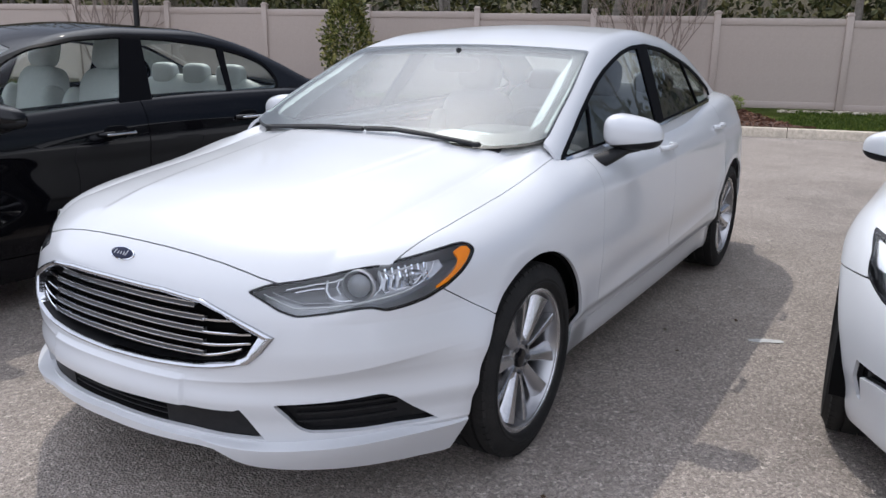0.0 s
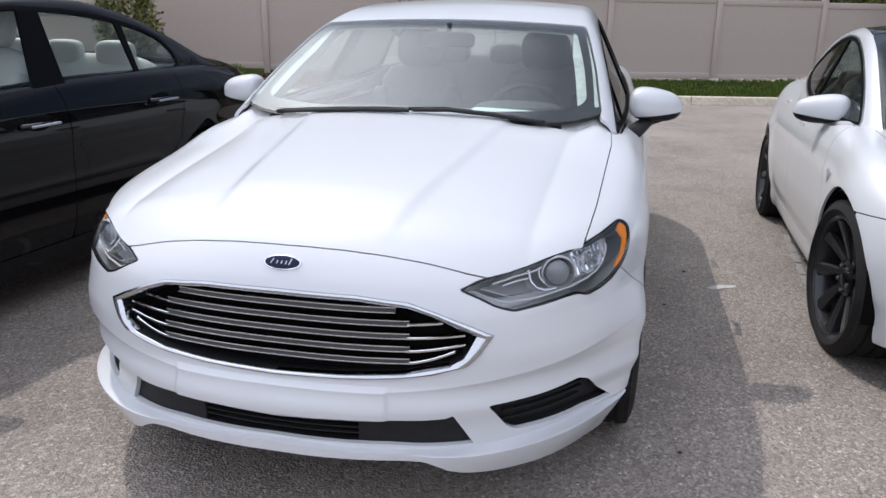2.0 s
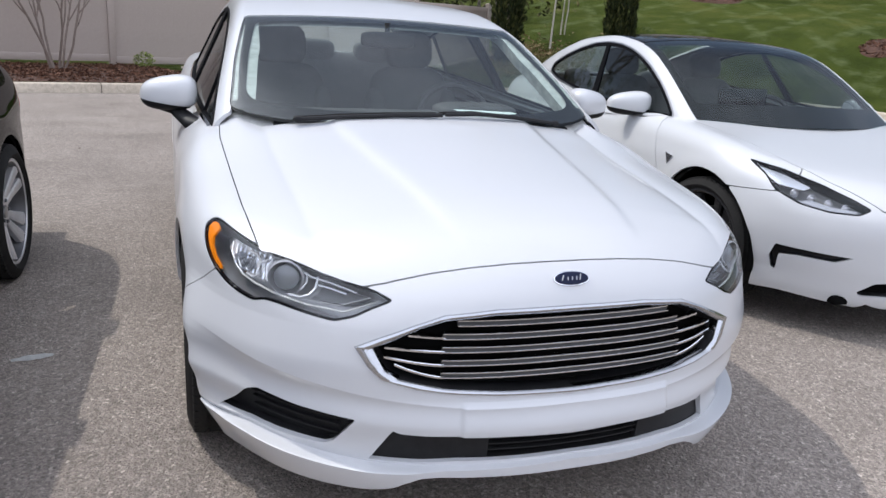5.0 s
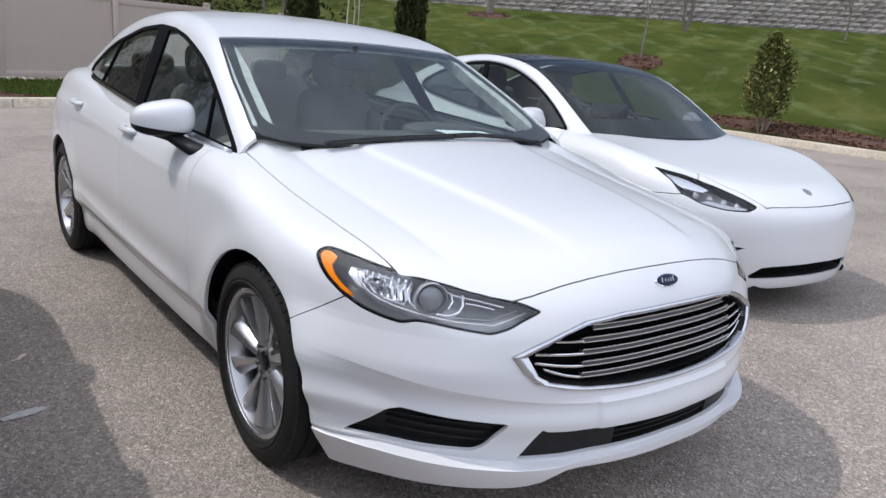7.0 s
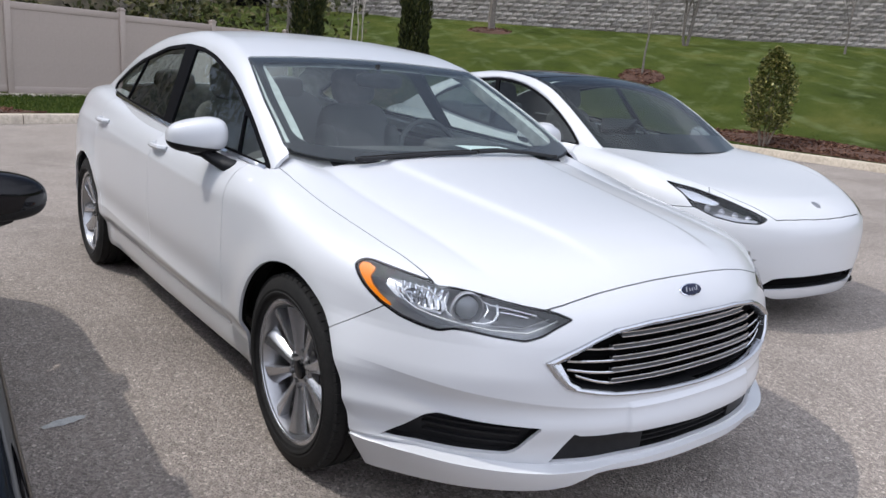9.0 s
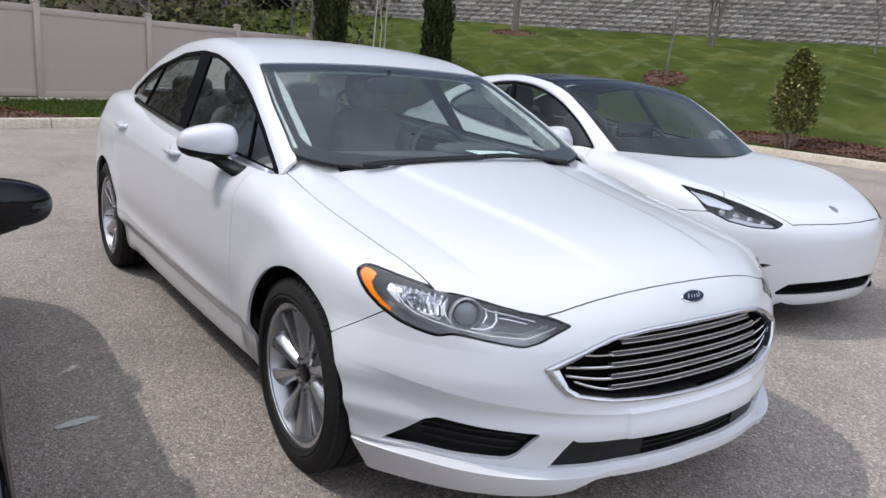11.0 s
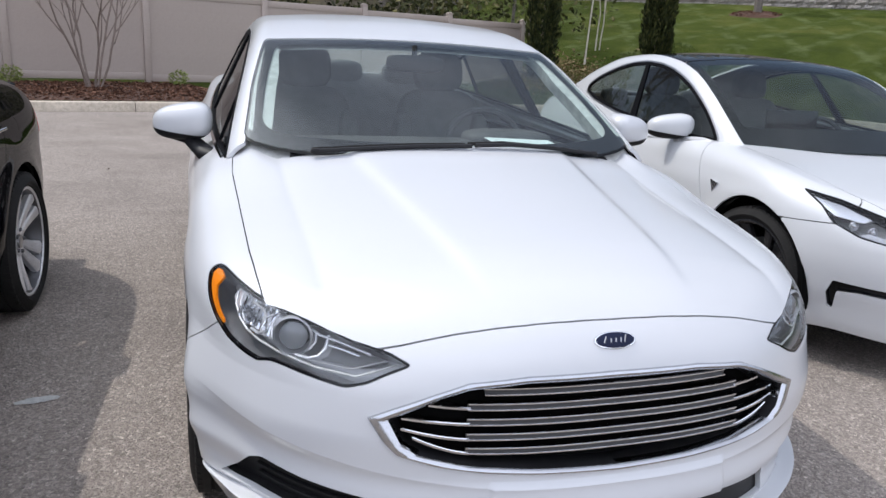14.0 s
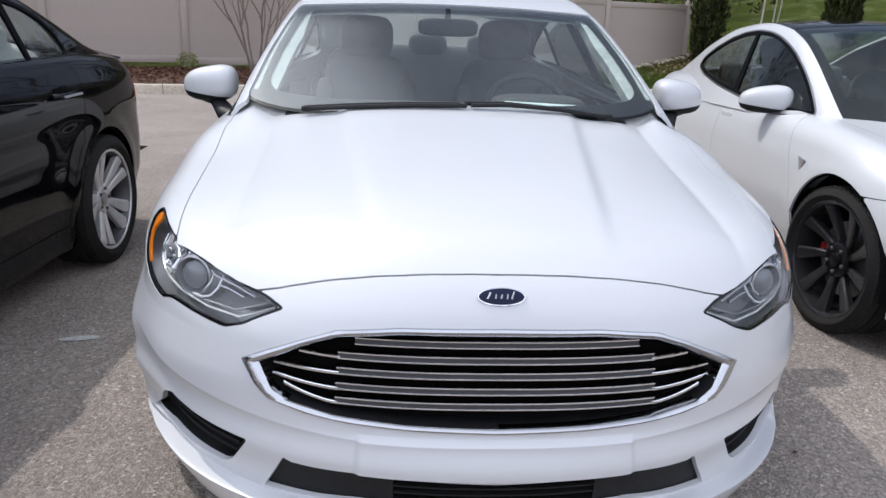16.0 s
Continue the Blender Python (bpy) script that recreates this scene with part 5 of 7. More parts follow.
    # bright trims and the thin light guide along the lower edge
    for pts, w, mat in (([(0.898, 0.756), (0.915, 0.742), (0.940, 0.757), (0.985, 0.762)], 0.0035, SILVER),
                        ([(1.035, 0.768), (1.028, 0.748), (1.000, 0.726), (0.985, 0.712)], 0.0030, SILVER),
                        ([(0.905, 0.712), (0.925, 0.700), (0.955, 0.703)], 0.0040, SILVER),
                        ([(0.640, 0.708), (0.690, 0.716), (0.722, 0.719)], 0.0040, REFLECTOR),
                        ([(0.548, 0.701), (0.600, 0.679), (0.640, 0.664), (0.74, 0.666), (0.848, 0.675), (0.92, 0.684), (0.976, 0.697)], 0.0030, TRIM_LIGHT),
                        ([(0.575, 0.706), (0.62, 0.690), (0.655, 0.678), (0.76, 0.678)], 0.0020, SATIN),
                        ([(0.731, 0.738), (0.728, 0.712), (0.740, 0.692), (0.765, 0.682), (0.80, 0.682)], 0.0038, SILVER),
                        ([(0.613, 0.714), (0.69, 0.727), (0.751, 0.735), (0.785, 0.745)], 0.0035, SILVER),
                        ([(0.765, 0.742), (0.757, 0.720), (0.768, 0.700)], 0.0025, SILVER),
                        ([(1.060, 0.768), (1.045, 0.742), (1.005, 0.712), (0.965, 0.694)], 0.0028, SILVER),
                        ([(0.882, 0.760), (0.889, 0.735), (0.878, 0.705), (0.855, 0.688)], 0.0034, SILVER)):
        line = [at(a, z, 0.028)[0] for a, z in pts]
        part("lamp_trim", place(tube(line, w, 8, flat=0.8)), mat, hl)
    step = front_patch(body, [(0.58, 0.712), (0.72, 0.735), (0.725, 0.70), (0.75, 0.684), (0.65, 0.684)], 0.050, 40, 30, 0.02)
    part("lamp_bezel", place(step), DIM_GREY, hl)
    return hl


def glasshouse(root, house, paint, dlo, wins, screen_edge, screen_top, back_edge, back_top, glass, side_glass, roof_mat=None, roof_edge=None, y_range=(0.10, 3.7), z_low=0.93, bright=None, trim=WINDOW_BLACK, lining=TRIM_LIGHT, frit=0.04):
    """Roof shell, screens, side windows and their surround."""
    GP, GN = house.grid(y_range[0], y_range[1], 200, 100)
    gx, gy, gz = np.abs(GP[..., 0]), GP[..., 1], GP[..., 2]
    scr = np.maximum(gx - screen_edge(gy), gy - screen_top)
    back = np.maximum(gx - back_edge(gy), back_top - gy)
    dlof = np.where(gx > 0.5, poly_sdf(gy, gz, dlo), 1.0)
    fields = [-scr + 0.002, -back + 0.002, -dlof, z_low - 0.03 - gz]
    if roof_mat:
        rf = np.maximum.reduce([gx - roof_edge(gy), screen_top + 0.012 - gy, gy - back_top + 0.012])
        fields.append(-rf + 0.001)
        part("roof_glass", both(clip_grid(GP - GN * 0.002, rf, GN)), roof_mat, root, "black glass roof")
    part("roof", both(clip_grid(GP, np.maximum.reduce(fields), GN, 0.014)), paint, root, angle=45)
    for nm, f in (("windscreen", np.maximum(scr, z_low - gz)), ("rear_window", np.maximum(back, z_low - gz))):
        g = part(nm, both(clip_grid(GP - GN * 0.003, f, GN)), glass, root)
        g.visible_shadow = False
    inner = np.maximum(gx - screen_edge(gy) + frit, gy - screen_top + frit * 1.2)
    low_edge = np.maximum(inner, -(gy - 0.42 - 0.30 * gx ** 2))
    part("windscreen_frit", both(clip_grid(GP - GN * 0.007, np.maximum.reduce([scr - 0.01, -low_edge, z_low - gz]), GN)), FRIT, root)
    part("roof_lining", both(clip_grid(GP - GN * 0.03, np.maximum.reduce([-scr - 0.02, -back - 0.02, -dlof + 0.01, z_low - gz]), GN)), lining, root)
    ys, zs = [p[0] for p in dlo], [p[1] for p in dlo]
    fy, fz = np.meshgrid(np.linspace(min(ys) - 0.05, max(ys) + 0.05, 320), np.linspace(min(zs) - 0.05, max(zs) + 0.05, 120), indexing="ij")
    HP, HN = house.side_at(fy, fz)
    base = poly_sdf(fy, fz, dlo)
    win_f = [np.maximum.reduce([base + 0.02 * np.clip(HN[..., 0], 0.2, 1) ** 1.6, 0.38 - HN[..., 0]] + [b(fy, fz) for b in w]) for w in wins]
    for sg in (1, -1):
        fr = clip_grid(HP + HN * 0.002, np.maximum(base - 0.004, -np.minimum.reduce(win_f)), HN, 0.014)
        part("window_surround", fr if sg > 0 else flipped(fr), trim, root)
        for wf in win_f:
            pc = clip_grid(HP - HN * 0.004, wf - 0.004, HN)
            ob = part("side_window", pc if sg > 0 else flipped(pc), side_glass, root)
            ob.visible_shadow = False
        if bright is not None:
            rim = clip_grid(HP + HN * 0.004, np.maximum(base - 0.003 - 0.008 * np.clip(HN[..., 0], 0.4, 1), -(base - 0.001)), HN, 0.012)
            part("window_moulding", rim if sg > 0 else flipped(rim), bright, root)


def pearl_lamp(body, root, lamp, sg):
    def place(pc):
        return pc if sg > 0 else flipped(pc)
    hl = part("headlamp", place(front_patch(body, lamp, 0.06, 110, 50, grow=0.004)), DIM_GREY, root, "slim clear headlamp in a black bezel")
    ga, gz = np.meshgrid(np.linspace(0.53, 1.32, 140), np.linspace(0.57, 0.84, 80), indexing="ij")
    P, N = body.at(ga, gz, 0.001)
    f = poly_sdf(ga, gz, lamp)
    part("lamp_gasket", place(clip_grid(P, np.maximum(f, -(f + 0.007)), N, 0.01)), GLOSS_BLACK, hl)
    ob = part("lens", place(clip_grid(P, f + 0.006, N)), LENS, hl)
    ob.visible_shadow = False
    part("lamp_wall", place(front_wall(body, lamp, 0.05, 0.0125)), GLOSS_BLACK, hl)
    part("lamp_bezel", place(front_patch(body, [(1.20, 0.785), (1.05, 0.76), (0.90, 0.715), (0.93, 0.70), (1.06, 0.715), (1.12, 0.745)], 0.012, 60, 30, 0.02)), REFLECTOR, hl)
    part("lamp_bezel", place(front_patch(body, [(0.66, 0.620), (0.80, 0.622), (0.94, 0.645), (0.90, 0.66), (0.78, 0.64), (0.66, 0.632)], 0.014, 60, 20, 0.02)), SATIN, hl)
    for k in range(4):
        c, n = body.at(0.97 - 0.085 * k, 0.690 - 0.014 * k, 0.03)
        m = Matrix.Translation(c) @ Vector((1, 0, 0)).rotation_difference(Vector((n[0] * 0.4, n[1], 0)).normalized()).to_matrix().to_4x4()
        part("projector", place(moved(lathe([(0.004, 0.022), (0.008, 0.019), (0.0, 0.016), (0.008, 0.010), (0.010, 0.0)], 24), m)), REFLECTOR, hl)
    return hl


# ---- the pearl-white electric saloon ----
def build_pearl_saloon():
    root = thing("electric_sedan", "pearl-white sedan with black glass roof and dark turbine wheels", "car")
    body, house = pearl_forms()
    P, N = body.wall_grid(front=130, side=110, rear=36, rise=110)
    x, y, z, a = np.abs(P[..., 0]), P[..., 1], P[..., 2], body.ang(P)
    hood = mirror_pair([(0.0, 0.33), (0.35, 0.34), (0.58, 0.40), (0.70, 0.50), (0.735, 0.42), (0.715, 0.10), (0.69, -0.15), (0.66, -0.36), (0.58, -0.53), (0.47, -0.69), (0.43, -0.735), (0.30, -0.765), (0.15, -0.785), (0.0, -0.79)])
    lamp = rounded_poly([(1.265, 0.806), (1.06, 0.776), (0.842, 0.724), (0.682, 0.675), (0.588, 0.638), (0.652, 0.608), (0.79, 0.610), (0.93, 0.632), (1.06, 0.682), (1.13, 0.742)], 0.02)
    vent = [(1.010, 0.426), (0.64, 0.408), (0.725, 0.378), (0.90, 0.384), (0.988, 0.375), (0.994, 0.33), (1.000, 0.29), (1.024, 0.30), (1.036, 0.36)]
    intake = mirror_pair([(0.0, 0.308), (0.213, 0.306), (0.42, 0.302), (0.514, 0.293), (0.60, 0.240), (0.573, 0.224), (0.18, 0.231), (0.0, 0.229)])
    hoodf, lampf = poly_sdf(x, y, hood), poly_sdf(a, z, lamp)
    cut = np.minimum.reduce([lampf, poly_sdf(a, z, vent), poly_sdf(a, z, intake)])
    wf, wr = np.hypot(y, z - 0.334) - 0.385, np.hypot(y - 2.875, z - 0.334) - 0.385
    g = 0.0022
    low = curve((0.0, 0.5, 0.9, 1.2), (0.165, 0.160, 0.150, 0.17))
    split = np.where(a > 0.98, z - 0.668 - 0.06 * (1.2 - a), -1.0)
    wing_end = y - (0.36 + 0.45 * np.clip(z - 0.45, 0, 1))
    b_seam = y - 1.56
    r_seam = np.where(z > 0.62, y - 2.62, np.maximum(y - 2.62, -(wr - 0.05)))
    cabin = np.where(y > 0.5, 0.79 - x - np.clip(y - 2.35, 0, 0.6) * 0.26 - np.clip(z - 0.95, 0, 0.2) * 0.3, -1.0)
    rock = z - 0.285
    made = panel_parts(P, N, [
        ("front_bumper", np.maximum.reduce([split + g, -hoodf + g, -cut, -wf, low(a) - z, y + 0.22]), "whole"),
        ("front_wing", np.maximum.reduce([np.where(y < -0.1, np.maximum(-split + g, -(a - 0.98)), -1.0), -hoodf + g, -lampf, -wf, wing_end + g, 0.18 - z, cabin]), "pair"),
        ("front_door", np.maximum.reduce([-wing_end + g, b_seam + g, -rock + g, cabin]), "pair"),
        ("rear_door", np.maximum.reduce([-b_seam + g, r_seam + g, -rock + g, cabin]), "pair"),
        ("rocker_panel", np.maximum.reduce([rock + g, 0.17 - z, -wf, -wr, 0.2 - y, y - 2.6]), "pair"),
        ("rear_quarter", np.maximum.reduce([-r_seam + g, -wr, y - 3.45 + g, 0.2 - z, cabin, 2.3 - y]), "pair"),
        ("rear_bumper", np.maximum.reduce([3.45 + g - y, 0.24 - z]), "whole")], PEARL, root)
    # added near-black shell stands in for shade inside the panel gaps
    part("inner_shell", both(clip_grid(P - N * 0.022, np.maximum.reduce([-hoodf - 0.02, -wf - 0.01, -wr - 0.01, -cut + 0.004, low(a) + 0.03 - z, 0.2 - z, cabin + 0.03]), N)), DARK, root)
    TP, TN = body.top_grid(0.80, -0.84, 0.56, 80, 110)
    TP[0, :, 0] = 0
    hf = poly_sdf(TP[..., 0], TP[..., 1], hood)
    part("bonnet", both(clip_grid(TP, hf + g, TN, 0.012)), PEARL, root, angle=50)
    # near-black sheet added under the bonnet as shade for its seams
    part("bonnet_liner", both(clip_grid(TP - TN * 0.03, np.maximum(hf - 0.010, -poly_sdf(body.ang(TP), TP[..., 2], lamp)), TN)), DARK, root)
    DP, DN = body.top_grid(0.84, 3.0, 3.84, 40, 40)
    DP[0, :, 0] = 0
    part("boot_lid", both(clip_grid(DP + DN * 0.001, np.maximum.reduce([DP[..., 0] - 0.78 + 0.07 * (DP[..., 1] - 3), DP[..., 1] - 3.82, 3.02 - DP[..., 1]]), DN, 0.012)), PEARL, root, angle=50)
    dlo = rounded_poly([(0.565, 0.922), (0.68, 1.014), (0.77, 1.077), (0.89, 1.148), (1.02, 1.212), (1.17, 1.268), (1.33, 1.310), (1.50, 1.338), (1.70, 1.350), (1.92, 1.338), (2.15, 1.300), (2.40, 1.235), (2.58, 1.165), (2.56, 1.110), (2.30, 1.062), (1.85, 1.012), (1.40, 0.968), (0.80, 0.928)], 0.05)
    wins = [[before((1.47, 0.98), (1.68, 1.34), 0.008), lambda y, z: 0.62 - y], [behind((1.53, 0.98), (1.71, 1.34), 0.008)]]
    glasshouse(root, house, PEARL, dlo, wins, curve((0.2, 0.43, 0.63, 0.857, 1.1, 1.37, 1.6), (0.710, 0.702, 0.688, 0.667, 0.645, 0.622, 0.60)), 1.26, curve((2.0, 2.5, 3.0, 3.6), (0.55, 0.54, 0.54, 0.54)), 2.10, CLEAN_SCREEN, DARK_GLASS, ROOF_GLASS, curve((1.2, 1.37, 1.6, 2.2), (0.636, 0.622, 0.60, 0.55)), (0.10, 3.55), 0.92, SATIN, WINDOW_BLACK, FABRIC_DARK, 0.05)
    li = part("lower_intake", both(front_patch(body, intake, 0.05, grow=0.03)), DARK, root)
    part("intake_wall", front_wall(body, intake, 0.04, 0.0125), PLASTIC, li)
    for sg in (1, -1):
        pc, wl = front_patch(body, vent, 0.03, grow=0.02), front_wall(body, vent, 0.02, 0.0125)
        v = part("bumper_vent", pc if sg > 0 else flipped(pc), GLOSS_BLACK, root)
        part("vent_wall", wl if sg > 0 else flipped(wl), PLASTIC, v)
        pearl_lamp(body, root, lamp, sg)
        for yy in (0.0, 2.875):
            wheel(root, sg * 0.795, yy, 0.334, sg, 0.334, 0.262, 0.235, 9, "turbine", (BLACK_ALLOY, GLOSS_BLACK), 0.3 + yy, radians(8) if yy == 0 else 0.0)
        door_mirror(root, 0.892, 0.90, 0.974, sg, PEARL, (0.130, 0.082, 0.076), (-0.100, -0.34, -0.062), (0.011, 0.014), SATIN)
        for yy, zz, dr in ((1.44, 0.850, "front_door"), (2.36, 0.915, "rear_door")):
            H = body.shell.cast(np.array([[0.3, yy, zz]]), np.array([[1.0, 0, 0]]), 1.0)[0]
            part("door_handle", superquad((sg * (H[0] - 0.002), yy, zz), (0.008, 0.085, 0.014), 0.4, 0.4), PEARL, made[dr][0 if sg > 0 else 1])
        H = body.shell.cast(np.array([[0.3, 0.33, 0.722]]), np.array([[1.0, 0, 0]]), 1.0)[0]
        tri = [(sg * (H[0] + 0.006), 0.33 + dy, 0.722 + dz) for dy, dz in ((-0.035, 0.012), (0.040, 0.026), (0.012, -0.040))]
        part("side_camera", (tri + [(sg * (H[0] - 0.01), q[1], q[2]) for q in tri], [(0, 1, 2), (0, 3, 4, 1), (1, 4, 5, 2), (2, 5, 3, 0)]), CHROME, root, smooth=False)
    arch_liner(root, 0.0, 0.334, 0.388, 0.86, 0.55)
    arch_liner(root, 2.875, 0.334, 0.388, 0.86, 0.55)
    part("underbody", box_bm(0, 1.45, 0.19, 1.15, 4.3, 0.05, 0.02), DARK, root)
    c, n = body.top_grid(0.01, -0.70, -0.69, 2, 2)
    part("badge", disc_patch(tuple(c[0, 0]), tuple(n[0, 0]), 0.030, 0.004, 20, 1.0, (0, 1, 0)), SATIN, root)
    part("cowl", tube([(-0.66 + 1.32 * k / 20, 0.40 + 0.26 * (abs(-0.66 + 1.32 * k / 20)) ** 2, 0.915) for k in range(21)], 0.04, 8, flat=0.4), PLASTIC, root)
    part("cabin_floor", box_bm(0, 1.9, 0.30, 1.5, 3.0, 0.06, 0.02), DARK, root)
    part("dashboard", superquad((0, 0.72, 0.83), (0.72, 0.34, 0.09), 0.4, 0.35), DASH, root)
    part("touch_screen", box_bm(0, 0.98, 0.98, 0.37, 0.02, 0.23, 0.006), GLOSS_BLACK, root)
    steering_wheel(root, 0.37, 1.12, 0.87)
    for xx in (0.37, -0.37):
        seat(root, xx, 1.60, 0.46, FABRIC_DARK, 0.27, 16)
    bench = part("rear_bench", superquad((0, 2.45, 0.50), (0.64, 0.26, 0.11), 0.4, 0.4), FABRIC_DARK, root)
    part("backrest", moved(superquad((0, 0, 0.28), (0.64, 0.08, 0.32), 0.35, 0.4), Matrix.Translation((0, 2.66, 0.50)) @ Matrix.Rotation(radians(-22), 4, "X")), FABRIC_DARK, bench)
    for xx in (-0.36, 0.36):
        part("headrest", superquad((xx, 2.80, 1.06), (0.12, 0.05, 0.075), 0.6, 0.6), FABRIC_DARK, bench)
    root.matrix_world = pose(*PEARL_AT)
    return root


# ---- the black saloon ----
def build_black_saloon():
    root = thing("black_sedan", "glossy black sedan with pale leather seats and silver alloy wheels", "car")
    body, house = black_forms()
    P, N = body.wall_grid(front=90, side=120, rear=70, rise=110)
    x, y, z, a = np.abs(P[..., 0]), P[..., 1], P[..., 2], body.ang(P)
    hood = mirror_pair([(0.0, 0.44), (0.35, 0.46), (0.62, 0.52), (0.72, 0.58), (0.74, 0.30), (0.72, -0.30), (0.66, -0.55), (0.45, -0.72), (0.0, -0.78)])
    hoodf = poly_sdf(x, y, hood)
    wf, wr = np.hypot(y, z - 0.335) - 0.378, np.hypot(y - 2.968, z - 0.335) - 0.378
    g = 0.0025
    wing_end = y - 0.72
    b_seam = y - (1.80 + 0.06 * z)
    r_seam = np.where(z > 0.66, y - (2.70 + 0.35 * np.clip(z - 0.66, 0, 0.3)), np.maximum(y - 2.70, -(wr - 0.06)))
    cabin = np.where(y > 0.6, 0.80 - x - np.clip(y - 2.65, 0, 0.6) * 0.20 - np.clip(z - 0.97, 0, 0.2) * 0.3, -1.0)
    deck = np.where(y > 3.2, x - 0.62 - 0.0 * y, 1.0)
    rock = z - 0.30
    tail = [(3.55, 0.78), (3.60, 0.905), (4.2, 0.93), (4.2, 0.76)]
    tailf = poly_sdf(y, z, tail)
    made = panel_parts(P, N, [
        ("front_bumper", np.maximum.reduce([-hoodf + g, -wf, 0.18 - z, y + 0.35]), "whole"),
        ("front_wing", np.maximum.reduce([-0.35 + g - y, -hoodf + g, -wf, wing_end + g, 0.2 - z, cabin]), "pair"),
        ("front_door", np.maximum.reduce([-wing_end + g, b_seam + g, -rock + g, cabin]), "pair"),
        ("rear_door", np.maximum.reduce([-b_seam + g, r_seam + g, -rock + g, cabin]), "pair"),
        ("rocker_panel", np.maximum.reduce([rock + g, 0.17 - z, -wf, -wr, 0.2 - y, y - 2.75]), "pair"),
        ("rear_quarter", np.maximum.reduce([-r_seam + g, -wr, np.where(z > 0.72, -1.0, y - 3.50 + g), 0.2 - z, cabin, 2.4 - y, -tailf, y - 3.99]), "pair"),
        ("rear_bumper", np.maximum.reduce([3.50 + g - y, 0.22 - z, z - 0.72 + g]), "whole"),
        ("boot_lid", np.maximum.reduce([3.99 + g - y, 0.72 + g - z, -tailf]), "whole")], BLACK, root)
    # near-black shell added so the panel gaps look shaded
    part("inner_shell", both(clip_grid(P - N * 0.022, np.maximum.reduce([-hoodf - 0.02, -wf - 0.01, -wr - 0.01, 0.22 - z, cabin + 0.03, y - 3.25]), N)), DARK, root)
    for sg in (1, -1):
        pc = clip_grid(P + N * 0.003, tailf + 0.002, N, 0.02)
        part("tail_lamp", pc if sg > 0 else flipped(pc), RED, root, "red tail lamp")
    TP, TN = body.top_grid(0.80, -0.80, 0.62, 60, 80)
    TP[0, :, 0] = 0
    part("bonnet", both(clip_grid(TP, poly_sdf(TP[..., 0], TP[..., 1], hood) + g, TN, 0.012)), BLACK, root, angle=50)
    DP, DN = body.top_grid(0.84, 3.05, 4.03, 50, 60)
    DP[0, :, 0] = 0
    part("deck", both(clip_grid(DP + DN * 0.001, np.maximum.reduce([DP[..., 0] - 0.80 + 0.05 * (DP[..., 1] - 3), DP[..., 1] - 4.0, 3.1 - DP[..., 1]]), DN, 0.012)), BLACK, root, angle=50)
    part("boot_spoiler", tube([(-0.70 + 1.4 * k / 20, 3.88 - 0.12 * abs(-1 + k / 10) ** 2.5, 1.074 - 0.06 * abs(-1 + k / 10) ** 2) for k in range(21)], 0.014, 8, flat=0.5), BLACK, root)
    dlo = rounded_poly([(0.66, 0.950), (0.90, 1.075), (1.12, 1.190), (1.24, 1.252), (1.375, 1.306), (1.62, 1.360), (1.884, 1.382), (2.20, 1.374), (2.50, 1.342), (2.76, 1.288), (2.91, 1.232), (2.985, 1.160), (2.99, 1.08), (2.90, 1.030), (2.5, 1.006), (1.93, 0.990), (1.20, 0.962)], 0.045)
    wins = [[before((1.72, 0.985), (1.885, 1.35), 0.0), behind((0.92, 0.95), (1.12, 1.14), 0.0)], [behind((1.93, 0.985), (2.02, 1.35), 0.0), before((2.50, 1.01), (2.55, 1.31), 0.0)], [behind((2.53, 1.01), (2.60, 1.30), 0.0)]]
    glasshouse(root, house, BLACK, dlo, wins, curve((0.3, 0.6, 1.0, 1.4), (0.76, 0.70, 0.62, 0.56)), 1.32, curve((2.6, 2.9, 3.4, 3.8), (0.52, 0.56, 0.62, 0.62)), 2.78, GLASS, GLASS, None, None, (0.2, 3.7), 0.95, None, WINDOW_BLACK, TRIM_LIGHT, 0.04)
    for sg in (1, -1):
        for yy in (0.0, 2.968):
            wheel(root, sg * 0.810, yy, 0.335, sg, 0.335, 0.256, 0.245, 10, "twin", (ALLOY_BRIGHT, ALLOY), 0.2 + yy)
        door_mirror(root, 0.958, 1.06, 0.990, sg, BLACK, (0.112, 0.075, 0.060), (-0.09, -0.10, -0.06))
        for yy, zz, dr in ((1.653, 0.868, "front_door"), (2.574, 0.905, "rear_door")):
            H = body.shell.cast(np.array([[0.3, yy, zz]]), np.array([[1.0, 0, 0]]), 1.0)[0]
            dh = door_handle(made[dr][0 if sg > 0 else 1], (H[0], yy, zz), sg, BLACK, 0.10)
            part("handle_trim", tube([(sg * (H[0] + 0.046), yy - 0.085, zz), (sg * (H[0] + 0.048), yy + 0.085, zz + 0.004)], 0.006, 8), CHROME, dh)
            # proud near-black oval paints the dark hollow of the handle cup
            part("handle_cup", superquad((sg * (H[0] - 0.002), yy, zz), (0.007, 0.075, 0.042), 0.7, 0.9), WINDOW_BLACK, dh)
    arch_liner(root, 0.0, 0.335, 0.381, 0.86, 0.55)
    arch_liner(root, 2.968, 0.335, 0.381, 0.86, 0.55)
    part("underbody", box_bm(0, 1.5, 0.21, 1.1, 4.5, 0.05, 0.02), DARK, root)
    fin = [(-0.02, 2.60, 1.425), (0.02, 2.60, 1.425), (0.02, 2.78, 1.385), (-0.02, 2.78, 1.385), (0, 2.68, 1.445), (0, 2.775, 1.44)]
    part("roof_antenna", (fin, [(0, 1, 4), (1, 2, 5, 4), (2, 3, 5), (3, 0, 4, 5)]), BLACK, root)
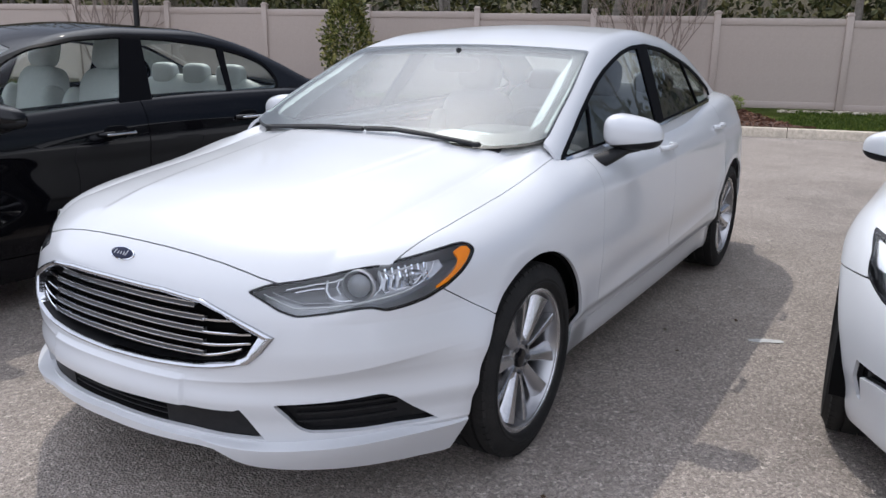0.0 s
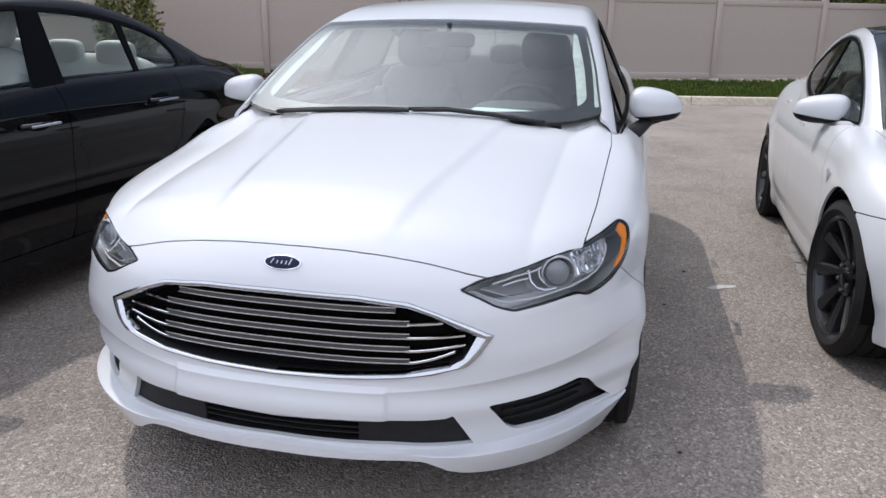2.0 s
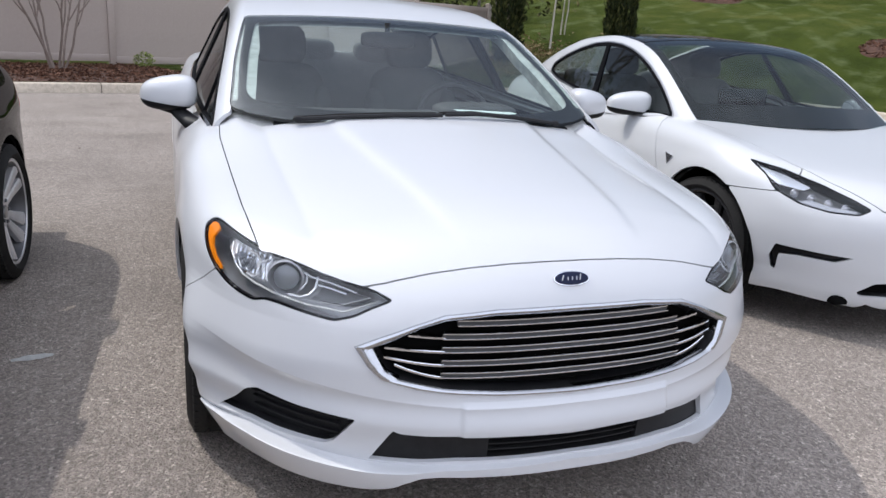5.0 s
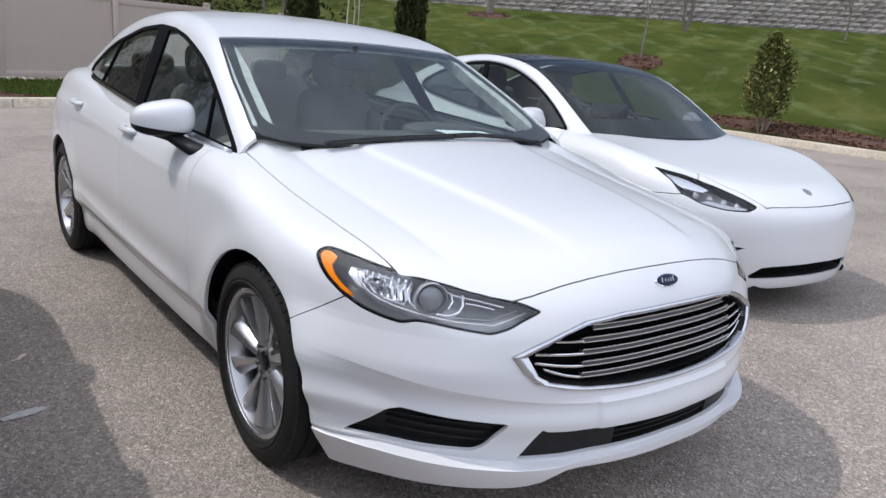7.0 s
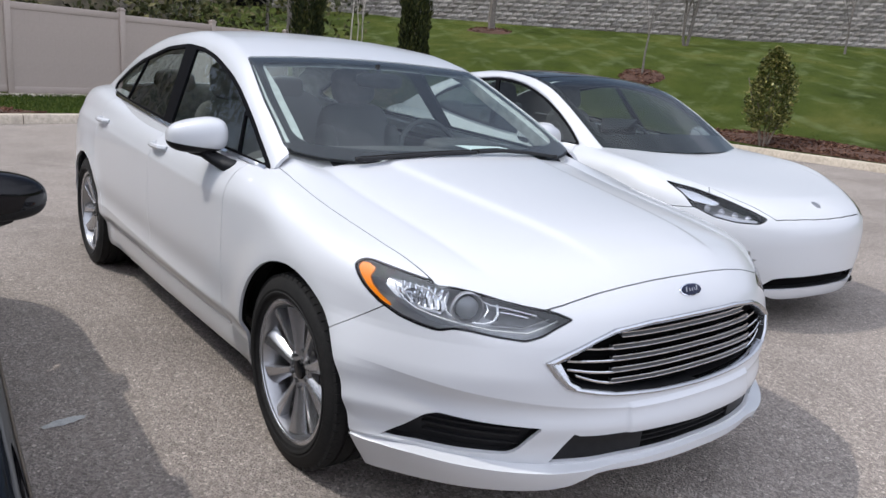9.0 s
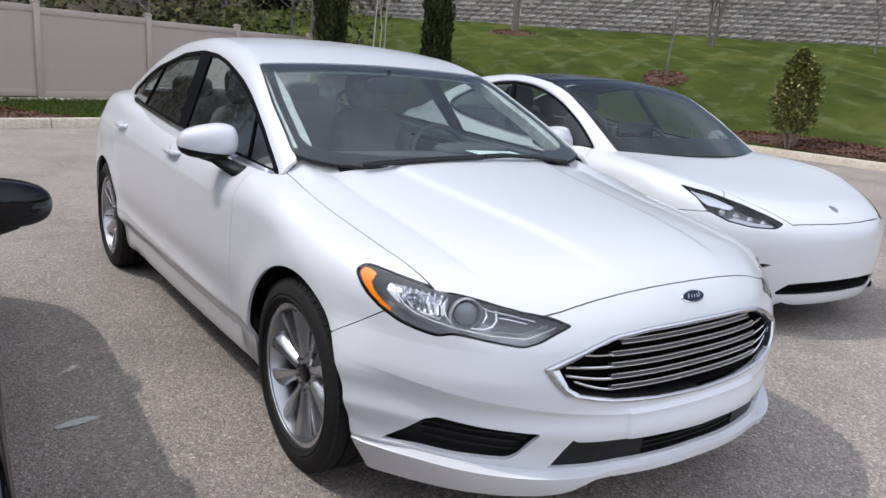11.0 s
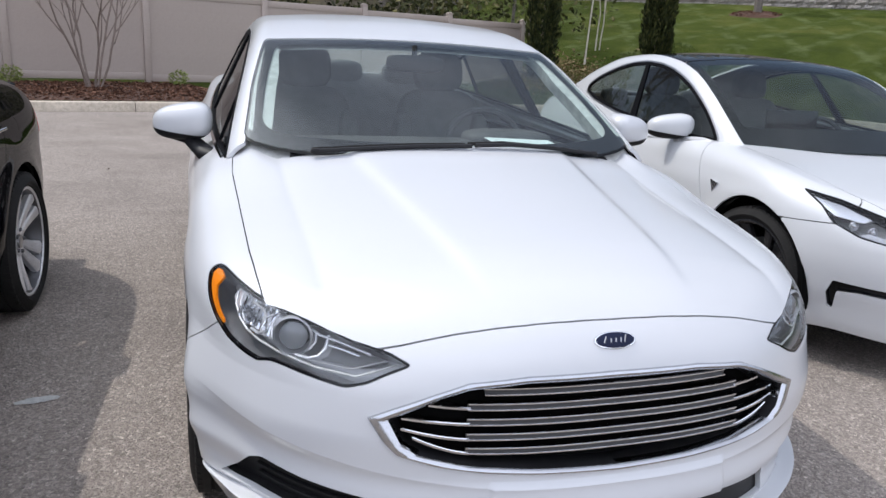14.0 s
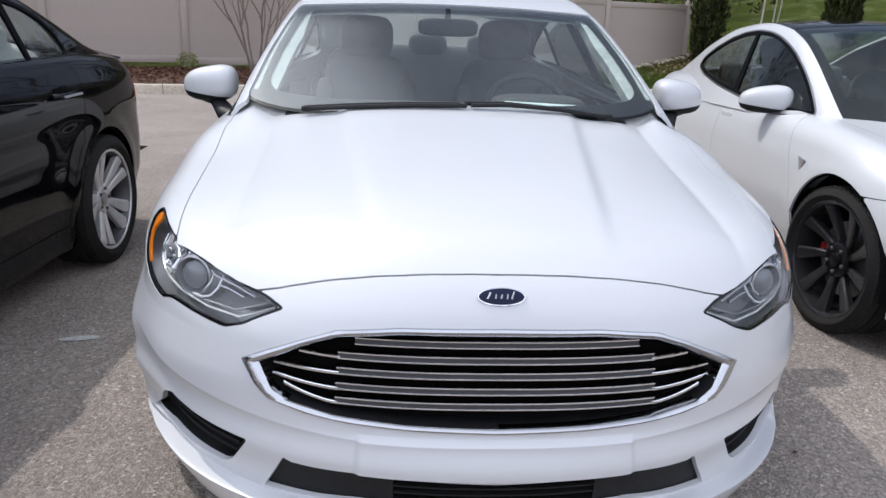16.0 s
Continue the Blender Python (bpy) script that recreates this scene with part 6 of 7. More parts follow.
    part("cabin_floor", box_bm(0, 2.0, 0.32, 1.5, 3.2, 0.06, 0.02), DARK, root)
    part("dashboard", superquad((0, 0.85, 0.87), (0.72, 0.34, 0.11), 0.4, 0.35), DASH, root)
    steering_wheel(root, 0.37, 1.22, 0.90)
    for xx in (0.37, -0.37):
        seat(root, xx, 1.62, 0.52, FABRIC_LIGHT, 0.28, 14)
    bench = part("rear_bench", superquad((0, 2.55, 0.55), (0.66, 0.27, 0.11), 0.4, 0.4), FABRIC_LIGHT, root)
    part("backrest", moved(superquad((0, 0, 0.28), (0.66, 0.09, 0.32), 0.35, 0.4), Matrix.Translation((0, 2.76, 0.55)) @ Matrix.Rotation(radians(-20), 4, "X")), FABRIC_LIGHT, bench)
    for xx in (-0.37, 0.0, 0.37):
        part("headrest", superquad((xx, 2.90, 1.13), (0.13, 0.05, 0.08), 0.6, 0.6), FABRIC_LIGHT, bench)
    part("parcel_shelf", box_bm(0, 3.12, 1.05, 1.15, 0.40, 0.03, 0.01), FABRIC_DARK, root)
    root.matrix_world = pose(*BLACK_AT)
    return root

# ---- build the cars ----
build_white_sedan()
build_pearl_saloon()
build_black_saloon()

# ---- ground ----
def ground_z(x, y):
    """A shallow dish towards the drain behind the pearl car."""
    return -0.10 * math.exp(-((x - 3.0) / 1.6) ** 2 - ((y - 4.5) / 3.2) ** 2)


def asphalt_material():
    m = material("asphalt", (0.2, 0.195, 0.19), 0.9)
    v = coords(m)
    broad = ramp(m, noise_tex(m, v, 0.35, 5), [(0.32, (0.272, 0.234, 0.204)), (0.70, (0.362, 0.314, 0.275))])
    stain = ramp(m, noise_tex(m, v, 1.1, 6, 0.7), [(0.33, 0.72), (0.55, 1.0)])
    stones = ramp(m, voronoi(m, v, 105, "F1", "Color"), [(0.0, 0.30), (0.45, 0.80), (0.8, 1.22), (1.0, 2.3)])
    grit = ramp(m, noise_tex(m, v, 260, 3, 0.8), [(0.35, 0.35), (0.65, 1.5)])
    c = mix(m, broad, stain, 0.8, "MULTIPLY")
    c = mix(m, c, stones, 0.72, "MULTIPLY")
    c = mix(m, c, grit, 0.8, "MULTIPLY")
    set_color(m, c)
    bump(m, voronoi(m, v, 120, "F1", "Distance"), 0.8, 0.008)
    return m


ASPHALT = asphalt_material()
CONCRETE = noisy("kerb_concrete", (0.44, 0.38, 0.30), (0.54, 0.47, 0.38), 1.2, 0.9, 0.3, 0.004)
VINYL = noisy("tan_vinyl", (0.350, 0.293, 0.254), (0.385, 0.322, 0.280), 0.7, 0.5, 0.03, 0.002, fine=25, grain=(0.94, 1.05))
MULCH = noisy("bark_mulch", (0.045, 0.022, 0.014), (0.10, 0.047, 0.029), 18, 0.95, 0.4, 0.01)
BARK = noisy("grey_bark", (0.11, 0.092, 0.078), (0.20, 0.18, 0.155), 14, 0.9, 0.6, 0.01)
PALE_BARK = noisy("pale_bark", (0.42, 0.38, 0.33), (0.55, 0.50, 0.45), 14, 0.9, 0.4, 0.01)


def lattice(xs, ys, fz):
    V = [(x, y, fz(x, y)) for x in xs for y in ys]
    n = len(ys)
    F = [(i * n + j, (i + 1) * n + j, (i + 1) * n + j + 1, i * n + j + 1) for i in range(len(xs) - 1) for j in range(n - 1)]
    return V, F


axis = [-300, -120, -60, -30, -15] + [-10 + 0.5 * k for k in range(51)] + [20, 30, 60, 120, 300]
ground = tagged(part("ground", lattice(axis, axis, ground_z), ASPHALT), "worn grey asphalt car park with fine aggregate", "asphalt", kind="structure")

# ---- raised beds behind the kerbs ----
KA, KB = 11.72, 0.235                    # back kerb: y = KA + KB x
FA, FB = 15.586, 0.3533                  # fence:     y = FA + FB x
HILL = Vector((0.745, 0.667))


def hill_z(x, y):
    """The lawn: level behind the back kerb, climbing to the retaining wall."""
    d = HILL.x * x + HILL.y * y
    rise = 0.169 * min(max(0.0, d - 13.3), 19.6)
    k = min(1.0, max(0.0, (x - 4.0) / 5.0))
    flat = 0.15 + 0.012 * max(0.0, y - KA - KB * x)
    if x > 4:                                      # ease up from the kerb's back
        u = max(0.0, float(np.min(np.hypot(KERB_XY[:, 0] - x, KERB_XY[:, 1] - y))) - 0.17)
        k *= min(1.0, u / 5.0) ** 0.8
    return flat + rise * k


def kerb_line():
    """The foot of the kerb from the far west round the corner to the south-east."""
    pts = [(-40 + 1.0 * k, KA + KB * (-40 + 1.0 * k)) for k in range(49)]
    c = (9.2, KA + KB * 9.2 - 4.2 + 0.2)
    for k in range(1, 12):
        a = radians(103 - 103 * k / 11)
        pts.append((c[0] + 4.1 * math.cos(a), c[1] + 4.1 * math.sin(a)))
    pts += [(13.3 + 0.0 * k, c[1] - 1.0 * k) for k in range(1, 40)]
    return pts


KERB = kerb_line()
KERB_XY = np.array([((1 - t) * a[0] + t * b[0], (1 - t) * a[1] + t * b[1]) for a, b in zip(KERB, KERB[1:]) for t in (0, 0.34, 0.67)])


def offset(pts, d):
    out = []
    for i, p in enumerate(pts):
        a, b = Vector(pts[max(0, i - 1)]), Vector(pts[min(len(pts) - 1, i + 1)])
        t = (b - a).normalized()
        out.append((p[0] - t.y * d, p[1] + t.x * d))
    return out


def kerb_mesh():
    prof = [(-0.01, -0.15), (0.0, 0.11), (0.02, 0.145), (0.05, 0.155), (0.15, 0.155), (0.165, 0.145), (0.17, -0.1)]
    V, F = [], []
    rows = [offset(KERB, d) for d, _ in prof]
    n = len(KERB)
    for r, (_, z) in zip(rows, prof):
        V += [(p[0], p[1], z) for p in r]
    for k in range(len(prof) - 1):
        F += [(k * n + i, k * n + i + 1, (k + 1) * n + i + 1, (k + 1) * n + i) for i in range(n - 1)]
    return V, F


kerb = tagged(part("kerb", kerb_mesh(), CONCRETE), "pale tan concrete kerb round the planting beds", "kerb", kind="structure")
for k in range(8, 60, 2):
    p, q = KERB[k], offset(KERB, 0.172)[k]
    a, b = Vector((*p, 0)), Vector((*q, 0))
    d = (b - a).normalized()
    s = Vector((-d.y, d.x, 0)) * 0.004
    part("kerb_joint", ([tuple(a - s - d * 0.012 + Vector((0, 0, 0.0))), tuple(a + s - d * 0.012), tuple(a + s - d * 0.012 + Vector((0, 0, 0.13))), tuple(a - s - d * 0.012 + Vector((0, 0, 0.13))), tuple(b + s + Vector((0, 0, 0.157))), tuple(b - s + Vector((0, 0, 0.157))), tuple(a + s + d * 0.03 + Vector((0, 0, 0.157))), tuple(a - s + d * 0.03 + Vector((0, 0, 0.157)))], [(0, 1, 2, 3), (3, 2, 6, 7), (7, 6, 4, 5)]), DARK, kerb)


LEAFY_BANK = (8.0, 16.9)                     # middle of the leaf-strewn bank


def lawn_material():
    m = material("lawn_grass", (0.07, 0.12, 0.03), 0.9, spec=0.05)
    v = coords(m)
    base = ramp(m, noise_tex(m, v, 0.5, 6), [(0.3, (0.034, 0.050, 0.009)), (0.52, (0.062, 0.082, 0.016)), (0.75, (0.115, 0.122, 0.032))])
    fine = ramp(m, noise_tex(m, v, 45, 5, 0.8), [(0.3, 0.45), (0.7, 1.5)])
    c = mix(m, base, fine, 0.85, "MULTIPLY")
    # criss-cross mowing lines
    lines = None
    for ang, near in ((25, 0.20), (65, 0.17)):
        tc = m.node_tree.nodes.new("ShaderNodeTexCoord")
        mp = m.node_tree.nodes.new("ShaderNodeMapping")
        mp.inputs["Rotation"].default_value = (0, 0, radians(ang))
        m.node_tree.links.new(tc.outputs["Object"], mp.inputs["Vector"])
        w = m.node_tree.nodes.new("ShaderNodeTexWave")
        w.inputs["Scale"].default_value, w.inputs["Distortion"].default_value, w.inputs["Detail Scale"].default_value = near, 1.3, 0.8
        m.node_tree.links.new(mp.outputs["Vector"], w.inputs["Vector"])
        f = ramp(m, w.outputs["Fac"], [(0.80, 0.0), (0.98, 1.0)])
        lines = f if lines is None else mix(m, lines, f, 1.0, "LIGHTEN")
    patch = ramp(m, noise_tex(m, v, 1.3, 5, 0.7), [(0.44, 0.0), (0.66, 0.75)])
    k = mix(m, lines, patch, 1.0, "MULTIPLY")
    c = mix(m, c, (0.135, 0.165, 0.070), k)
    # dead leaves over the bank between the two conifers
    far = m.node_tree.nodes.new("ShaderNodeVectorMath")
    far.operation = "DISTANCE"
    m.node_tree.links.new(v, far.inputs[0])
    far.inputs[1].default_value = (LEAFY_BANK[0], LEAFY_BANK[1], 0.6)
    ragged = m.node_tree.nodes.new("ShaderNodeMath")
    ragged.operation = "MULTIPLY_ADD"
    ragged.inputs[1].default_value = 0.25
    m.node_tree.links.new(far.outputs["Value"], ragged.inputs[0])
    m.node_tree.links.new(noise_tex(m, v, 1.6, 5, 0.7), ragged.inputs[2])
    brown = ramp(m, noise_tex(m, v, 14, 5, 0.8), [(0.3, (0.060, 0.045, 0.022)), (0.7, (0.20, 0.15, 0.075))])
    set_color(m, mix(m, c, brown, ramp(m, ragged.outputs["Value"], [(0.92, 0.9), (1.18, 0.0)])))
    bump(m, noise_tex(m, v, 60, 5, 0.8), 0.9, 0.05)
    return m


LAWN = lawn_material()


def bed_sheet():
    """Grass from the kerb's back out to the horizon."""
    rows = [0.165, 0.5, 0.9, 1.4, 2.0, 2.8, 3.8, 5, 6.5, 8, 10, 12, 14, 16, 18, 20, 23, 26, 30, 40, 60, 120]
    near = offset(KERB, 0.165)
    V, F = [], []
    n = len(KERB)
    for r in rows:
        for i, p in enumerate(near):
            # fan outwards round the corner so that rows never cross
            a = radians(float(np.interp(i, (0, 46, 62, n - 1), (103, 103, 10, 0))))
            x, y = p[0] + (r - 0.165) * math.cos(a), p[1] + (r - 0.165) * math.sin(a)
            V.append((x, y, hill_z(x, y) - (0.02 if r < 0.3 else 0)))
    for k in range(len(rows) - 1):
        F += [(k * n + i, k * n + i + 1, (k + 1) * n + i + 1, (k + 1) * n + i) for i in range(n - 1)]
    return V, F


lawn = tagged(part("lawn", bed_sheet(), LAWN), "sloping mown lawn with pale criss-cross mowing lines", "lawn", kind="structure")

# ---- fence ----
def fence_at(L):
    n = math.hypot(1, FB)
    return L / n, FA + FB * L / n, 0.20 - 0.0135 * L


fence = thing("fence", "tan vinyl privacy fence with capped square posts", "fence")
FANG = math.atan(FB)


def fence_panel():
    """One tongue-and-groove board of a bay."""
    return box_bm(0, 0, 0.93, 0.302, 0.022, 1.62, 0.0004, 1)


pa_me, ra_me, po_me, ca_me = None, None, None, None
for k in range(-11, 4):
    fx, fy, fz = fence_at(0.38 + 2.538 * k)
    m = pose(fx, fy, fz, 0, 0, math.degrees(FANG))
    if po_me is None:
        po = part("post", box_bm(0, 0, 0.97, 0.127, 0.127, 1.98, 0.006, 2), VINYL, fence)
        bm = box_bm(0, 0, 1.945, 0.150, 0.150, 0.035, 0.006, 1)
        top = box_bm(0, 0, 1.975, 0.11, 0.11, 0.03, 0.012, 1, bm)
        ca = part("post_cap", top, VINYL, fence)
        po_me, ca_me = po.data, ca.data
    else:
        po, ca = part("post", po_me, VINYL, fence), part("post_cap", ca_me, VINYL, fence)
    po.matrix_local, ca.matrix_local = m, m
    if k < 3:
        gx, gy, gz = fence_at(0.38 + 2.538 * (k + 0.5))
        m = pose(gx, gy, gz, 0, 0, math.degrees(FANG))
        if pa_me is None:
            pa_me = part("board", fence_panel(), VINYL, fence)
            bpy.data.objects.remove(pa_me)
            pa_me = bpy.data.meshes["board"]
            r1 = part("rail", box_bm(0, 0, 0, 2.42, 0.052, 0.14, 0.008, 2), VINYL, fence)
            ra_me = r1.data
            r2 = part("rail", ra_me, VINYL, fence)
        else:
            r1, r2 = part("rail", ra_me, VINYL, fence), part("rail", ra_me, VINYL, fence)
        for q in range(8):
            bd = part("board", pa_me, VINYL, fence)
            bd.matrix_local = m @ Matrix.Translation((-1.06 + 0.302 * q, 0, 0))
        r1.matrix_local, r2.matrix_local = m @ Matrix.Translation((0, 0, 1.79)), m @ Matrix.Translation((0, 0, 0.12))

# ---- foliage tools ----
rng = np.random.default_rng(7)


def leaf_mesh(C, D, size, width=0.5, fold=0.25):
    """Folded leaves at centres C along directions D."""
    n = len(C)
    D = D / (np.linalg.norm(D, axis=1, keepdims=True) + 1e-9)
    R = rng.normal(size=(n, 3))
    S = np.cross(D, R)
    S /= np.linalg.norm(S, axis=1, keepdims=True) + 1e-9
    U = np.cross(S, D)
    L = (size * rng.uniform(0.7, 1.3, n))[:, None]
    a, b = C - D * L * 0.5, C + D * L * 0.5
    l, r = C - S * L * width * 0.5 + U * L * fold * 0.3, C + S * L * width * 0.5 + U * L * fold * 0.3
    V = np.stack([a, l, b, r], 1).reshape(-1, 3)
    i = np.arange(n) * 4
    F = np.stack([np.stack([i, i + 1, i + 2], 1), np.stack([i, i + 2, i + 3], 1)], 1).reshape(-1, 3)
    return V, F


def fast_mesh(name, V, F, mat):
    me = bpy.data.meshes.new(name)
    me.from_pydata(V.tolist(), [], F.tolist())
    me.materials.append(mat)
    return me


def leaf_material(name, dark, mid, light, rough=0.5):
    m = material(name, mid, rough, spec=0.2)
    g = m.node_tree.nodes.new("ShaderNodeNewGeometry")
    c = ramp(m, g.outputs["Random Per Island"], [(0.0, dark), (0.55, mid), (1.0, light)])
    v = coords(m)
    set_color(m, mix(m, c, ramp(m, noise_tex(m, v, 2.2, 3), [(0.3, 0.6), (0.7, 1.2)]), 0.7, "MULTIPLY"))
    b = bsdf(m)
    b.inputs["Subsurface Weight"].default_value = 0.0
    return m


HOLLY = leaf_material("holly_leaf", (0.026, 0.038, 0.008), (0.10, 0.115, 0.028), (0.34, 0.31, 0.11), 0.32)
CONIFER = leaf_material("conifer_spray", (0.010, 0.016, 0.005), (0.026, 0.035, 0.009), (0.075, 0.078, 0.022), 0.75)
WOODS = leaf_material("woodland_leaf", (0.018, 0.022, 0.008), (0.055, 0.060, 0.020), (0.15, 0.135, 0.055), 0.7)
TUFT = leaf_material("young_shrub_leaf", (0.10, 0.13, 0.03), (0.20, 0.24, 0.06), (0.33, 0.36, 0.12), 0.6)
BLADE = leaf_material("grass_blade", (0.018, 0.042, 0.003), (0.050, 0.082, 0.008), (0.11, 0.135, 0.022), 0.7)
TWIG_BARK = noisy("twig_bark", (0.17, 0.13, 0.11), (0.26, 0.21, 0.18), 14, 0.9, 0.4, 0.005)
STEM = noisy("shrub_stem", (0.14, 0.11, 0.085), (0.24, 0.20, 0.16), 20, 0.9, 0.4, 0.005)


def branch_line(p, d, length, wob, n=6, lift=0.0):
    pts, q, v = [tuple(p)], Vector(p), Vector(d).normalized()
    for _ in range(n):
        v = (v + Vector((random.gauss(0, wob), random.gauss(0, wob), random.gauss(0, wob) + lift))).normalized()
        q = q + v * (length / n)
        pts.append(tuple(q))
    return pts


def holly_bush(x, y, z, height, radius, seed, label):
    """An upright holly: several stems under an uneven egg of small glossy leaves."""
    random.seed(seed)
    root = thing("holly_bush", label, "shrub", pose(x, y, z))
    for k in range(5):
        a = 2 * math.pi * k / 5
        pts = branch_line((0.07 * math.cos(a), 0.07 * math.sin(a), -0.05), (0.12 * math.cos(a), 0.12 * math.sin(a), 1), height * 0.75, 0.06)
        part("stem", tube(pts, 0.022, 7, 0.007), STEM, root)
    n = 5200
    t = rng.uniform(0.03, 1, n) ** 0.8
    prof = np.interp(t, (0.03, 0.12, 0.35, 0.6, 0.85, 1.0), (0.45, 0.80, 1.0, 0.90, 0.58, 0.10))
    a = rng.uniform(0, 2 * np.pi, n)
    lump = 1 + 0.16 * np.sin(3 * a + 9 * t + seed) + 0.12 * np.sin(7 * a - 13 * t) + rng.normal(0, 0.08, n)
    r = radius * prof * lump * np.sqrt(rng.uniform(0.30, 1.0, n))
    C = np.stack([r * np.cos(a), r * np.sin(a), 0.22 + (height - 0.22) * t + rng.normal(0, 0.04, n)], 1)
    D = np.stack([np.cos(a), np.sin(a), rng.normal(0.5, 0.6, n)], 1) + rng.normal(0, 0.5, (n, 3))
    V, F = leaf_mesh(C, D, 0.085, 0.55)
    crown = part("crown", fast_mesh("crown", V, F, HOLLY), HOLLY, root)
    crown["kind"] = "stuff"
    return root


def arborvitae(x, y, z, height, radius, seed):
    """A dark columnar conifer of upright sprays."""
    random.seed(seed)
    root = thing("columnar_conifer", "tall dark-green columnar evergreen on the lawn edge", "tree", pose(x, y, z), "columnar evergreens")
    part("trunk", tube([(0, 0, -0.2), (0.01, 0, height * 0.5), (0, 0.01, height * 0.9)], 0.06, 8, 0.015), STEM, root)
    n = 9000
    t = rng.uniform(0.0, 1, n)
    prof = np.interp(t, (0.0, 0.1, 0.4, 0.7, 0.9, 1.0), (0.70, 0.95, 1.0, 0.82, 0.50, 0.08))
    a = rng.uniform(0, 2 * np.pi, n)
    lump = 1 + 0.14 * np.sin(5 * a + 17 * t + seed) + 0.10 * np.sin(9 * a - 23 * t) + rng.normal(0, 0.05, n)
    r = radius * prof * lump * np.sqrt(rng.uniform(0.45, 1.0, n))
    C = np.stack([r * np.cos(a), r * np.sin(a), 0.05 + height * t], 1)
    D = np.stack([0.5 * np.cos(a), 0.5 * np.sin(a), np.full(n, 1.2)], 1) + rng.normal(0, 0.35, (n, 3))
    V, F = leaf_mesh(C, D, 0.16, 0.35)
    crown = part("crown", fast_mesh("crown", V, F, CONIFER), CONIFER, root)
    crown["kind"] = "stuff"
    return root


def bare_branches(base, spread, height, stems, radius, levels=3, wob=0.10, lift=0.05, twig=0.5):
    """Tubes for a leafless multi-stemmed shrub or tree, one list of (piece) per stem."""
    out = []
    for k in range(stems):
        a = 2 * math.pi * k / max(1, stems) + random.uniform(-0.3, 0.3)
        pieces = []

        def grow(p, d, length, r, level):
            pts = branch_line(p, d, length, wob, 6, lift)
            pieces.append(tube(pts, r, 6 if level < 2 else 4, r * 0.55, cap=level < 2))
            if level < levels:
                for q in (3, 4, 5, 6, 6):
                    if random.random() < 0.80:
                        dv = Vector(pts[q]) - Vector(pts[q - 1])
                        side = Vector((random.gauss(0, 1), random.gauss(0, 1), random.gauss(0.25, 0.5))).normalized()
                        grow(pts[q], dv.normalized() + side * twig, length * random.uniform(0.45, 0.7), r * 0.5, level + 1)
        grow((base[0] + 0.06 * math.cos(a), base[1] + 0.06 * math.sin(a), base[2]), (spread * math.cos(a), spread * math.sin(a), 1), height * random.uniform(0.42, 0.55), radius, 0)
        out.append(join(*pieces))
    return out


def bare_tree(name, label, x, y, z, height, stems, radius, mat, seed, spread=0.25, levels=3, category="tree", group="", twig=0.5, wob=0.10):
    random.seed(seed)
    root = thing(name, label, category, pose(x, y, z), group)
    for pc in bare_branches((0, 0, -0.1), spread if stems > 1 else 0.03, height, stems, radius, levels, wob, 0.05, twig):
        part("stem" if stems > 1 else "trunk", pc, mat, root)
    return root


def small_tuft(x, y, z, size, seed):
    random.seed(seed)
    root = thing("young_shrub", "small yellow-green shrub in the mulch", "shrub", pose(x, y, z), "young shrubs along the fence")
    for k in range(4):
        part("stem", tube(branch_line((0, 0, -0.03), (random.gauss(0, 0.5), random.gauss(0, 0.5), 1), size * 0.8, 0.2), 0.006, 5, 0.002), STEM, root)
    n = 380
    d = rng.normal(size=(n, 3))
    d /= np.linalg.norm(d, axis=1, keepdims=True)
    C = d * (size * np.array([0.62, 0.62, 0.5])) * rng.uniform(0.3, 1, n)[:, None] ** 0.5 + np.array([0, 0, size * 0.55])
    V, F = leaf_mesh(C, d + rng.normal(0, 0.6, (n, 3)), 0.05, 0.5)
    c = part("foliage", fast_mesh("foliage", V, F, TUFT), TUFT, root)
    c["kind"] = "stuff"
    return root


holly_bush(-8.4, 10.6, 0.17, 2.35, 0.56, 3, "upright holly bush with glossy leaves beside the fence")
holly_bush(13.75, 7.15, 0.20, 2.03, 0.48, 5, "upright holly bush with glossy leaves in a mulch bed")
arborvitae(7.74, 17.3, hill_z(7.74, 17.3), 6.0, 0.42, 2)
arborvitae(11.24, 17.32, hill_z(11.24, 17.32), 4.4, 0.42, 4)
bare_tree("crape_myrtle", "leafless multi-stemmed crape myrtle in the mulch bed", -2.87, 13.3, 0.18, 3.6, 6, 0.026, TWIG_BARK, 11, 0.30, 3, "shrub", "leafless shrubs", 0.45)
bare_tree("crape_myrtle", "leafless multi-stemmed crape myrtle in the mulch bed", -14.6, 9.3, 0.18, 3.6, 6, 0.026, TWIG_BARK, 12, 0.35, 3, "shrub", "leafless shrubs", 0.45)
bare_tree("sapling", "slim pale leafless sapling on the lawn", 9.3, 17.9, hill_z(9.3, 17.9), 4.6, 1, 0.028, PALE_BARK, 13, levels=2, wob=0.025, group="saplings")
bare_tree("sapling", "slim pale leafless sapling on the lawn", 10.3, 19.0, hill_z(10.3, 19.0), 4.8, 2, 0.022, PALE_BARK, 14, 0.05, 2, group="saplings")
bare_tree("young_tree", "young leafless tree in a ring of bark mulch on the lawn", 17.2, 13.6, hill_z(17.2, 13.6), 5.0, 1, 0.038, BARK, 15, levels=3, wob=0.02)
bare_tree("sapling", "slim leafless sapling below the stone wall", 28.3, 13.1, hill_z(28.3, 13.1), 4.4, 1, 0.05, BARK, 16, levels=2, group="saplings", wob=0.03)
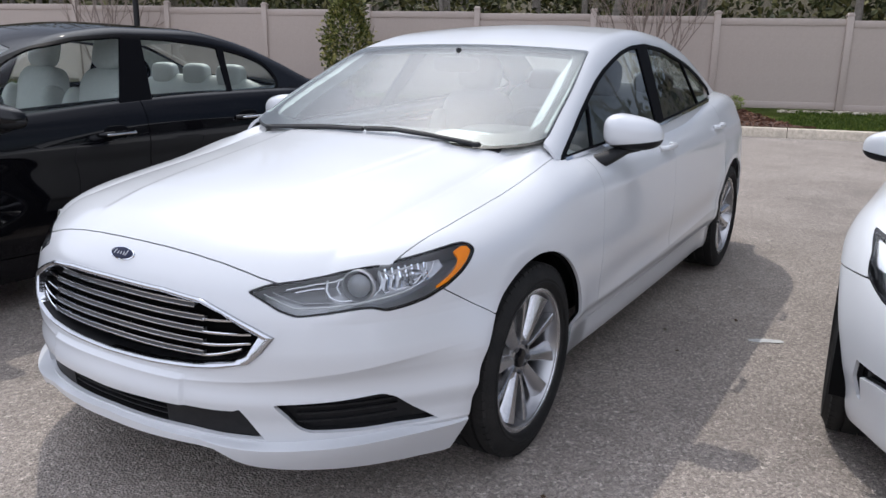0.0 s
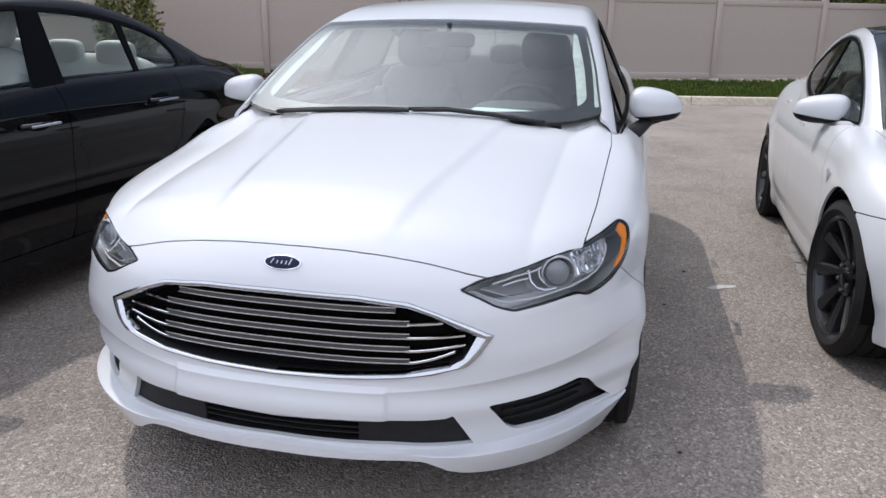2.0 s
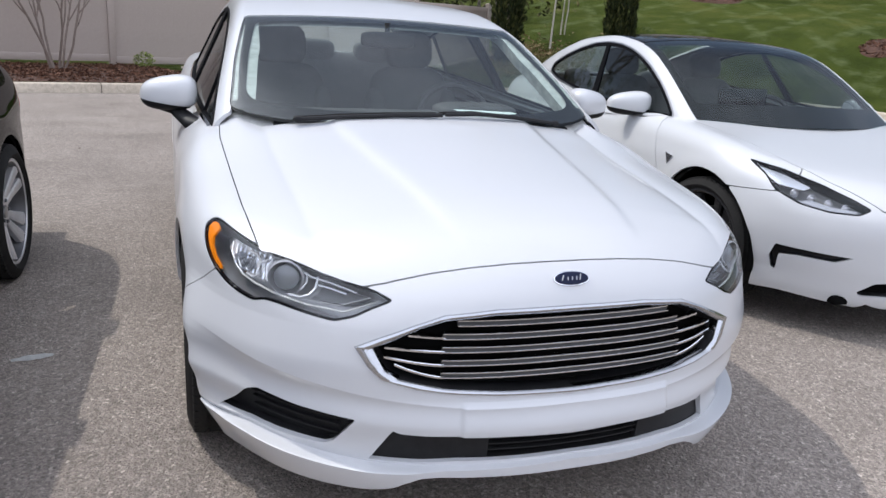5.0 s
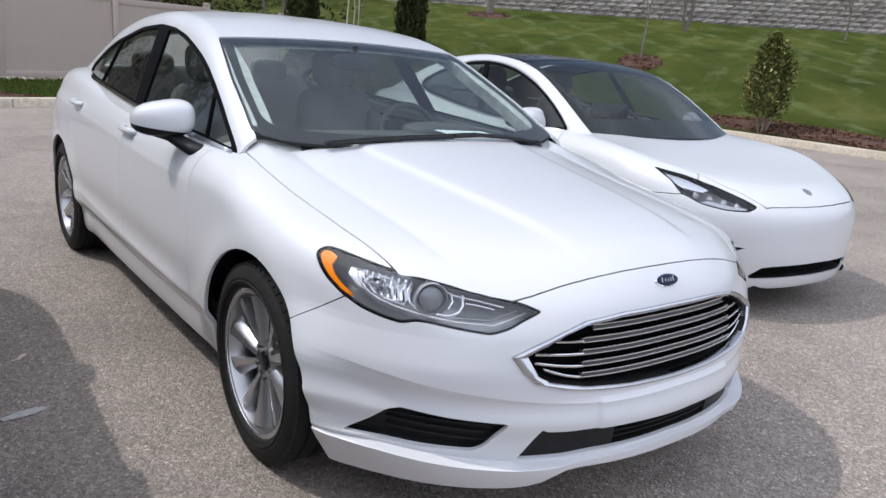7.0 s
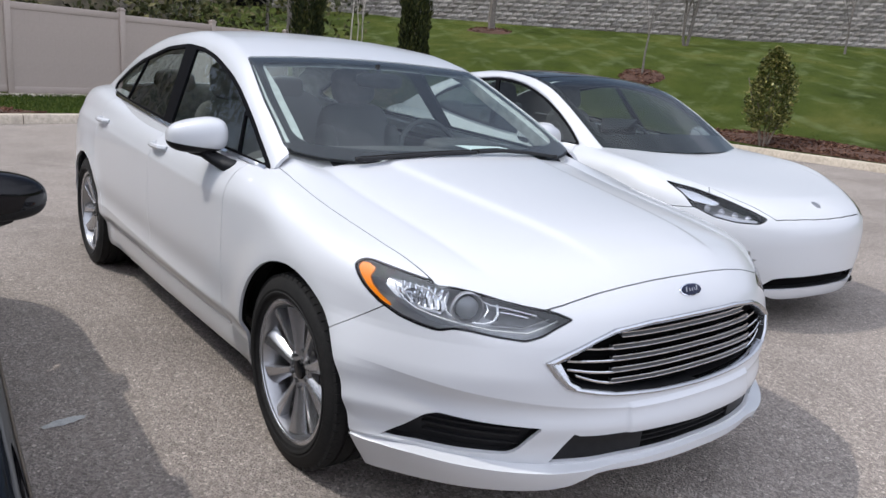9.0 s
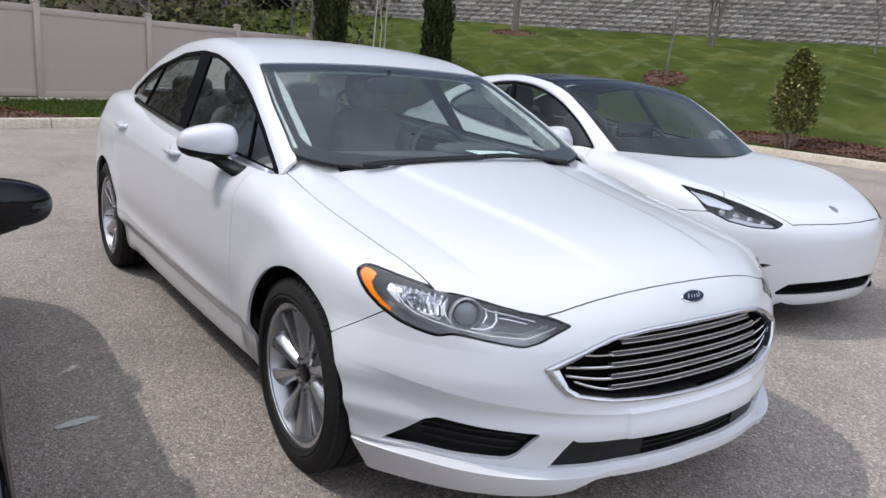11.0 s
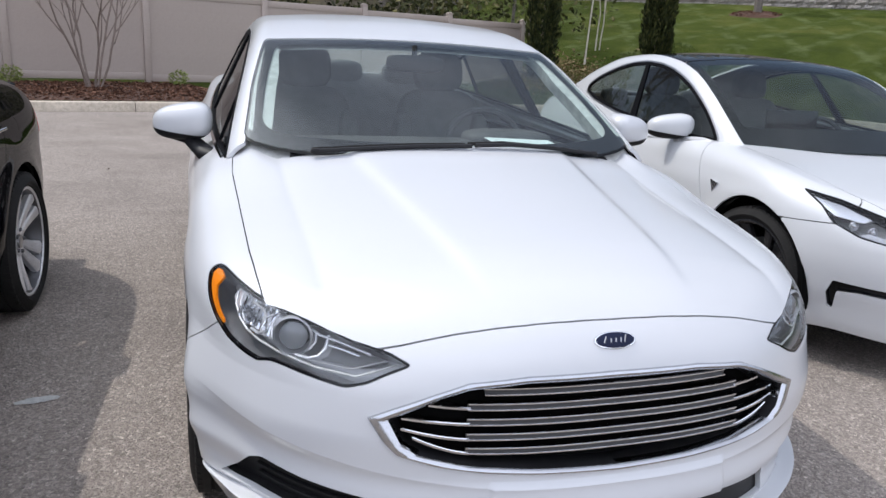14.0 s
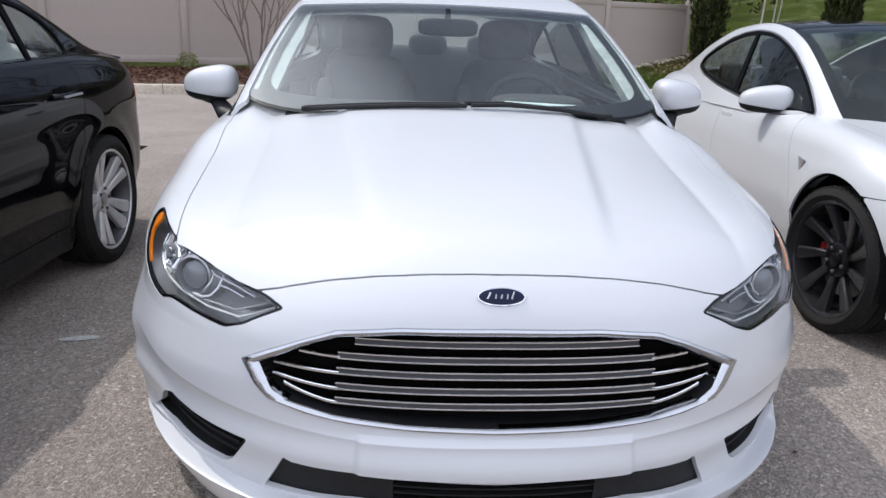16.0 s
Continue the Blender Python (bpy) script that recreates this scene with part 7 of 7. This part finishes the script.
bare_tree("multi_stem_tree", "leafless multi-stemmed tree below the stone wall", 24.0, 17.2, hill_z(24.0, 17.2), 5.5, 4, 0.06, BARK, 17, 0.22, 3)
bare_tree("tree", "leafless tree with a thick trunk before the stone wall", 18.9, 23.1, hill_z(18.9, 23.1), 7.5, 1, 0.16, BARK, 18, levels=2)
for sx, sy, sc, sd in ((-1.42, 14.35, 0.34, 1), (-4.3, 13.6, 0.36, 2), (-7.2, 12.5, 0.30, 6)):
    small_tuft(sx, sy, 0.19, sc, sd)

# ---- retaining wall on the hill ----
STONE = material("split_stone", (0.3, 0.28, 0.26), 0.9)
sv = coords(STONE)
oi = STONE.node_tree.nodes.new("ShaderNodeObjectInfo")
gi = STONE.node_tree.nodes.new("ShaderNodeNewGeometry")
both_r = mix(STONE, ramp(STONE, oi.outputs["Random"], [(0.0, (0.25, 0.225, 0.200)), (0.5, (0.31, 0.282, 0.252)), (1.0, (0.38, 0.350, 0.318))]), ramp(STONE, gi.outputs["Random Per Island"], [(0.0, 0.72), (1.0, 1.2)]), 1.0, "MULTIPLY")
set_color(STONE, mix(STONE, both_r, ramp(STONE, noise_tex(STONE, sv, 7, 6, 0.75), [(0.3, 0.5), (0.7, 1.25)]), 0.85, "MULTIPLY"))
bump(STONE, noise_tex(STONE, sv, 9, 6, 0.8), 1.0, 0.06)

random.seed(21)
WALL_D = 32.7
wall_along = Vector((HILL.y, -HILL.x))
stone_wall = tagged(new("retaining_wall"), "long grey split-block retaining wall above the lawn", "wall", kind="structure")
wang = math.degrees(math.atan2(wall_along.y, wall_along.x))


def block(w, h, seed):
    """A rough-faced wall block."""
    random.seed(seed)
    V = []
    for sx in (-1, -0.4, 0.4, 1):
        for sz in (-1, 0, 1):
            edge = abs(sx) == 1 or abs(sz) == 1
            V.append((sx * w / 2 * 0.985, -0.15 + (0.03 if edge else random.uniform(-0.03, 0.0)) + random.uniform(-0.008, 0.008), sz * h / 2 * 0.97))
    F = [(i * 3 + j, (i + 1) * 3 + j, (i + 1) * 3 + j + 1, i * 3 + j + 1) for i in range(3) for j in range(2)]
    n = len(V)
    V += [(sx * w / 2 * 0.985, 0.15, sz * h / 2 * 0.97) for sx, sz in ((-1, -1), (1, -1), (1, 1), (-1, 1))]
    F += [(0, n, n + 3, 2, 1), (9, 10, 11, n + 2, n + 1), (2, n + 3, n + 2, 11, 8, 5), (0, 3, 6, 9, n + 1, n)]
    return V, F


BH, BW = 0.20, 0.46
variants = [raw_mesh("block", *block(BW, BH, s), STONE, False) for s in range(8)]
rest = []
count = 0
for row in range(15):
    for k in range(-34, 62):
        u = (k + 0.5 * (row % 2)) * BW
        c = HILL * WALL_D + wall_along * u
        z = 3.18 + BH * (row + 0.5)
        m = pose(c.x, c.y, z, 0, 0, wang) @ Matrix.Translation((0, random.uniform(-0.02, 0.02) + 0.012 * row, 0))
        if -12 < u < 11 and row < 6 and count < 300:
            ob = part("block", variants[(k * 7 + row * 3) % 8], STONE, stone_wall)
            ob.matrix_local = m
            count += 1
        else:
            rest.append(moved(block(BW, BH, (k * 7 + row * 3) % 8), m))
wrest = part("wall_blocks", join(*rest), STONE, stone_wall, smooth=False)
wrest["kind"] = "stuff"
c0, c1 = HILL * (WALL_D + 0.25) + wall_along * -18, HILL * (WALL_D + 0.25) + wall_along * 30
part("wall_core", ([(c0.x, c0.y, 2.9), (c1.x, c1.y, 2.9), (c1.x, c1.y, 6.1), (c0.x, c0.y, 6.1), (c0.x + 4, c0.y + 4, 6.1), (c1.x + 4, c1.y + 4, 6.1)], [(0, 1, 2, 3), (3, 2, 5, 4)]), DARK, stone_wall)

# ---- woods behind the fence and round the place ----
WOODFLOOR = noisy("woodland_floor", (0.05, 0.040, 0.025), (0.09, 0.075, 0.04), 0.8, 0.95, 0.6, 0.05)


def wood_belt(name, label, centres, leaves, size, spread, mat=WOODS):
    n = leaves
    i = rng.integers(0, len(centres), n)
    C0 = np.array(centres)[i]
    d = rng.normal(size=(n, 3))
    d /= np.linalg.norm(d, axis=1, keepdims=True)
    C = C0[:, :3] + d * C0[:, 3:4] * rng.uniform(0.2, 1, n)[:, None] ** 0.6 * np.array([1, 1, spread])
    V, F = leaf_mesh(C, d + rng.normal(0, 0.8, (n, 3)), size, 0.6)
    ob = part(name, fast_mesh(name, V, F, mat), mat)
    return tagged(ob, label, "woodland", kind="stuff")


random.seed(31)
cs = []
for k in range(150):
    L = random.uniform(-36, 14)
    back = random.uniform(2.0, 9.0)
    x, y, z = fence_at(L)
    x, y = x - back * math.sin(FANG), y + back * math.cos(FANG)
    cs.append((x, y, random.uniform(0.8, 4.6), random.uniform(0.7, 1.7)))
wood_belt("woodland", "tangled green undergrowth behind the fence", cs, 26000, 0.20, 0.9)
cs = []
for k in range(110):
    L = random.uniform(-60, 40)
    x, y, z = fence_at(L)
    b = random.uniform(9, 18)
    cs.append((x - b * math.sin(FANG), y + b * math.cos(FANG), random.uniform(1, 10), random.uniform(1.6, 3.2)))
wood_belt("woodland", "dense far trees behind the fence", cs, 26000, 0.42, 1.0)
for k in range(34):
    L = random.uniform(-30, 13)
    b = random.uniform(2.5, 9)
    x, y, z = fence_at(L)
    x, y = x - b * math.sin(FANG), y + b * math.cos(FANG)
    t = thing("woodland_tree", "bare grey tree trunk behind the fence", "tree", pose(x, y, 0.1), "trunks behind the fence")
    hgt = random.uniform(7, 11)
    part("trunk", tube(branch_line((0, 0, -0.3), (random.gauss(0, 0.05), random.gauss(0, 0.05), 1), hgt, 0.03, 8), random.uniform(0.07, 0.16), 8, 0.03), BARK, t)
    for q in range(5):
        part("limb", tube(branch_line((0, 0, hgt * random.uniform(0.25, 0.8)), (random.gauss(0, 1), random.gauss(0, 1), 0.6), random.uniform(1.2, 3), 0.12, 5), 0.03, 5, 0.008), BARK, t)
x0, y0, _ = fence_at(-60)
x1, y1, _ = fence_at(45)
nx, ny = -math.sin(FANG), math.cos(FANG)
# backdrop sheet added to block the sky behind the leaves
bank = []
for i in range(40):
    u = i / 39
    for b, z in ((2.0, 0.0), (6, 0.6), (12, 2.2), (20, 5.0), (26, 11.0)):
        bank.append((x0 + (x1 - x0) * u + nx * b, y0 + (y1 - y0) * u + ny * b, z + (random.uniform(-1.2, 1.2) if b > 15 else 0)))
tagged(part("wooded_bank", (bank, [(i * 5 + j, (i + 1) * 5 + j, (i + 1) * 5 + j + 1, i * 5 + j + 1) for i in range(39) for j in range(4)]), WOODFLOOR), "brown backdrop bank hiding the sky behind the woods", "woodland", kind="structure")

# added unseen trees close the other sides and darken reflections in glass and paint
cs = []
for k in range(220):
    a = radians(random.uniform(150, 375))
    r = random.uniform(48, 64)
    cs.append((r * math.cos(a), r * math.sin(a), random.uniform(0.5, 5.0), random.uniform(1.8, 3.0)))
wood_belt("tree_line", "unseen distant tree line closing the car park", cs, 24000, 0.6, 1.0)
# leafless woods on the bank, mirrored in the cars' side glass
for k, (x, y, h) in enumerate(((-6, 27, 13), (0, 30, 15), (5, 27.5, 13), (10, 33, 15), (16, 36, 14), (23, 33, 13), (-14, 25, 14))):
    bare_tree("tall_tree", "tall leafless tree in the woods beyond the fence", x, y, 3.0, h, 1, 0.20, BARK, 40 + k, levels=4, group="tall bare trees", twig=0.75, wob=0.10)

# dark lamp post behind the black car
lp = thing("lamp_post", "dark steel lamp post in the planting bed", "lamp post", pose(-13.4, 9.3, 0.15))
part("pole", tube([(0, 0, -0.2), (0, 0, 5.5)], 0.07, 14, 0.055), PLASTIC, lp)
part("base", lathe([(0.0, 0.16), (0.0, 0.14), (0.10, 0.12), (0.14, 0.09)], 20), PLASTIC, lp)
part("lantern", box_bm(0, -0.3, 5.5, 0.28, 0.6, 0.09, 0.02), PLASTIC, lp)
lp.children[1].rotation_euler = (0, -math.pi / 2, 0)

# ---- bark mulch, stones, grass ----
def in_mulch(x, y):
    k = KA + KB * x
    return x < -0.05 - 0.45 * (y - k - 0.4) and k + 0.17 < y < FA + FB * x - 0.05


def mulch_bed(name, label, pts, chip):
    n = len(pts)
    P = np.array(pts)
    D = rng.normal(size=(n, 3)) * np.array([1, 1, 0.35])
    V, F = leaf_mesh(P, D, chip, 0.38, 0.5)
    ob = part(name, fast_mesh(name, V, F, MULCH_CHIP), MULCH_CHIP)
    return tagged(ob, label, "mulch", kind="stuff")


MULCH_CHIP = leaf_material("mulch_chip", (0.03, 0.014, 0.009), (0.12, 0.056, 0.034), (0.25, 0.14, 0.095), 0.9)
pts = []
random.seed(51)
while len(pts) < 15000:
    x = random.uniform(-17, 0.3)
    y = KA + KB * x + random.uniform(0.15, 4.4)
    if in_mulch(x, y):
        e = min(1.0, (y - KA - KB * x - 0.15) / 0.5)
        pts.append((x, y, hill_z(x, y) + 0.04 * e + random.uniform(0, 0.035) + 0.02 * noise.noise((x * 1.3, y * 1.3, 0))))
mulch_bed("mulch", "red-brown bark mulch behind the kerb", pts, 0.085)
gx = np.linspace(-18, 0.4, 93)
sheetV, sheetF = [], []
for i, x in enumerate(gx):
    for j in range(13):
        lo, hi = KA + KB * x + 0.16, FA + FB * x
        y = lo + (hi - lo) * j / 12
        lim = (-0.05 - x) / 0.45 + KA + KB * x + 0.4
        y = min(y, max(lo, lim))
        sheetV.append((x, y, hill_z(x, y) + (0.012 if j in (0,) else 0.045)))
for i in range(len(gx) - 1):
    for j in range(12):
        sheetF.append((i * 13 + j, (i + 1) * 13 + j, (i + 1) * 13 + j + 1, i * 13 + j + 1))
tagged(part("mulch_bed", (sheetV, sheetF), MULCH), "dark bark mulch bed along the fence", "mulch", kind="structure")


def ring_bed(cx, cy, ra, rb, n, label):
    V, F = [(cx, cy, hill_z(cx, cy) + 0.10)], []
    for k in range(40):
        a = 2 * math.pi * k / 40
        q = 1 + 0.08 * math.sin(3 * a + cx)
        for s, up in ((0.6, 0.08), (1.0, 0.0)):
            x, y = cx + ra * q * s * math.cos(a), cy + rb * q * s * math.sin(a)
            V.append((x, y, hill_z(x, y) + up))
    for k in range(40):
        j = (k + 1) % 40
        F += [(0, 1 + 2 * k, 1 + 2 * j), (1 + 2 * k, 2 + 2 * k, 2 + 2 * j, 1 + 2 * j)]
    tagged(part("mulch_ring", (V, F), MULCH), label, "mulch", kind="structure")
    pts = []
    for _ in range(n):
        a, r = random.uniform(0, 2 * math.pi), math.sqrt(random.random())
        x, y = cx + ra * r * math.cos(a), cy + rb * r * math.sin(a)
        pts.append((x, y, hill_z(x, y) + 0.10 * (1 - r) + 0.03))
    mulch_bed("mulch", "red-brown bark mulch chips", pts, 0.10)


ring_bed(17.2, 13.6, 0.68, 0.68, 520, "round bed of bark mulch on the lawn")
ring_bed(14.4, 6.2, 0.8, 2.9, 2000, "long bed of bark mulch beside the kerb")
ring_bed(18.9, 23.1, 0.9, 0.9, 400, "round bed of bark mulch under a tree")

PEBBLE = leaf_material("pale_pebble", (0.22, 0.19, 0.14), (0.42, 0.37, 0.28), (0.62, 0.56, 0.46), 0.9)
V, F = [], []
for k in range(420):
    L = random.uniform(-0.8, 8.4)
    x, y, z = fence_at(L)
    b = abs(random.gauss(0, 0.16)) + 0.08
    x, y = x + b * math.sin(FANG), y - b * math.cos(FANG)
    s = random.uniform(0.025, 0.07)
    v, f = superquad((x, y, hill_z(x, y) + s * 0.3), (s * random.uniform(0.7, 1.4), s, s * 0.6), 0.8, 0.8, 6, 4)
    F += [tuple(i + len(V) for i in q) for q in f]
    V += v
tagged(part("pebbles", (V, F), PEBBLE), "pale pebbles along the fence foot", "stones", kind="stuff")

C, D = [], []
random.seed(61)
for k in range(30000):
    if k % 30:
        x = random.uniform(-0.4, 13)
        y = KA + KB * x + 0.18 + random.random() ** 1.3 * 4.0
        if in_mulch(x, y) or y > FA + FB * x - 0.1:
            continue
        if x > 9 and math.hypot(x - 9.2, y - (KA + KB * 9.2 - 4.0)) < 4.3:
            continue
    else:
        x, y = random.uniform(9, 26), random.uniform(3, 26)
        d = HILL.x * x + HILL.y * y
        if d < 14.2 or d > 32 or x < 13.5 and y < 14 or (abs(x - 14.6) < 1.0 and abs(y - 6.2) < 3.2) or math.hypot(x - 17.2, y - 13.6) < 1.0:
            continue
    C.append((x, y, hill_z(x, y) + 0.025))
    D.append((random.gauss(0, 0.5), random.gauss(0, 0.5), 1))
V, F = leaf_mesh(np.array(C), np.array(D), 0.075, 0.22)
tagged(part("grass", fast_mesh("grass", V, F, BLADE), BLADE), "short green grass blades", "grass", kind="stuff")

DEAD_LEAF = leaf_material("dead_leaf", (0.07, 0.045, 0.022), (0.19, 0.13, 0.065), (0.36, 0.28, 0.16), 0.8)
C, D = [], []
for k in range(2600):
    x, y = random.gauss(LEAFY_BANK[0], 1.1), random.gauss(LEAFY_BANK[1], 1.1)
    if y < FA + FB * x - 0.1 or x > 8.5:
        C.append((x, y, hill_z(x, y) + 0.02))
        D.append((random.gauss(0, 1), random.gauss(0, 1), 0.25))
V, F = leaf_mesh(np.array(C), np.array(D), 0.10, 0.6)
tagged(part("leaf_litter", fast_mesh("leaf_litter", V, F, DEAD_LEAF), DEAD_LEAF), "brown dead leaves strewn under the conifer", "leaves", kind="stuff")

# ---- marks and litter on the asphalt ----
MARK = noisy("worn_line_paint", (0.38, 0.38, 0.37), (0.55, 0.55, 0.53), 25, 0.85, 0.2, 0.002)
for (ax, ay), (bx, by), w, nm in (((-1.55, 0.62), (-1.40, 0.65), 0.026, "paint_mark"), ((1.33, 1.56), (1.48, 1.65), 0.026, "paint_mark")):
    d = Vector((bx - ax, by - ay)).normalized()
    s = Vector((-d.y, d.x)) * w
    n = 14
    V, F = [], []
    for k in range(n + 1):
        t = k / n
        e = math.sin(math.pi * min(1, max(0.04, t))) ** 0.35
        for sg in (-1, 1):
            q = s * sg * e * random.uniform(0.75, 1.1)
            x, y = ax + (bx - ax) * t + q.x, ay + (by - ay) * t + q.y
            V.append((x, y, ground_z(x, y) + 0.004))
    F = [(2 * k, 2 * k + 1, 2 * k + 3, 2 * k + 2) for k in range(n)]
    tagged(part(nm, (V, F), MARK), "worn streak of pale line paint on asphalt", "road marking")
FAINT = noisy("faint_line_paint", (0.27, 0.26, 0.25), (0.36, 0.35, 0.33), 30, 0.9, 0.2, 0.002, grain=(0.45, 1.3))
V, F = [], []
for k in range(41):
    t = k / 40
    x, y = 1.99 - 0.13 * t, 3.05 - 1.5 * t
    for sg in (-1, 1):
        e = 0.03 * (0.45 + 0.55 * abs(math.sin(k * 1.9))) * random.uniform(0.6, 1.1)
        V.append((x + sg * e, y, ground_z(x, y) + 0.004))
    if k and k % 7:
        F.append((2 * k - 2, 2 * k - 1, 2 * k + 1, 2 * k))
tagged(part("parking_line", (V, F), FAINT), "faint worn parking line on the asphalt", "road marking")
LITTER = leaf_material("dry_leaf", (0.03, 0.02, 0.012), (0.09, 0.06, 0.035), (0.45, 0.43, 0.38), 0.9)
C, D = [], []
random.seed(71)
for k in range(110):
    x, y = random.uniform(-6, 7), random.uniform(-3, 11)
    C.append((x, y, ground_z(x, y) + 0.006))
    D.append((random.gauss(0, 1), random.gauss(0, 1), 0.1))
V, F = leaf_mesh(np.array(C), np.array(D), 0.022, 0.6)
tagged(part("leaf_litter", fast_mesh("leaf_litter", V, F, LITTER), LITTER), "scattered dry leaves and grit on the asphalt", "litter", kind="stuff")

# sheet of paper on the white car's dashboard
tagged(part("paper_sheet", lattice([0.20 + 0.046 * k for k in range(7)], [0.42, 0.47, 0.52, 0.57, 0.62], lambda x, y: 0.988 + 0.004 * math.sin(9 * x) + 0.05 * (y - 0.42)), PAPER), "pale paper sheet lying on the dashboard", "paper")
